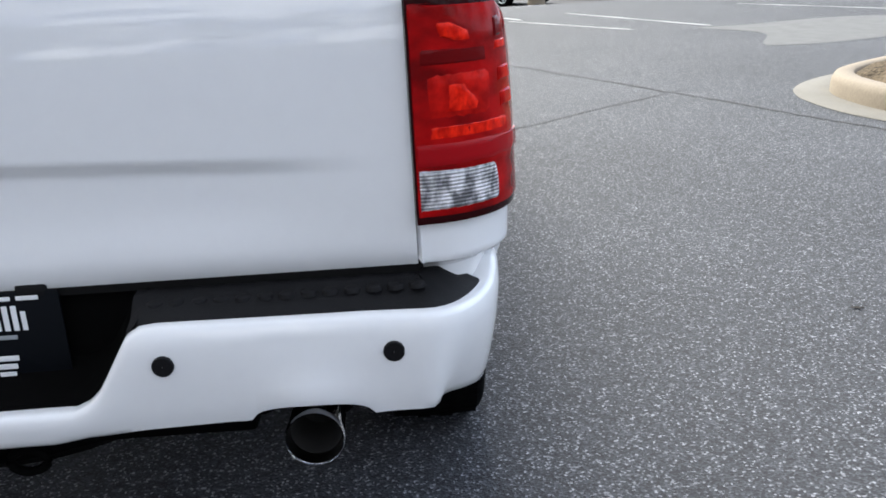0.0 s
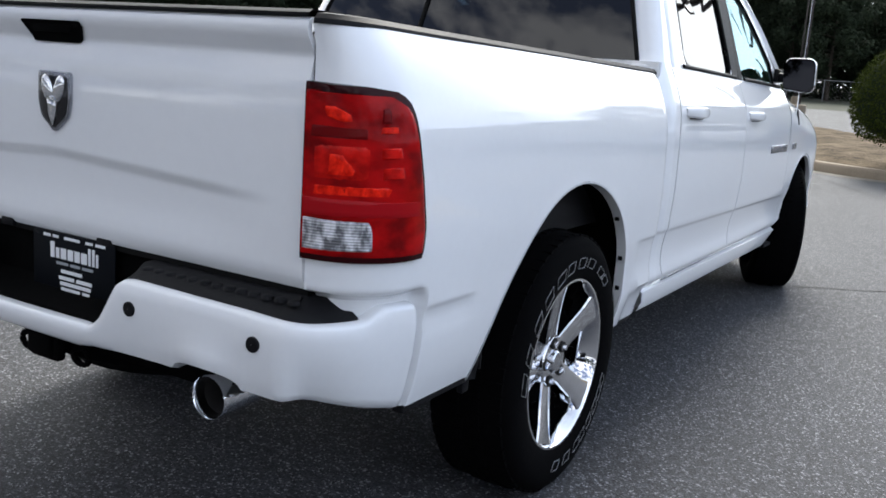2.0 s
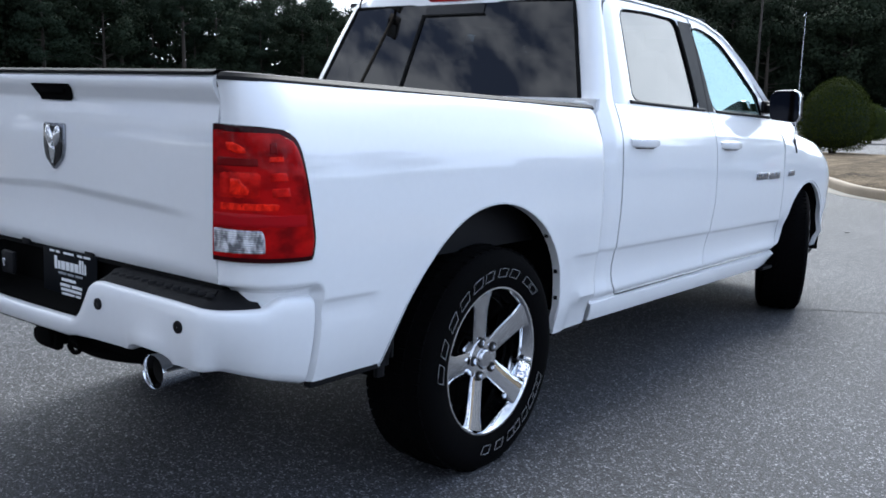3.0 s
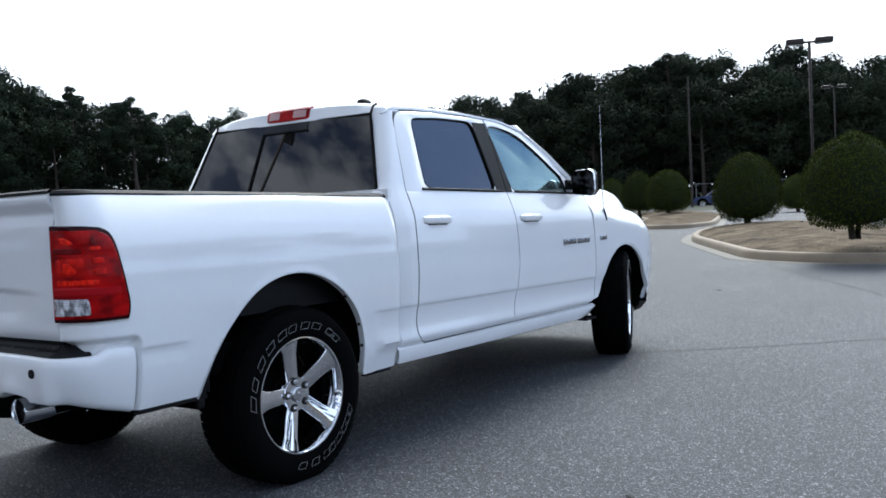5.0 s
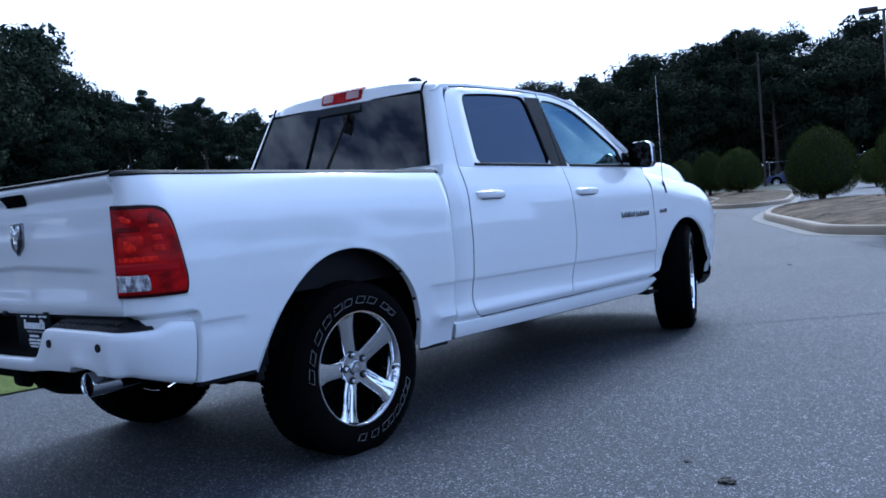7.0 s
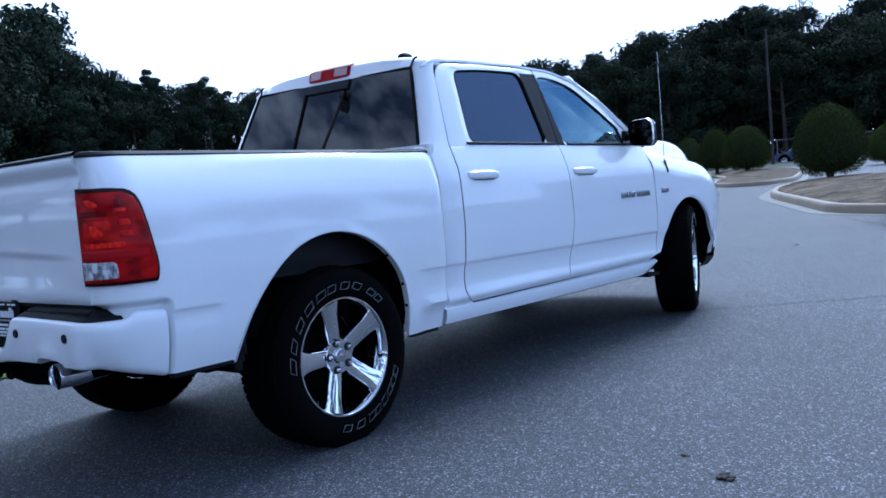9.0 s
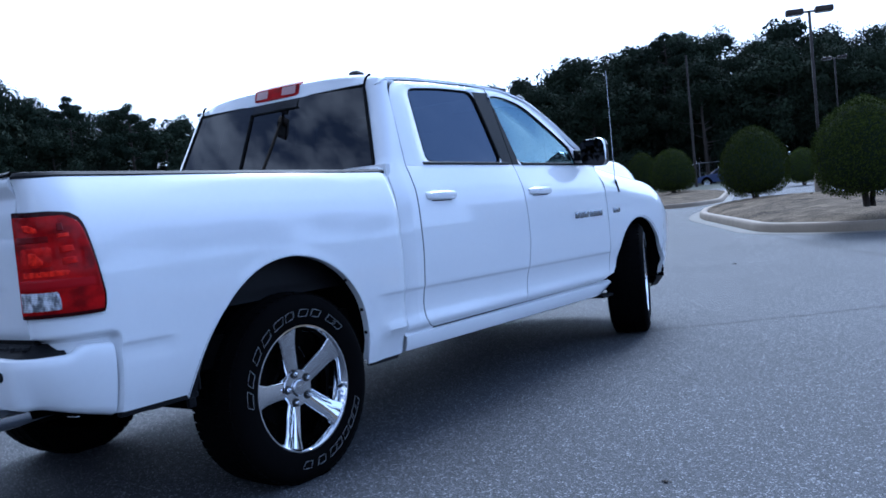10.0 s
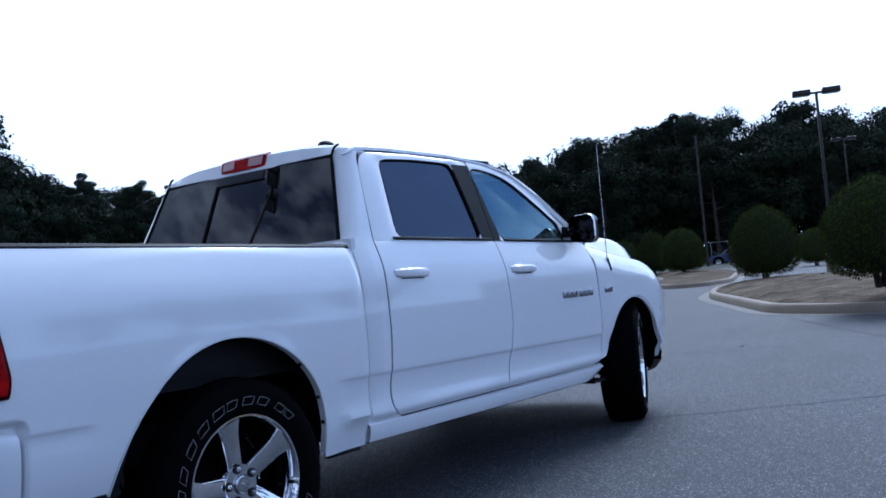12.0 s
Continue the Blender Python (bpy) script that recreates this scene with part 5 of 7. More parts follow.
# mirrors and aerial
for s in (1, -1):
    mb = bmesh.new()
    prof = rounded([(0.905, 1.255), (1.045, 1.240), (1.068, 1.270), (1.062, 1.400), (1.035, 1.425), (0.925, 1.420), (0.895, 1.395)], 0.02)
    rings = []
    for sc, dy in ((0.96, 0.0), (1.0, 0.012), (0.99, 0.05), (0.88, 0.09), (0.6, 0.115), (0.1, 0.122)):
        rings.append([(s * (0.985 + (p.x - 0.985) * sc), 2.83 + dy, 1.335 + (p.y - 1.335) * sc) for p in prof])
    grid(mb, rings, (0, 1, 0), closed=True)
    mir = part("door_mirror", mb, M_PAINT if False else M_GLOSS_BLACK, truck, "black door mirror with a chrome cap")
    rim = bmesh.new()
    grid(rim, [[(s * (0.985 + (p.x - 0.985) * sc), 2.83 + dy, 1.335 + (p.y - 1.335) * sc) for p in prof] for sc, dy in ((0.975, 0.004), (0.985, -0.003), (1.008, 0.004), (1.012, 0.018))], None, closed=True)
    part("mirror_cap", rim, M_CHROME, mir, "chrome mirror rim")
    face = bmesh.new()
    face.faces.new([face.verts.new((s * (0.985 + (p.x - 0.985) * 0.91), 2.824 + (p.x - 0.985) * 0.28, 1.335 + (p.y - 1.335) * 0.91)) for p in prof])
    part("mirror_glass", face, M_MIRROR, mir, smooth=False)
    arm = bmesh.new()
    add_box(arm, (s * 0.90, 2.855, 1.315), (0.09, 0.07, 0.05), 0.015)
    add_box(arm, (s * 0.868, 2.86, 1.325), (0.02, 0.14, 0.07), 0.008)
    part("mirror_arm", arm, M_BLACK, mir)
mast = part("aerial", tube([(0.917, 3.268, 1.12), (0.917, 3.268, 1.30), (0.917, 3.268, 1.90)], [0.004, 0.003, 0.0022], 8), M_CHROME_DULL, truck, "thin whip aerial")
part("aerial_base", lathe([(0.001, 1.150), (0.008, 1.145), (0.013, 1.12), (0.022, 1.085), (0.026, 1.06)], 14, "Z", (0.917, 3.276, 0)), M_BLACK, mast)

# seats and dashboard behind the glass
for x in (-0.40, 0.40):
    seat = bmesh.new()
    add_box(seat, (x, 2.25, 1.02), (0.52, 0.52, 0.16), 0.05)
    add_box(seat, (x, 1.98, 1.28), (0.50, 0.15, 0.60), 0.06, rot=Matrix.Rotation(0.2, 3, "X"))
    add_box(seat, (x, 1.90, 1.60), (0.26, 0.10, 0.17), 0.04)
    part("front_seat", seat, M_CLOTH, truck)
bench = bmesh.new()
add_box(bench, (0, 1.30, 1.00), (1.40, 0.46, 0.16), 0.05)
add_box(bench, (0, 1.06, 1.24), (1.40, 0.14, 0.48), 0.05)
part("rear_bench", bench, M_CLOTH, truck)
dash = bmesh.new()
add_box(dash, (0, 2.95, 1.20), (1.60, 0.36, 0.20), 0.06)
part("dashboard", dash, M_CLOTH, truck)
wheel_rim = bmesh.new()
add_tube(wheel_rim, [(-0.40 + 0.19 * math.cos(a), 2.62 + 0.06 * math.sin(a), 1.29 + 0.18 * math.sin(a)) for a in np.linspace(0, math.tau, 25)], 0.015, 8)
add_tube(wheel_rim, [(-0.40, 2.62, 1.29), (-0.40, 2.85, 1.20)], 0.03, 8)
part("steering_wheel", wheel_rim, M_BLACK, truck)
shell = bmesh.new()
add_box(shell, (0, 1.9, 0.90), (1.66, 2.1, 0.04))
add_box(shell, (0, 1.65, 1.755), (1.40, 1.25, 0.02))
part("cab_lining", shell, M_CLOTH, truck)


# ---- wheels ----
def road_wheel():
    """A chrome five-spoke wheel on an outline-lettered tyre; the axle runs along x, the outer face is at x = 0.13."""
    R = 0.396
    prof = [(0.250, 0.112), (0.258, 0.124), (0.272, 0.130), (0.300, 0.135), (0.338, 0.137), (0.362, 0.132), (0.380, 0.121), (0.389, 0.106), (0.394, 0.086), (R, 0.05), (R + 0.001, 0.0), (R, -0.05), (0.394, -0.086), (0.389, -0.106), (0.376, -0.122), (0.335, -0.137), (0.29, -0.128), (0.265, -0.11)]
    hub = tyre = part("road_wheel", lathe(prof, 72), M_RUBBER, truck, "chrome five-spoke wheel on a black tyre")
    lugs = bmesh.new()
    for k in range(60):
        a = math.tau * k / 60
        for j, (x, w) in enumerate(((-0.088, 0.045), (-0.030, 0.034), (0.030, 0.034), (0.088, 0.045))):
            b = a + (0.5 * math.tau / 60 if j % 2 else 0)
            m = Matrix.Rotation(b, 4, "X") @ Matrix.Translation((x, 0, R + 0.001 - (0.006 if abs(x) > 0.05 else 0)))
            r = bmesh.ops.create_cube(lugs, size=1)
            bmesh.ops.transform(lugs, matrix=m @ Matrix.Diagonal((w, 0.032, 0.007, 1)), verts=r["verts"])
    tagged(part("tread", lugs, M_RUBBER, tyre, smooth=False), kind="stuff")
    def letter(deg, wide):
        a0 = radians(deg)
        rows = []
        for rr, lean in ((0.298, 0.0), (0.327, -2.4)):
            rows.append([(0.1376 + 0.0008, rr * math.cos(a0 + radians(lean + wide * f)), rr * math.sin(a0 + radians(lean + wide * f))) for f in (0, 0.33, 0.66, 1)])
        outer_pts = rows[0] + rows[1][::-1]
        bar = add_tube(bmesh.new(), [Vector(p) for p in outer_pts] + [Vector(outer_pts[0])], 0.0009, 5, cap=False)
        part("lettering_bar", bar, M_LETTER, tyre, "white outlined lettering bar")
    for deg, wide in ((172.5, 11), (158.25, 9.5), (141, 10), (125.5, 10), (110, 10), (98.35, 8.5), (83.5, 9), (70.1, 9), (53.5, 8), (44.5, 7)):
        letter(deg, wide)
    for deg, wide in ((-100, 8), (-85, 8), (-71, 7.5), (-62, 6.5), (-52, 7), (-42, 7), (-33, 6.5), (-25, 6.5)):
        letter(deg, wide)
    barrel = lathe([(0.284, 0.114), (0.291, 0.121), (0.289, 0.1255), (0.280, 0.1255), (0.272, 0.116), (0.258, 0.075), (0.244, 0.02), (0.238, -0.05), (0.238, -0.07)], 72)
    part("rim", barrel, M_CHROME, hub, "chrome wheel rim")
    rim = hub
    # five broad flat spokes that widen to the rim
    for k in range(5):
        a = radians(105 + 72 * k)
        rows = []
        for f in np.linspace(0, 1, 12):
            r = 0.045 + 0.226 * f
            w = 0.037 + 0.010 * f + 0.016 * max(0.0, f - 0.72) ** 1.5 / 0.15
            x = 0.076 + 0.042 * f ** 1.25
            rows.append([(x - 0.075, r, -w * 0.62), (x - 0.020, r, -w * 0.93), (x - 0.006, r, -w), (x - 0.001, r, -w * 0.93), (x, r, -w * 0.85), (x, r, 0.0), (x, r, w * 0.85), (x - 0.001, r, w * 0.93), (x - 0.006, r, w), (x - 0.020, r, w * 0.93), (x - 0.075, r, w * 0.62)])
        bm = sheet(rows, (1, 0, 0))
        bmesh.ops.transform(bm, matrix=Matrix.Rotation(a, 4, "X"), verts=bm.verts)
        part("spoke", bm, M_CHROME, rim, sharp=25)
    part("hub_face", lathe([(0.094, 0.030), (0.088, 0.076), (0.082, 0.0835), (0.040, 0.0835), (0.037, 0.075)], 40), M_CHROME, rim)
    part("centre_cap", lathe([(0.037, 0.073), (0.0365, 0.092), (0.032, 0.096), (0.018, 0.0955), (0.001, 0.098)], 28), M_CHROME_DULL, rim)
    for k in range(5):
        a = radians(105 + 72 * k)
        at = (0, 0.068 * math.cos(a), 0.068 * math.sin(a))
        # raised black disc stands in for the shaded pocket round the nut
        part("nut_pocket", lathe([(0.0200, 0.0855), (0.0185, 0.0895), (0.0155, 0.0880), (0.001, 0.0878)], 20, "X", at), M_HOLE_BLACK, rim)
        part("lug_nut", lathe([(0.0118, 0.076), (0.0115, 0.094), (0.008, 0.100), (0.001, 0.101)], 8, "X", at), M_CHROME, rim)
    part("valve", tube([(0.085, 0.205 * math.cos(-0.2), 0.205 * math.sin(-0.2)), (0.112, 0.200 * math.cos(-0.2), 0.200 * math.sin(-0.2))], 0.005, 8), M_BLACK, rim)
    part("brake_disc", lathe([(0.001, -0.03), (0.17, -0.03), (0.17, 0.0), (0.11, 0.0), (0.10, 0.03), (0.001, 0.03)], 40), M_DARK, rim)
    # plain black disc closes the barrel in place of shade behind the spokes
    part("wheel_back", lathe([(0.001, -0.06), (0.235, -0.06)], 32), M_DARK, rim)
    for o in hub.children:
        if o.name.split(".")[0] not in ("tread", "lettering_bar"):
            o.data.transform(Matrix.Diagonal((1, 0.912, 0.912, 1)))
    return hub


wheel = road_wheel()
wheel.matrix_basis = pose(0.822, 0.060, 0.387)
for m in (pose(2 * MIDDLE - 0.822, 0.060, 0.387, 0, 0, 180), pose(0.790, 3.63, 0.418, 0, 0, 21), pose(-0.790, 3.63, 0.418, 0, 0, 201)):
    copy_thing(wheel, m)


# ---- car park: joints, lines, islands ----
def strip(path, width, z=0.004):
    """A flat ribbon along a line on the ground."""
    pts = [Vector((*p, 0)) for p in path]
    rows = []
    for i, p in enumerate(pts):
        d = (pts[min(i + 1, len(pts) - 1)] - pts[max(i - 1, 0)]).normalized()
        n = Vector((-d.y, d.x, 0)) * width / 2 * (1 + 0.35 * math.sin(i * 1.7))
        rows.append([(*(p + n).xy, ground_z(p.x, p.y) + z), (*(p - n).xy, ground_z(p.x, p.y) + z)])
    return sheet(rows, (0, 0, 1))


def wander(a, b, n, amp, seed):
    rnd = random.Random(seed)
    a, b = Vector(a), Vector(b)
    d = (b - a).normalized()
    out, off = [], 0.0
    for k in range(n + 1):
        off = off * 0.8 + rnd.uniform(-amp, amp)
        out.append(tuple(a.lerp(b, k / n) + Vector((-d.y, d.x)) * off))
    return out


for name, a, b, w, seed in (("asphalt_joint", (-0.45, 12.05), (1.95, 7.95), 0.026, 1), ("asphalt_joint", (1.95, 7.95), (4.05, 2.95), 0.022, 4), ("asphalt_joint", (0.3, 3.10), (3.25, 5.4), 0.016, 2), ("asphalt_joint", (-9.5, 27.0), (-4.9, 20.2), 0.03, 3)):
    tagged(link_mesh(name, strip(wander(a, b, 60, 0.012, seed), w), M_JOINT), "dark tar-filled joint in the asphalt", "pavement joint", kind="structure")
patch = sheet([[(x + 0.25 * math.sin(y * 2.1), y + 0.2 * math.sin(x * 1.9), ground_z(x, y) + 0.003) for x in np.linspace(5.3, 8.6, 12)] for y in np.linspace(8.3, 11.0, 10)], (0, 0, 1))
tagged(link_mesh("asphalt_patch", patch, M_PATCH), "slightly darker repaired patch in the asphalt", "pavement patch", kind="structure")
for a, b in (((4.20, 11.1), (2.75, 13.9)), ((5.35, 11.0), (3.95, 15.1)), ((2.98, 14.0), (2.15, 16.7)), ((8.6, 12.0), (7.2, 15.0)), ((9.3, 18.6), (6.5, 22.2)), ((12.3, 19.2), (9.5, 22.8))):
    tagged(link_mesh("bay_line", strip([(a[0] + (b[0] - a[0]) * t, a[1] + (b[1] - a[1]) * t) for t in np.linspace(0, 1, 8)], 0.09), M_LINE), "worn white parking bay line", "road marking", group="parking bay lines", kind="structure")


def island(name, outline, mulch=True, label="raised kerbed planting island with mulch"):
    """Kerb with a sloped face, a pale gutter round it and a mound of mulch."""
    loop = [Vector(p) for p in rounded(outline, 1.4, 7)]
    loop = [v.xy for v in resample([(v.x, v.y, 0) for v in loop], 150)]
    n = len(loop)
    area = sum(loop[i].x * loop[(i + 1) % n].y - loop[(i + 1) % n].x * loop[i].y for i in range(n))
    s = 1 if area > 0 else -1
    normals = []
    for i in range(n):
        d = (loop[(i + 1) % n] - loop[i - 1]).normalized()
        normals.append(Vector((d.y, -d.x)) * s)
    def ring(out, z):
        return [(*(p + m * out), z + ground_z(*(p + m * out))) for p, m in zip(loop, normals)]
    top = thing(name, label, "planting island", kind="structure")
    kerb = sheet([ring(0.0, -0.02), ring(-0.012, 0.10), ring(-0.035, 0.145), ring(-0.06, 0.155), ring(-0.17, 0.155), ring(-0.185, 0.14), ring(-0.19, 0.08)], (0, 0, 1), closed=True)
    bmesh.ops.recalc_face_normals(kerb, faces=kerb.faces)
    part("kerb", kerb, M_CONCRETE, top, "tan concrete kerb", sharp=50)
    gut = sheet([ring(0.27, 0.004), ring(0.255, 0.012), ring(-0.005, 0.006)], (0, 0, 1), closed=True)
    part("gutter", gut, M_GUTTER, top, "pale concrete gutter")
    c = sum((v for v in loop), Vector((0, 0))) / n
    rows = [ring(-0.186, 0.125)]
    for f in (0.97, 0.92, 0.86, 0.8, 0.7, 0.6, 0.5, 0.4, 0.3, 0.2, 0.02):
        rows.append([(*(c + (Vector(q[:2]) - c) * f), 0.125 + 0.27 * (1 - f) ** 0.55 + 0.035 * noise.noise(Vector((q[0] * 3.1 * f + 9 * f, q[1] * 3.1 * f, f * 7))) + ground_z(*(c + (Vector(q[:2]) - c) * f))) for i, q in enumerate(rows[0])])
    part("mulch_bed", sheet(rows, (0, 0, 1), closed=True), M_MULCH if mulch else M_GRASS, top, "brown pine-straw mulch")
    return top


island("planting_island", [(-4.45, 19.4), (-1.05, 13.1), (0.4, 12.25), (1.6, 12.2), (2.3, 12.9), (2.3, 15.5), (0.8, 20.0), (-2.2, 25.5), (-4.4, 27.6), (-5.7, 26.8), (-5.6, 23.2)])
island("planting_island", [(-10.3, 29.2), (-8.7, 27.3), (-7.5, 27.4), (-7.3, 29.8), (-11.0, 42.0), (-16.0, 50.0), (-18.5, 50.5), (-18.5, 47.0), (-13.0, 37.0)])
island("planting_island", [(4.16, 5.0), (4.16, 3.7), (5.1, 2.4), (9.0, 2.0), (10.0, 4.0), (8.5, 6.0), (5.5, 6.0)])


lawn = sheet([[(x + 0.05 * math.sin(y * 3.1), y + 0.05 * math.sin(x * 2.3), 0.012 + 0.05 * smooth01((-2.7 - x) / 0.6)) for x in np.linspace(-12.0, -2.62, 40)] for y in np.linspace(0.0, 11.0, 46)], (0, 0, 1))
tagged(link_mesh("lawn", lawn, M_LAWN), "short yellow-green grass beside the asphalt", "grass", kind="structure")


# ---- clipped shrubs ----
def egg(p):
    """Fuller below, drawn in towards the crown."""
    k = 0.955 - 0.12 * p.z - 0.05 * p.z * p.z
    if p.z < 0:
        a = min(-p.z, 0.98)
        k *= min(1.5, (1 - a ** 3.4) ** 0.45 / math.sqrt(1 - a * a))
    return Vector((p.x * k, p.y * k, p.z))


def shrub_mesh(seed, leaves=20000):
    """A globe of many small leaf sprays, unit radius, with an uneven skin."""
    rnd = random.Random(seed)
    verts, faces = [], []
    for k in range(leaves):
        zc = rnd.uniform(-0.97, 1)
        a = rnd.uniform(0, math.tau)
        q = math.sqrt(max(0.0, 1 - zc * zc))
        d = Vector((q * math.cos(a), q * math.sin(a), zc))
        clump = noise.noise(d * 4.6 + Vector((0, seed, 0)))
        lump = 1 + 0.045 * noise.noise(d * 2.1 + Vector((seed, 0, 0))) + 0.050 * clump + 0.02 * noise.noise(d * 13)
        c = egg(d * (lump - rnd.random() ** 2 * 0.12))
        jitter = Vector((rnd.gauss(0, 0.45), rnd.gauss(0, 0.45), rnd.gauss(0, 0.35)))
        if k % 5 < 3:
            face = (d + jitter * 0.8).normalized()
            out = (Vector((0, 0, 1)) + jitter).cross(face).cross(face).normalized() * -1
            w = out.cross(face).normalized()
            L, W = rnd.uniform(0.030, 0.060), rnd.uniform(0.010, 0.020)
        else:
            out = (d + Vector((0, 0, 0.45 if zc > -0.5 else -0.5)) + jitter).normalized()
            w = out.cross(Vector((rnd.gauss(0, 1), rnd.gauss(0, 1), rnd.gauss(0, 1)))).normalized()
            L, W = rnd.uniform(0.035, 0.070), rnd.uniform(0.007, 0.013)
        i = len(verts)
        verts += [c - w * W, c + out * L * 0.55 - w * W * 0.9, c + out * L, c + out * L * 0.4 + w * W]
        faces.append((i, i + 1, i + 2, i + 3))
    me = bpy.data.meshes.new("foliage")
    me.from_pydata([tuple(v) for v in verts], [], faces)
    me.materials.append(M_SHRUB)
    return me


SHRUBS = [shrub_mesh(s) for s in (3, 8, 14)]


def globe_shrub(x, y, width, height, k, z0=0.0):
    base = ground_z(x, y) + z0
    top = thing("globe_shrub", "dense dark green shrub clipped into a globe", "shrub", (x, y, base), group="clipped globe shrubs")
    stem = bmesh.new()
    for j in range(4):
        a = j * 1.7 + k
        add_tube(stem, [(0.05 * math.cos(a), 0.05 * math.sin(a), -0.05), (0.10 * math.cos(a), 0.10 * math.sin(a), height * 0.16), (0.3 * width * math.cos(a), 0.3 * width * math.sin(a), height * 0.55)], [0.05, 0.04, 0.015], 7)
    part("stem", stem, M_BARK, top)
    core = bmesh.new()
    bmesh.ops.create_icosphere(core, subdivisions=3, radius=0.90)
    for v in core.verts:
        v.co = egg(v.co * (1 + 0.04 * noise.noise(v.co * 2.3 + Vector((k, 0, 0)))))
    core_ob = part("inner_foliage", core, M_LEAF, top)
    fol = new("foliage", SHRUBS[k % 3])
    fol.parent = top
    for o in (core_ob, fol):
        o.matrix_basis = Matrix.Translation((0, 0, height * 0.545)) @ Matrix.Rotation(k * 1.3, 4, "Z") @ Matrix.Diagonal((width / 2, width / 2, height * 0.49, 1))
    return top


globe_shrub(-4.18, 23.4, 1.92, 2.00, 0, 0.20)
globe_shrub(0.74, 12.8, 1.62, 1.58, 1, 0.40)
globe_shrub(-11.95, 37.1, 2.04, 2.02, 2, 0.26)
globe_shrub(-15.9, 43.0, 1.82, 2.20, 3, 0.22)
globe_shrub(-22.3, 53.4, 2.0, 2.35, 4)
globe_shrub(-8.5, 46.0, 1.8, 1.85, 5)
globe_shrub(3.2, 43.7, 2.1, 2.3, 6)
globe_shrub(4.8, 45.6, 2.0, 2.4, 7)


# ---- lamp posts, poles ----
def lamp_post(x, y, h, rz, base=True):
    top = thing("lamp_post", "dark bronze parking lot lamp post with twin box heads", "lamp post", (x, y, ground_z(x, y)), rz, group="parking lot lamp posts")
    part("pole", box((0, 0, h / 2 + 0.3), (0.09, 0.09, h - 0.6), 0.015), M_POLE, top)
    part("footing", lathe([(0.001, 0.72), (0.22, 0.72), (0.245, 0.69), (0.245, -0.05)], 28, "Z"), M_CONCRETE, top, "round concrete footing")
    part("cross_arm", box((0, 0, h - 0.02), (0.7, 0.07, 0.07), 0.01), M_POLE, top)
    for s in (-1, 1):
        head = part("lamp_head", box((s * 0.46, 0, h + 0.01), (0.56, 0.36, 0.19), 0.03), M_POLE, top)
        part("lamp_glass", box((s * 0.46, 0, h - 0.09), (0.44, 0.27, 0.012), 0.004), M_CLEAR_LENS, head)
    return top


lamp_post(-3.84, 29.6, 6.10, 20)
lamp_post(-9.6, 60.0, 7.6, 20)
lamp_post(4.76, 24.0, 7.4, 30)
lamp_post(20.0, 40.0, 8.0, 30)
lamp_post(-9.8, -5.8, 9.3, 50)
pole = thing("utility_pole", "weathered wooden utility pole at the edge of the woods", "utility pole", (-20.3, 62.9, 0))
part("shaft", lathe([(0.001, 9.8), (0.07, 9.8), (0.10, -0.3)], 14, "Z"), M_WOODPOLE, pole)


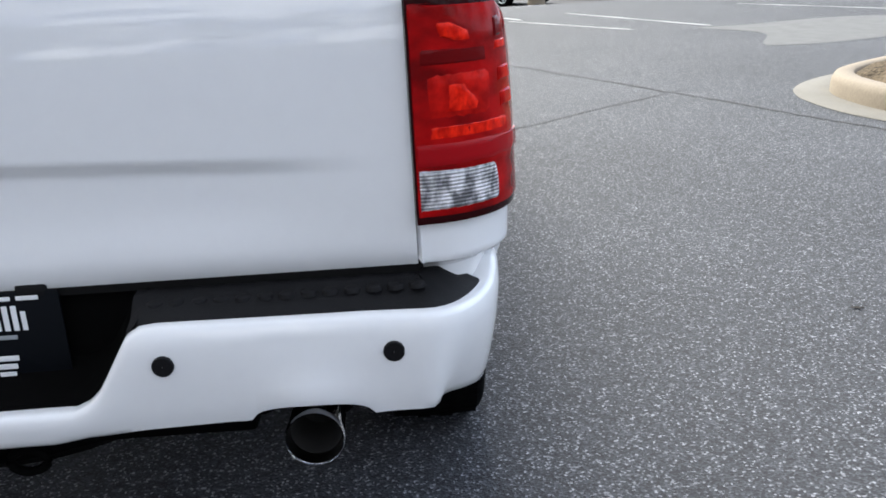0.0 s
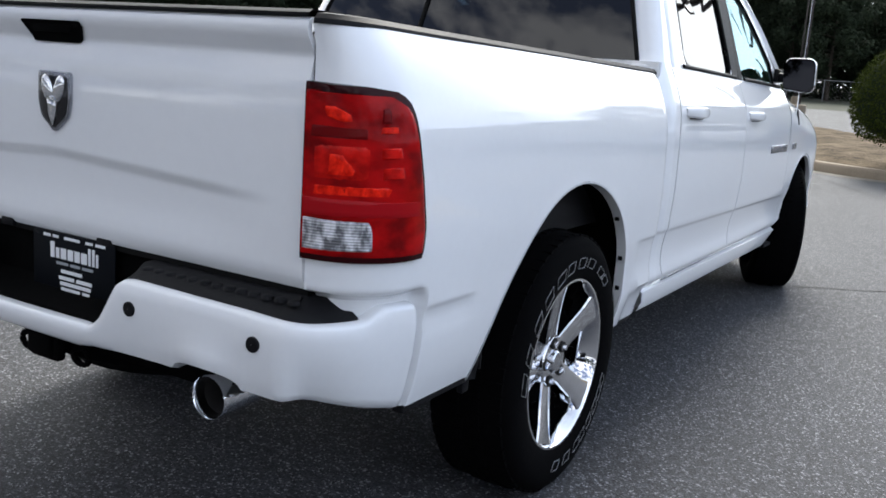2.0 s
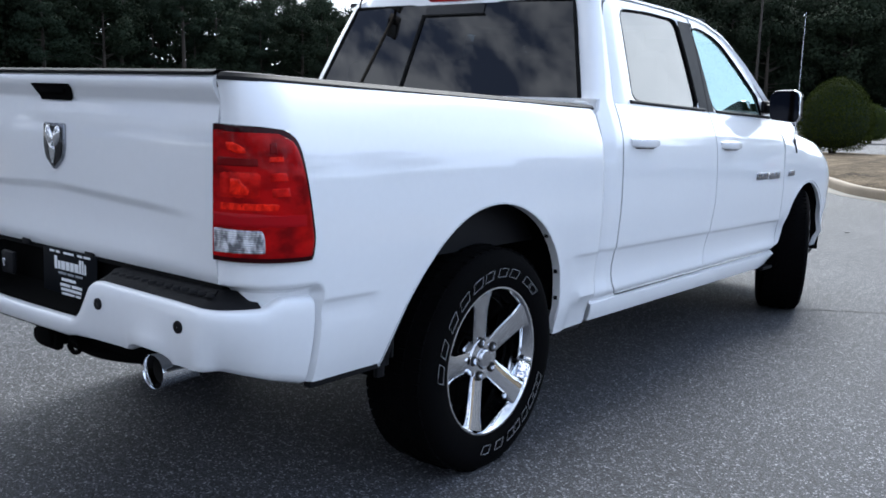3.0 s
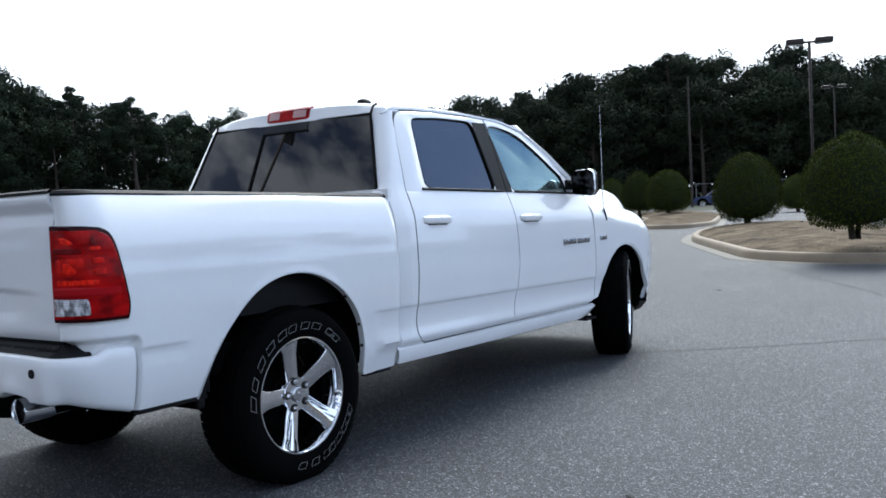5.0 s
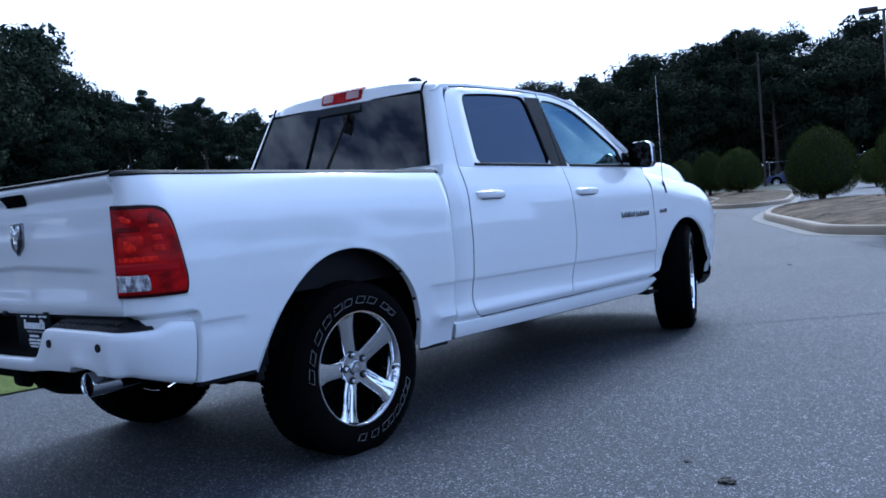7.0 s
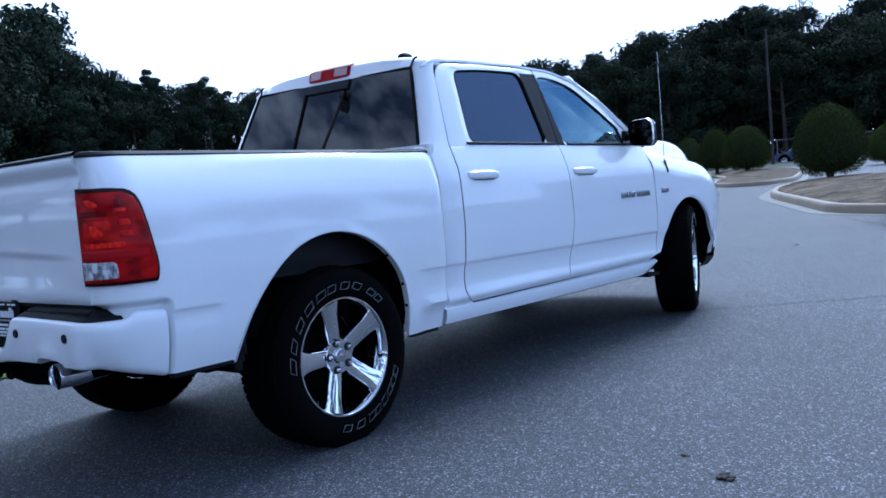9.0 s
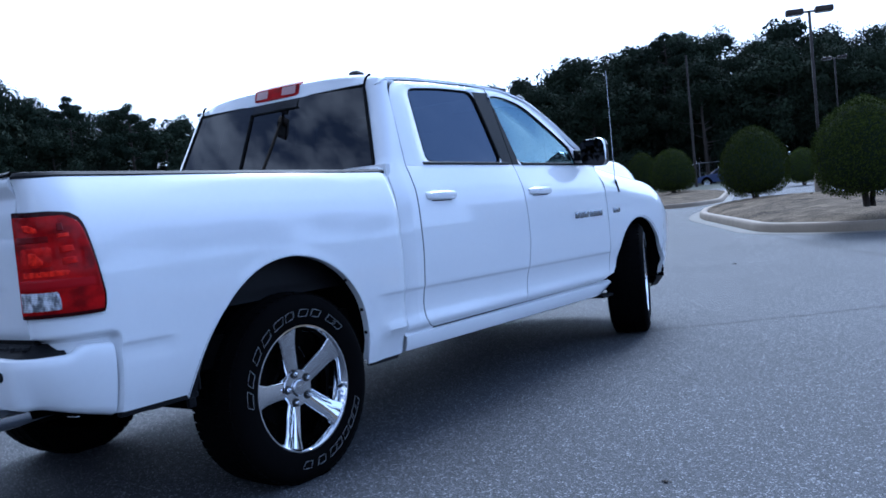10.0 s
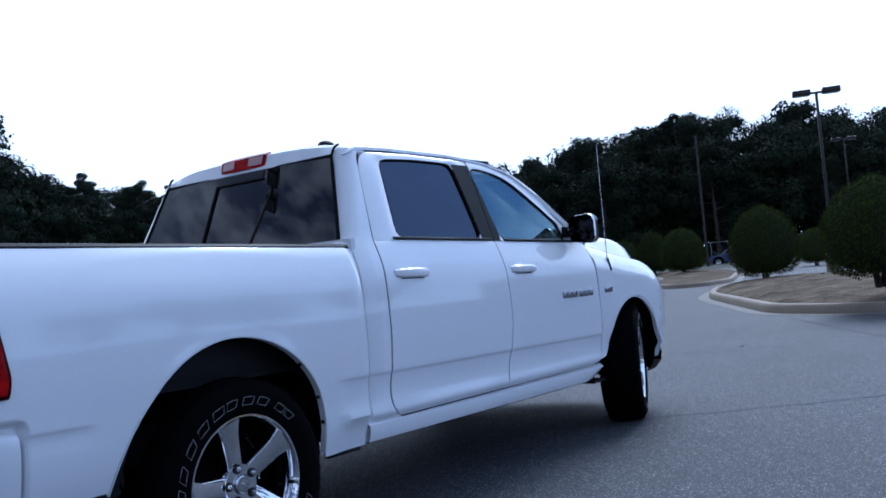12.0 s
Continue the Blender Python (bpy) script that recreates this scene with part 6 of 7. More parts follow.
# ---- woods ----
def tree_meshes(seed, h, kind, leaves=17500):
    """Trunk with limbs, and a crown of many small leaf clumps round the limb ends."""
    rnd = random.Random(seed)
    wood = bmesh.new()
    lean = Vector((rnd.uniform(-0.03, 0.03), rnd.uniform(-0.03, 0.03), 1))
    r0 = 0.016 * h + 0.05
    trunk = [lean * (h * f) + Vector((0.12 * math.sin(f * 5 + seed), 0.12 * math.cos(f * 4 + seed), 0)) * f for f in np.linspace(0, 0.93, 9)]
    add_tube(wood, trunk, [r0 * (1 - 0.9 * f) + 0.02 for f in np.linspace(0, 1, 9)], 8)
    tips = []
    start = 0.18 if kind == "oak" else (0.32 if kind == "pine" else 0.58)
    count = 26 if kind == "oak" else 24
    for k in range(count):
        f = start + (0.97 - start) * (k + rnd.random()) / count
        g = (f - start) / (1 - start)
        if kind == "oak":
            reach = h * 0.27 * (math.sin(math.pi * min(1, 0.18 + g * 0.82)) ** 0.7 + 0.10)
        elif kind == "pine":
            reach = h * 0.19 * (1.1 - g) ** 0.7 + 0.3
        else:
            reach = h * 0.15 * (0.4 + math.sin(math.pi * min(1, 0.1 + g * 0.9)))
        reach *= rnd.uniform(0.65, 1.15)
        a = rnd.uniform(0, math.tau)
        base = lean * (h * f * 0.97)
        rise = rnd.uniform(0.15, 0.6) if kind == "oak" else rnd.uniform(-0.05, 0.3)
        tip = base + Vector((math.cos(a) * reach, math.sin(a) * reach, reach * rise))
        mid = base.lerp(tip, 0.5) + Vector((0, 0, -0.05 * reach))
        add_tube(wood, [base, mid, tip], [0.035 + 0.05 * (1 - g), 0.03, 0.012], 5, cap=False)
        tips += [tip, base.lerp(tip, 0.62)]
    tips.append(lean * h * 0.98)
    verts, faces = [], []
    per = leaves // len(tips)
    big = 1.0 if leaves > 8000 else 2.2
    for t in tips:
        R = (0.098 if kind == "oak" else (0.080 if kind == "pine" else 0.052)) * h * rnd.uniform(0.7, 1.25)
        flat = 0.8 if kind == "oak" else 0.6
        for _ in range(per):
            d = Vector((rnd.gauss(0, 1), rnd.gauss(0, 1), rnd.gauss(0, 1))).normalized()
            lump = 1 + 0.30 * noise.noise(d * 2.7 + t)
            c = t + Vector((d.x, d.y, d.z * flat)) * R * lump * rnd.random() ** 0.30
            face = (d + Vector((rnd.gauss(0, 0.5), rnd.gauss(0, 0.5), rnd.gauss(0, 0.5) + 0.3))).normalized()
            u = face.cross(Vector((rnd.gauss(0, 1), rnd.gauss(0, 1), rnd.gauss(0, 1)))).normalized()
            w = u.cross(face)
            L = rnd.uniform(0.16, 0.36) * big
            W = L * (rnd.uniform(0.5, 0.9) if kind == "oak" else rnd.uniform(0.3, 0.55))
            i = len(verts)
            verts += [c - u * L * 0.5 - w * W * 0.3, c + w * W * 0.7, c + u * L * 0.5 - w * W * 0.2]
            faces.append((i, i + 1, i + 2))
    me = bpy.data.meshes.new("crown")
    me.from_pydata([tuple(v) for v in verts], [], faces)
    me.materials.append(M_LEAF if kind == "oak" else M_PINE)
    tw = bpy.data.meshes.new("trunk")
    wood.to_mesh(tw)
    wood.free()
    tw.materials.append(M_BARK)
    return tw, me


KINDS = [("oak", 13.5), ("oak", 12.0), ("oak", 14.5), ("pine", 15.0), ("pine", 16.5), ("bare", 17.0), ("oak", 11.0)]
TREES = [tree_meshes(40 + i, h, k) for i, (k, h) in enumerate(KINDS)]
UNSEEN_TREES = [tree_meshes(60 + i, h, k, 2600) for i, (k, h) in enumerate(KINDS)]
LABELS = {"oak": "dark green broadleaf tree at the edge of the woods", "pine": "dark green pine tree in the woods", "bare": "tall thin pine with a sparse crown"}


def tree(i, x, y, scale, rz, z=0.0, meshes=TREES):
    kind = KINDS[i][0]
    top = thing("tree", LABELS[kind], "tree", (x, y, z), rz, group="trees of the woods")
    top.scale = (scale, scale, scale)
    for nm, me in zip(("trunk", "crown"), meshes[i]):
        o = new(nm, me)
        o.parent = top
    return top


def skyline(az):
    """Elevation of the top of the woods against the sky by bearing, in degrees."""
    return lerp_table(az, [-90, -75, -66, -63, -61.5, -60.5, -57, -56, -55, -53, -51.5, -49, -46, -42, -32, -29, -26, -22, -17, -12, -9, -6, 10], [11, 11.8, 11.4, 10.6, 9.0, 7.5, 7.4, 6.9, 6.1, 6.0, 6.8, 6.6, 6.0, 5.9, 7.0, 7.5, 7.7, 8.5, 8.2, 7.6, 6.8, 6.4, 6.0])


VX, VY = 3.6, -2.4
rnd = random.Random(77)
az = -84.0
while az < 14:
    thin = -64 < az < -49
    for row, dist in enumerate((86, 94, 104)):
        a = radians(az + rnd.uniform(-0.7, 0.7) + row * 0.6)
        r = dist + rnd.uniform(-3.0, 3.0)
        if az < -66:
            r *= 0.8
        h = (r * math.tan(radians(skyline(az))) + 0.8) * (0.82, 0.95, 0.99)[row] * rnd.uniform(0.92, 1.03)
        i = rnd.choice([0, 0, 1, 2, 2, 3, 6, 6] if row else [0, 1, 2, 6, 6, 1])
        if thin:
            i = rnd.choice([3, 4, 6, 0, 1]) if row < 2 else rnd.choice([3, 4, 5, 4])
        tree(i, VX + r * math.sin(a), VY + r * math.cos(a), h / KINDS[i][1], rnd.uniform(0, 360), 0.2)
    az += 2.3
for az_t, d_t, el_t in ((-54.0, 84, 7.7), (-57.5, 88, 8.3), (-21.4, 92, 8.9)):
    a = radians(az_t)
    tree(5, VX + d_t * math.sin(a), VY + d_t * math.cos(a), (d_t * math.tan(radians(el_t)) + 0.9) / 17.6, 40 * az_t, 0.2)
# unseen trees all round, added only for reflections in glass and paint
az = 14.0
while az < 276:
    if not (14 < az < 36):
        a = radians(az + rnd.uniform(-1, 1))
        r = 70 + rnd.uniform(-5, 8)
        h = rnd.uniform(11, 16)
        i = rnd.choice([0, 1, 2, 3, 6])
        tree(i, VX + r * math.sin(a), VY + r * math.cos(a), h / KINDS[i][1], rnd.uniform(0, 360), 0.2, UNSEEN_TREES)
    az += 6.0


def undergrowth():
    """Dense dark thicket that closes the woods near the ground."""
    rnd = random.Random(5)
    verts, faces = [], []
    for k in range(72800):
        a = radians(rnd.uniform(-82, 14))
        r = 88 + rnd.random() * 24
        if a < radians(-66):
            r *= 0.8
        z = rnd.random() ** (0.8 if k % 3 else 1.8) * (8.6 + 3.0 * noise.noise(Vector((a * 9, r * 0.05, 0)))) * (0.35 + 0.65 * min(1.0, (r - 66) / 30))
        if radians(-64) < a < radians(-49):
            z *= 0.62
        c = Vector((VX + r * math.sin(a), VY + r * math.cos(a), z))
        u = Vector((rnd.gauss(0, 1), rnd.gauss(0, 1), rnd.gauss(0, 1))).normalized()
        w = u.orthogonal().normalized()
        L, W = rnd.uniform(0.4, 1.0), rnd.uniform(0.25, 0.6)
        i = len(verts)
        verts += [c - u * L * 0.5, c + w * W * 0.5, c + u * L * 0.5, c - w * W * 0.5]
        faces.append((i, i + 1, i + 2, i + 3))
    me = bpy.data.meshes.new("undergrowth")
    me.from_pydata([tuple(v) for v in verts], [], faces)
    me.materials.append(M_LEAF)
    return tagged(new("undergrowth", me), "dense dark thicket under the trees", "undergrowth", kind="stuff")


undergrowth()
verge = sheet([[(VX + r * math.sin(a), VY + r * math.cos(a), z) for a in np.linspace(radians(-86), radians(290), 150)] for r, z in ((64, 0.002), (66, 0.12), (80, 0.3), (140, 1.0), (260, 2.0))], (0, 0, 1))
tagged(link_mesh("grass_verge", verge, M_GRASS), "rough dark grass verge before the woods", "grass", kind="structure")


# ---- fence ----
def fence(a, b, n):
    top = thing("chain_link_fence", "grey galvanised chain-link fence before the woods", "fence")
    a, b = Vector(a), Vector(b)
    for k in range(n + 1):
        p = a.lerp(b, k / n)
        part("post", lathe([(0.001, 1.95), (0.035, 1.94), (0.035, -0.1)], 8, "Z", tuple(p)), M_ZINC, top)
    part("top_rail", tube([a + Vector((0, 0, 1.9)), b + Vector((0, 0, 1.9))], 0.025, 6), M_ZINC, top)
    wires = bmesh.new()
    L = (b - a).length
    d = (b - a).normalized()
    step = 0.35
    for k in range(int(L / step)):
        p = a + d * (k * step)
        for sgn in (1, -1):
            q0, q1 = p + Vector((0, 0, 0.1)), p + d * sgn * 1.8 + Vector((0, 0, 1.9))
            add_tube(wires, [q0, q1], 0.0035, 3, cap=False)
    part("wire_mesh", wires, M_ZINC, top)


fence((-46, 72, 0.1), (14, 79, 0.1), 22)


# ---- parked vehicles ----
def parked_car(name, label, x, y, rz, paint, L=4.8, W=1.86, H=1.68, kind="suv", z=None):
    """A parked vehicle: shaped body, glass house, lamps, wheels. It points along +y before turning."""
    top = thing(name, label, "car" if kind != "pickup" else "pickup truck", (x, y, ground_z(x, y) if z is None else z), rz)
    if kind == "suv":
        line = [(-0.5, 0.34), (-0.495, 0.62), (-0.47, 0.92), (-0.455, 1.0), (-0.40, 1.62), (-0.36, 1.665), (-0.1, 1.68), (0.06, 1.62), (0.17, 1.30), (0.22, 1.08), (0.40, 0.98), (0.475, 0.80), (0.5, 0.55), (0.495, 0.32)]
        belt = 1.02
    elif kind == "pickup":
        line = [(-0.5, 0.5), (-0.5, 1.05), (-0.495, 1.12), (-0.14, 1.15), (-0.125, 1.20), (-0.10, 1.78), (-0.06, 1.84), (0.08, 1.84), (0.13, 1.78), (0.23, 1.22), (0.28, 1.15), (0.46, 1.05), (0.495, 0.95), (0.5, 0.5)]
        belt = 1.18
    else:
        line = [(-0.5, 0.34), (-0.495, 0.80), (-0.47, 0.92), (-0.36, 0.96), (-0.22, 1.36), (-0.12, 1.42), (0.04, 1.42), (0.12, 1.32), (0.24, 0.94), (0.42, 0.84), (0.485, 0.66), (0.5, 0.36)]
        belt = 0.93
    k = H / max(z_ for _, z_ in line)
    outline = resample([(u * L, v * k, 0) for u, v in line], 60, closed=False)
    rows = []
    for f in (-1, -0.96, -0.86, -0.5, 0, 0.5, 0.86, 0.96, 1):
        row = []
        for p in outline:
            lean = 0.20 * max(0.0, p.y - belt * k) / 0.7
            half = W / 2 - lean
            taper = 1 - 0.10 * (abs(p.x) / (L / 2)) ** 4
            yy = p.x * (1 - 0.02 * f * f) - (0.05 * f * f * (1 if p.x > 0 else -1)) * (abs(p.x) / (L / 2)) ** 2
            zz = p.y - (0.03 if abs(f) == 1 and p.y > belt * k else 0)
            row.append((half * f * taper, yy, zz))
        rows.append(row)
    bm = bmesh.new()
    vs = grid(bm, rows)
    for side in (vs[0], vs[-1]):
        bm.faces.new(side)
    bmesh.ops.recalc_face_normals(bm, faces=bm.faces)
    part("body", bm, paint, top, sharp=40)
    wr = 0.36 if kind != "pickup" else 0.40
    wb = 0.285
    for s in (-1, 1):
        # side glass
        up = [p for p in outline if p.y > belt * k + 0.06]
        lo, hi = up[0], up[-1]
        roofz = H - 0.12
        ys0 = [p.x for p in outline if p.y > roofz]
        a0, a1 = lo.x + 0.12, hi.x - 0.10
        b0, b1 = min(ys0) + 0.10, max(ys0) - 0.02
        mids = 3 if kind != "pickup" else 2
        for m in range(mids):
            f0, f1 = m / mids + 0.015, (m + 1) / mids - 0.015
            q = [(a0 + (a1 - a0) * f0, belt * k + 0.05), (a0 + (a1 - a0) * f1, belt * k + 0.05), (b0 + (b1 - b0) * f1, roofz), (b0 + (b1 - b0) * f0, roofz)]
            g = sheet([[(s * (W / 2 - 0.20 * max(0, zz - belt * k) / 0.7 + 0.006), yy, zz) for yy, zz in (q[0], q[1])], [(s * (W / 2 - 0.20 * max(0, zz - belt * k) / 0.7 + 0.006), yy, zz) for yy, zz in (q[3], q[2])]], (s, 0, 0))
            part("side_window", g, M_CAR_GLASS, top, "dark side window")
        if kind != "pickup":
            part("tail_lamp", box((s * (W / 2 - 0.14), -L / 2 * 0.975, belt * k - 0.06), (0.34, 0.16, 0.15), 0.04), M_RED_BRIGHT, top, "red tail lamp")
        for yy in (-wb * L, wb * L):
            arch = lathe([(wr + 0.075, s * (W / 2 + 0.006)), (wr + 0.06, s * (W / 2 + 0.007)), (0.001, s * (W / 2 + 0.004))], 28, "X", (0, yy, wr))
            bmesh.ops.delete(arch, geom=[v for v in arch.verts if v.co.z < wr * 0.55 and (v.co - Vector((v.co.x, yy, wr))).length > 0.1], context="VERTS")
            part("wheel_arch", arch, M_DARK, top)
            wheel_ob = part("wheel", lathe([(0.22, s * (W / 2 + 0.02)), (0.26, s * (W / 2 + 0.035)), (wr - 0.03, s * (W / 2 + 0.03)), (wr, s * (W / 2 - 0.02)), (wr, s * (W / 2 - 0.2)), (0.2, s * (W / 2 - 0.22))], 28, "X", (0, yy, wr)), M_RUBBER, top)
            part("rim", lathe([(0.001, s * (W / 2 + 0.030)), (0.06, s * (W / 2 + 0.028)), (0.07, s * (W / 2 + 0.012)), (0.20, s * (W / 2 + 0.018)), (0.245, s * (W / 2 + 0.026)), (0.25, s * (W / 2 + 0.02))], 28, "X", (0, yy, wr)), M_CHROME_DULL, wheel_ob)
    if kind != "pickup":
        rg = [p for p in outline if p.x < -0.36 * L and p.y > belt * k + 0.06 and p.y < H - 0.08]
        if len(rg) > 1:
            part("rear_window", sheet([[(f * (W / 2 - 0.30), p.x - 0.012, p.y) for f in (-1, 0, 1)] for p in rg], (0, -1, 0)), M_CAR_GLASS, top, "dark rear window")
        part("rear_bumper", box((0, -L / 2 + 0.02, 0.42), (W * 0.92, 0.14, 0.26), 0.05), M_DARK if kind == "suv" else paint, top)
        part("number_plate", box((0, -L / 2 - 0.01, 0.78), (0.32, 0.02, 0.16), 0.004), M_GREY_INK, top)
        part("roof_rail", tube([(W / 2 - 0.30, -0.30 * L, H + 0.01), (W / 2 - 0.30, 0.0, H + 0.03)], 0.018, 6), M_DARK, top)
        part("roof_rail", tube([(-W / 2 + 0.30, -0.30 * L, H + 0.01), (-W / 2 + 0.30, 0.0, H + 0.03)], 0.018, 6), M_DARK, top)
    return top


SUV_Y = [-2.43, -2.40, -2.34, -2.24, -2.06, -1.95, -1.80, -1.0, 0.0, 0.40, 0.80, 1.15, 1.28, 1.60, 2.10, 2.33, 2.43]
SUV_TOP = [0.98, 1.04, 1.12, 1.30, 1.58, 1.635, 1.655, 1.69, 1.68, 1.62, 1.39, 1.13, 1.055, 1.02, 0.94, 0.82, 0.64]
SUV_BELT_Y = [-2.43, -2.2, -1.2, 0.0, 1.0, 1.6, 2.1, 2.33, 2.43]
SUV_BELT = [0.97, 1.03, 1.02, 0.985, 0.965, 0.93, 0.85, 0.74, 0.58]
SUV_HALF_Y = [-2.43, -2.36, -2.2, -1.8, -1.2, 0.0, 1.0, 1.7, 2.1, 2.32, 2.43]
SUV_HALF = [0.72, 0.80, 0.885, 0.925, 0.935, 0.94, 0.935, 0.925, 0.885, 0.77, 0.60]


def suv_x(y, z):
    """Half width of the body at a place along it and a height."""
    half, belt = lerp_table(y, SUV_HALF_Y, SUV_HALF), lerp_table(y, SUV_BELT_Y, SUV_BELT)
    if z <= belt:
        return half * lerp_table(z, [0.26, 0.34, 0.55, 0.72, belt - 0.06, belt], [0.86, 0.955, 0.99, 1.0, 0.985, 0.968])
    return half * 0.968 - 0.31 * (z - belt) - 0.06 * (z - belt) ** 2


def parked_suv(label, x, y, rz, paint):
    """Two-box family car with a sloped tail, cladding, glass, lamps and spoked wheels; it points along +y."""
    top = thing("parked_suv", label, "car", (x, y, ground_z(x, y)), rz, group="cars parked in the bays")
    rows = []
    for yy in sorted(set(list(np.linspace(-2.43, -1.8, 16)) + list(np.linspace(-1.8, 1.3, 26)) + list(np.linspace(1.3, 2.43, 18)))):
        roof, belt = lerp_table(yy, SUV_Y, SUV_TOP), lerp_table(yy, SUV_BELT_Y, SUV_BELT)
        roof = max(roof, belt + 0.02)
        lift = 0.30 + 0.14 * max(0.0, abs(yy) - 2.1) / 0.33
        half = [(suv_x(yy, z), z) for z in np.linspace(lift, belt, 8)]
        half += [(suv_x(yy, belt + (roof - 0.03 - belt) * k / 5), belt + (roof - 0.03 - belt) * k / 5) for k in range(1, 6)]
        xt = half[-1][0]
        half += [(xt * 0.95, roof - 0.012), (xt * 0.6, roof), (0.0, roof + 0.004)]
        rows.append([(a, yy, z) for a, z in half] + [(-a, yy, z) for a, z in reversed(half[:-1])])
    bm = bmesh.new()
    vs = grid(bm, rows, (0, 0, 1))
    bm.faces.new(vs[0])
    bm.faces.new(vs[-1])
    bmesh.ops.recalc_face_normals(bm, faces=bm.faces)
    part("body", bm, paint, top, sharp=40)
    for s in (-1, 1):
        for y0, y1 in ((-1.92, -1.05), (-0.98, -0.06), (0.0, 1.02)):
            rws = []
            for yy in np.linspace(y0, y1, 10):
                lo = lerp_table(yy, SUV_BELT_Y, SUV_BELT) + 0.05
                hi = min(lerp_table(yy, SUV_Y, SUV_TOP) - 0.10, 1.565)
                if y0 < -1.5:
                    hi = min(hi, lo + 0.10 + 0.55 * (yy - y0) / 0.35)
                rws.append([(s * (suv_x(yy, z) + 0.005), yy, z) for z in np.linspace(lo, max(hi, lo + 0.01), 5)])
            part("side_window", sheet(rws, (s, 0, 0)), M_CAR_GLASS, top, "dark side window")
        for yd in (-0.99, 0.0, 1.06):
            part("door_line", sheet([[(s * (suv_x(yd, z) + 0.003), yd + d, z) for d in (-0.006, 0.006)] for z in np.linspace(0.42, 1.0, 8)], (s, 0, 0)), M_SEAM, top)
        for yd in (-0.82, 0.16):
            part("door_handle", box((s * (suv_x(yd, 0.88) + 0.015), yd, 0.88), (0.03, 0.17, 0.03), 0.008), M_CHROME_DULL if paint is M_NAVY else paint, top)
        part("sill_cladding", sheet([[(s * (suv_x(yy, z) + 0.008), yy, z) for z in (0.285, 0.33, 0.40)] for yy in np.linspace(-0.98, 0.98, 8)], (s, 0, 0)), M_DARK, top, "black sill cladding")
        lamp_rows = []
        for yy in np.linspace(-2.40, -2.05, 7):
            f = (yy + 2.40) / 0.35
            lamp_rows.append([(s * (suv_x(yy, z) + 0.012), yy - 0.006, z) for z in (0.86 + 0.05 * f, 0.93 + 0.02 * f, 0.985)])
        part("tail_lamp", sheet(lamp_rows, (s, -0.3, 0)), M_RED_BRIGHT, top, "red tail lamp")
        part("headlamp", sheet([[(s * (suv_x(yy, z) + 0.010), yy + 0.004, z) for z in (0.64, 0.70, 0.76)] for yy in np.linspace(2.02, 2.34, 6)], (s, 0.3, 0)), M_CLEAR_LENS, top, "clear headlamp")
        part("door_mirror", box((s * 1.0, 0.93, 1.03), (0.19, 0.10, 0.13), 0.04), paint, top)
        part("roof_rail", tube([(s * 0.60, -1.75, 1.66), (s * 0.61, -1.6, 1.715), (s * 0.62, 0.0, 1.725), (s * 0.62, 0.2, 1.665)], 0.018, 6), M_DARK, top)
        for yy in (-1.375, 1.375):
            xo = suv_x(yy, 0.55)
            arch = lathe([(0.415, s * (xo + 0.006)), (0.40, s * (xo + 0.009)), (0.001, s * (xo + 0.004))], 30, "X", (0, yy, 0.345))
            bmesh.ops.delete(arch, geom=[v for v in arch.verts if v.co.z < 0.25], context="VERTS")
            part("wheel_arch", arch, M_DARK, top)
            w = part("wheel", lathe([(0.235, s * (xo + 0.012)), (0.26, s * (xo + 0.022)), (0.325, s * (xo + 0.018)), (0.345, s * (xo - 0.02)), (0.345, s * (xo - 0.20)), (0.2, s * (xo - 0.22))], 30, "X", (0, yy, 0.345)), M_RUBBER, top)
            part("rim", lathe([(0.205, s * (xo + 0.008)), (0.232, s * (xo + 0.020)), (0.240, s * (xo + 0.014))], 30, "X", (0, yy, 0.345)), M_SILVER, w)
            for k in range(5):
                m = Matrix.Translation((s * (xo + 0.012), yy, 0.345)) @ Matrix.Rotation(math.tau * k / 5 + 0.3, 4, "X") @ Matrix.Translation((0, 0, 0.115))
                sp = box((0, 0, 0), (0.016, 0.062, 0.215), 0.006, 1)
                bmesh.ops.transform(sp, matrix=m, verts=sp.verts)
                part("spoke", sp, M_SILVER, w)
    part("rear_window", sheet([[(f * (suv_x(yy, lerp_table(yy, SUV_Y, SUV_TOP) - 0.04) - 0.09), yy - 0.010, lerp_table(yy, SUV_Y, SUV_TOP) + 0.006 - 0.02 * f * f) for f in np.linspace(-1, 1, 7)] for yy in np.linspace(-2.335, -2.07, 6)], (0, -1, 0.4)), M_CAR_GLASS, top, "dark rear window")
    part("tail_spoiler", box((0, -2.03, 1.645), (1.16, 0.22, 0.035), 0.012), paint, top)
    part("windscreen", sheet([[(f * (suv_x(yy, lerp_table(yy, SUV_Y, SUV_TOP) - 0.04) - 0.06), yy + 0.008, lerp_table(yy, SUV_Y, SUV_TOP) + 0.008 - 0.03 * f * f) for f in np.linspace(-1, 1, 7)] for yy in np.linspace(0.46, 1.14, 6)], (0, 1, 0.6)), M_CAR_GLASS, top, "dark windscreen")
    part("rear_bumper", box((0, -2.36, 0.43), (1.62, 0.20, 0.24), 0.06), M_DARK, top, "black rear bumper cladding")
    part("number_plate", box((0, -2.445, 0.80), (0.31, 0.02, 0.15), 0.004), M_GREY_INK, top)
    part("underbody", box((0, 0, 0.31), (1.5, 4.3, 0.18), 0.03), M_DARK, top)
    return top


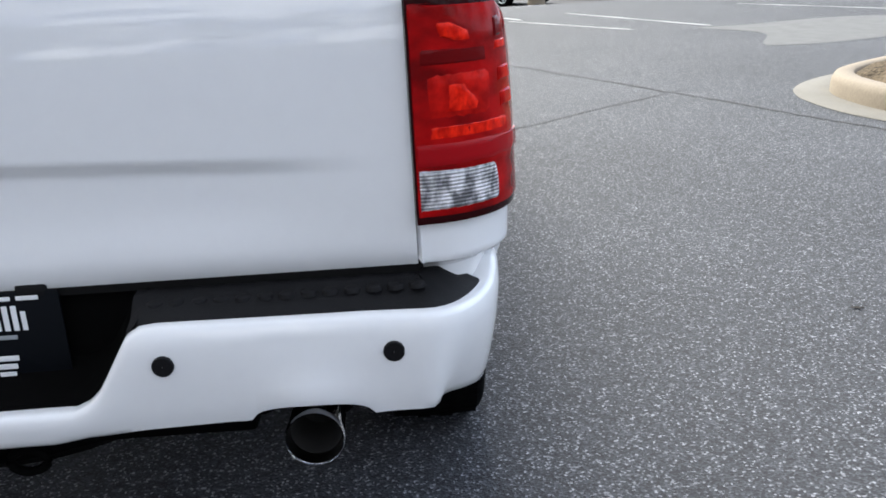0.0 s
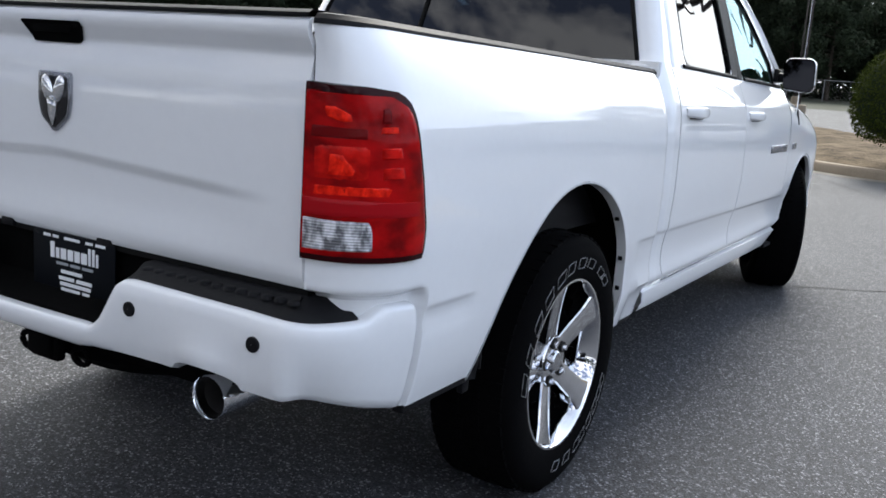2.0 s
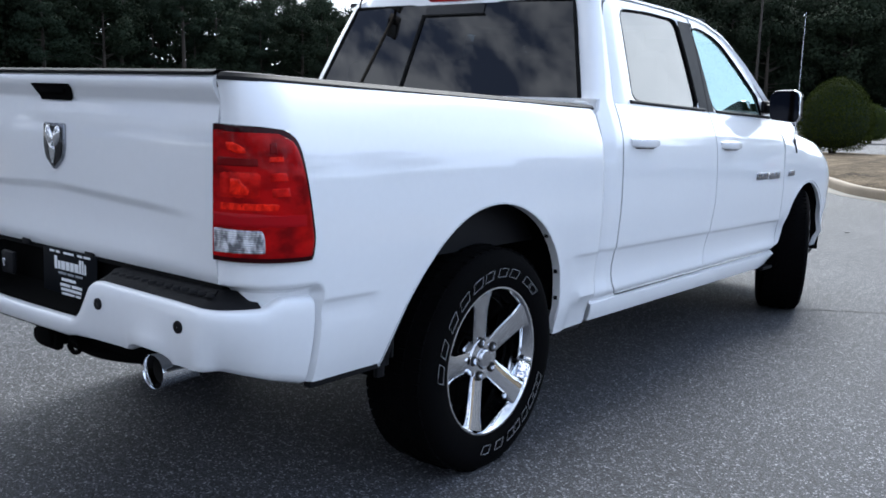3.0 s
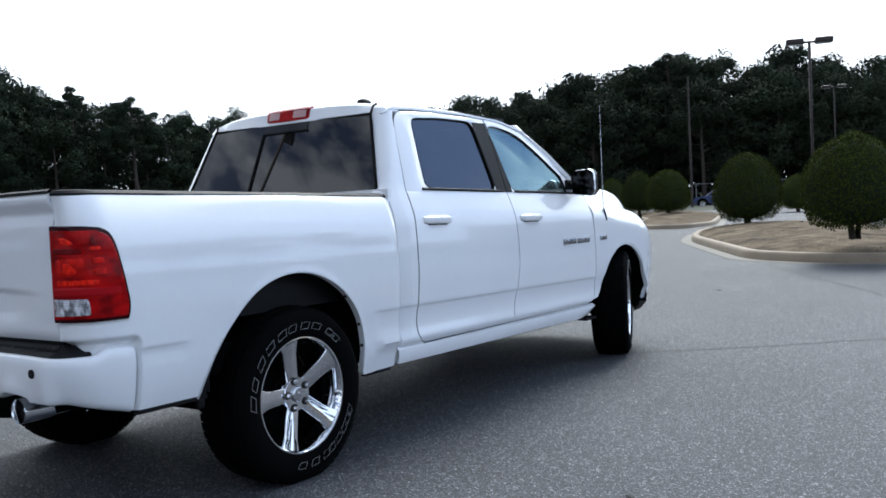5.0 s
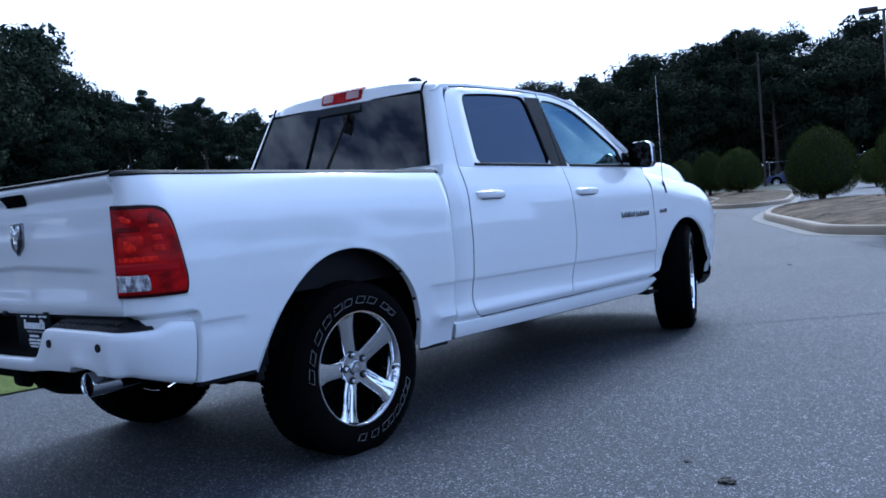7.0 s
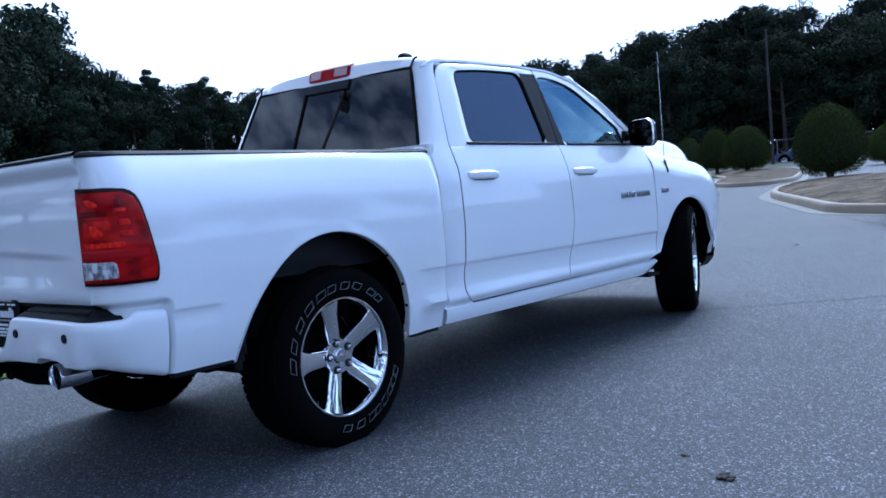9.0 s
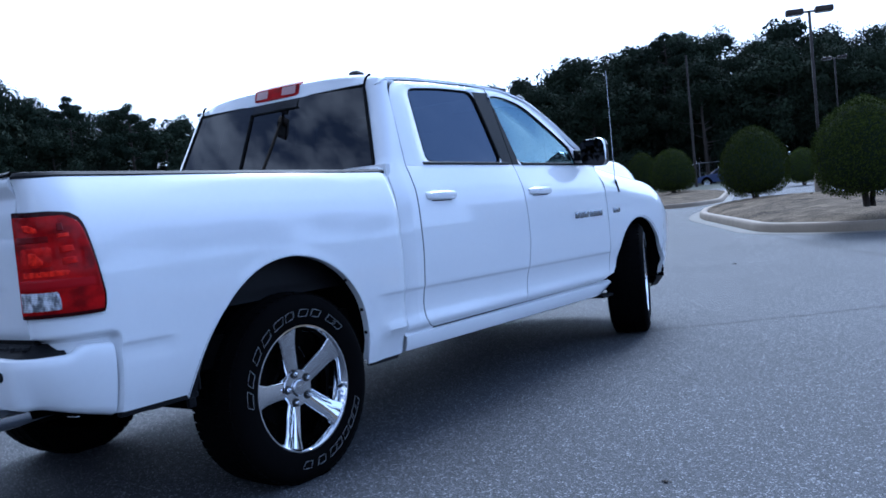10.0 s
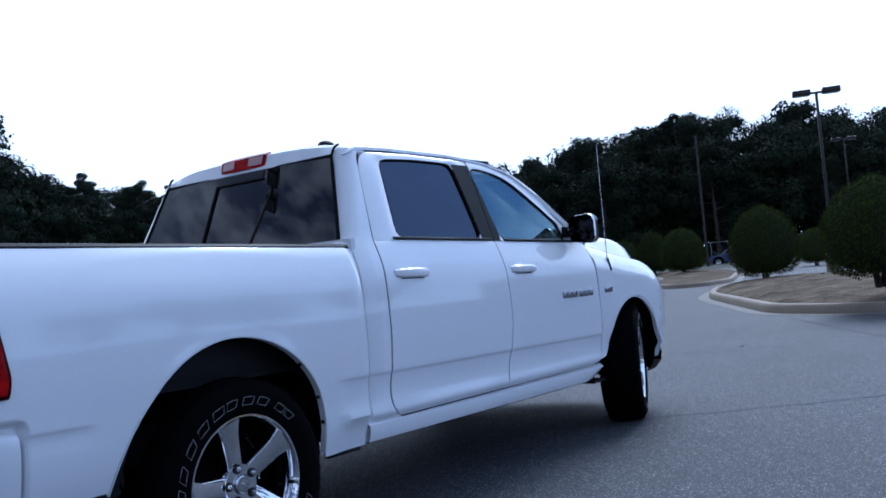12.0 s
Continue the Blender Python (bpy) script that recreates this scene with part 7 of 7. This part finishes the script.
HEAD = 36
parked_suv("dark navy sport utility vehicle parked in a bay", 4.07, 28.6, HEAD, M_NAVY)
parked_suv("white sport utility vehicle parked in a bay", 8.16, 28.96, HEAD, M_PAINT)
parked_suv("silver-grey sport utility vehicle parked in a bay", 12.1, 29.4, HEAD, M_SILVER)
parked_suv("dark sport utility vehicle parked in a bay", 16.1, 29.9, HEAD, M_NAVY)
parked_car("parked_pickup", "black pickup truck parked across the lot", -0.2, 38.2, 62, M_NAVY, 5.6, 1.95, 1.88, "pickup")
parked_car("parked_sedan", "blue saloon car parked by the fence", -19.9, 68.3, 100, M_BLUE, 4.6, 1.78, 1.44, "sedan")
parked_car("parked_sedan", "dark saloon car parked by the fence", -31.0, 68.0, 100, M_NAVY, 4.6, 1.78, 1.44, "sedan")


# ---- building beyond the parked row ----
bld = thing("commercial_building", "long cream-painted block building with dark doors", "building", (0.8, 52, 0), 0)
wallb = bmesh.new()
add_box(wallb, (17, 12, 2.35), (34, 24, 5.3))
part("wall", wallb, M_WALL, bld)
part("parapet", box((17, 12, 5.08), (34.4, 24.4, 0.3), 0.05), M_CONCRETE, bld)
for z in (2.6, 4.1):
    part("wall_groove", box((17, -0.002, z), (34, 0.02, 0.05), 0.004), M_CONCRETE, bld)
for x in (16.5, 28.0):
    d = part("door", box((x, -0.03, 0.95), (1.0, 0.08, 2.2), 0.02), M_BLACK, bld, "dark service door")
    part("door_frame", box((x, -0.015, 0.98), (1.16, 0.05, 2.34), 0.01), M_CONCRETE, d)
for x in (14.7, 21.0):
    part("vent_panel", box((x, -0.02, 1.75), (1.1, 0.06, 0.4), 0.02), M_BLACK, bld)


# ---- small things on the asphalt ----
def debris(x, y, size, seed):
    rnd = random.Random(seed)
    bm = bmesh.new()
    for k in range(9):
        a = rnd.uniform(0, math.tau)
        c = Vector((rnd.gauss(0, size * 0.4), rnd.gauss(0, size * 0.25), rnd.uniform(0.004, size * 0.25)))
        r = bmesh.ops.create_icosphere(bm, subdivisions=1, radius=1)
        bmesh.ops.transform(bm, matrix=Matrix.Translation(c) @ Matrix.Rotation(a, 4, "Z") @ Matrix.Diagonal((size * rnd.uniform(0.2, 0.5), size * rnd.uniform(0.1, 0.25), size * 0.12, 1)), verts=r["verts"])
    ob = link_mesh("leaf_litter", bm, M_DEBRIS)
    ob.location = (x, y, ground_z(x, y))
    return tagged(ob, "small clump of dark dead leaves on the asphalt", "leaf litter")


debris(2.55, 0.31, 0.05, 1)
debris(2.31, 0.48, 0.02, 2)
debris(0.1, 8.13, 0.03, 4)
debris(4.35, 22.0, 0.2, 3)
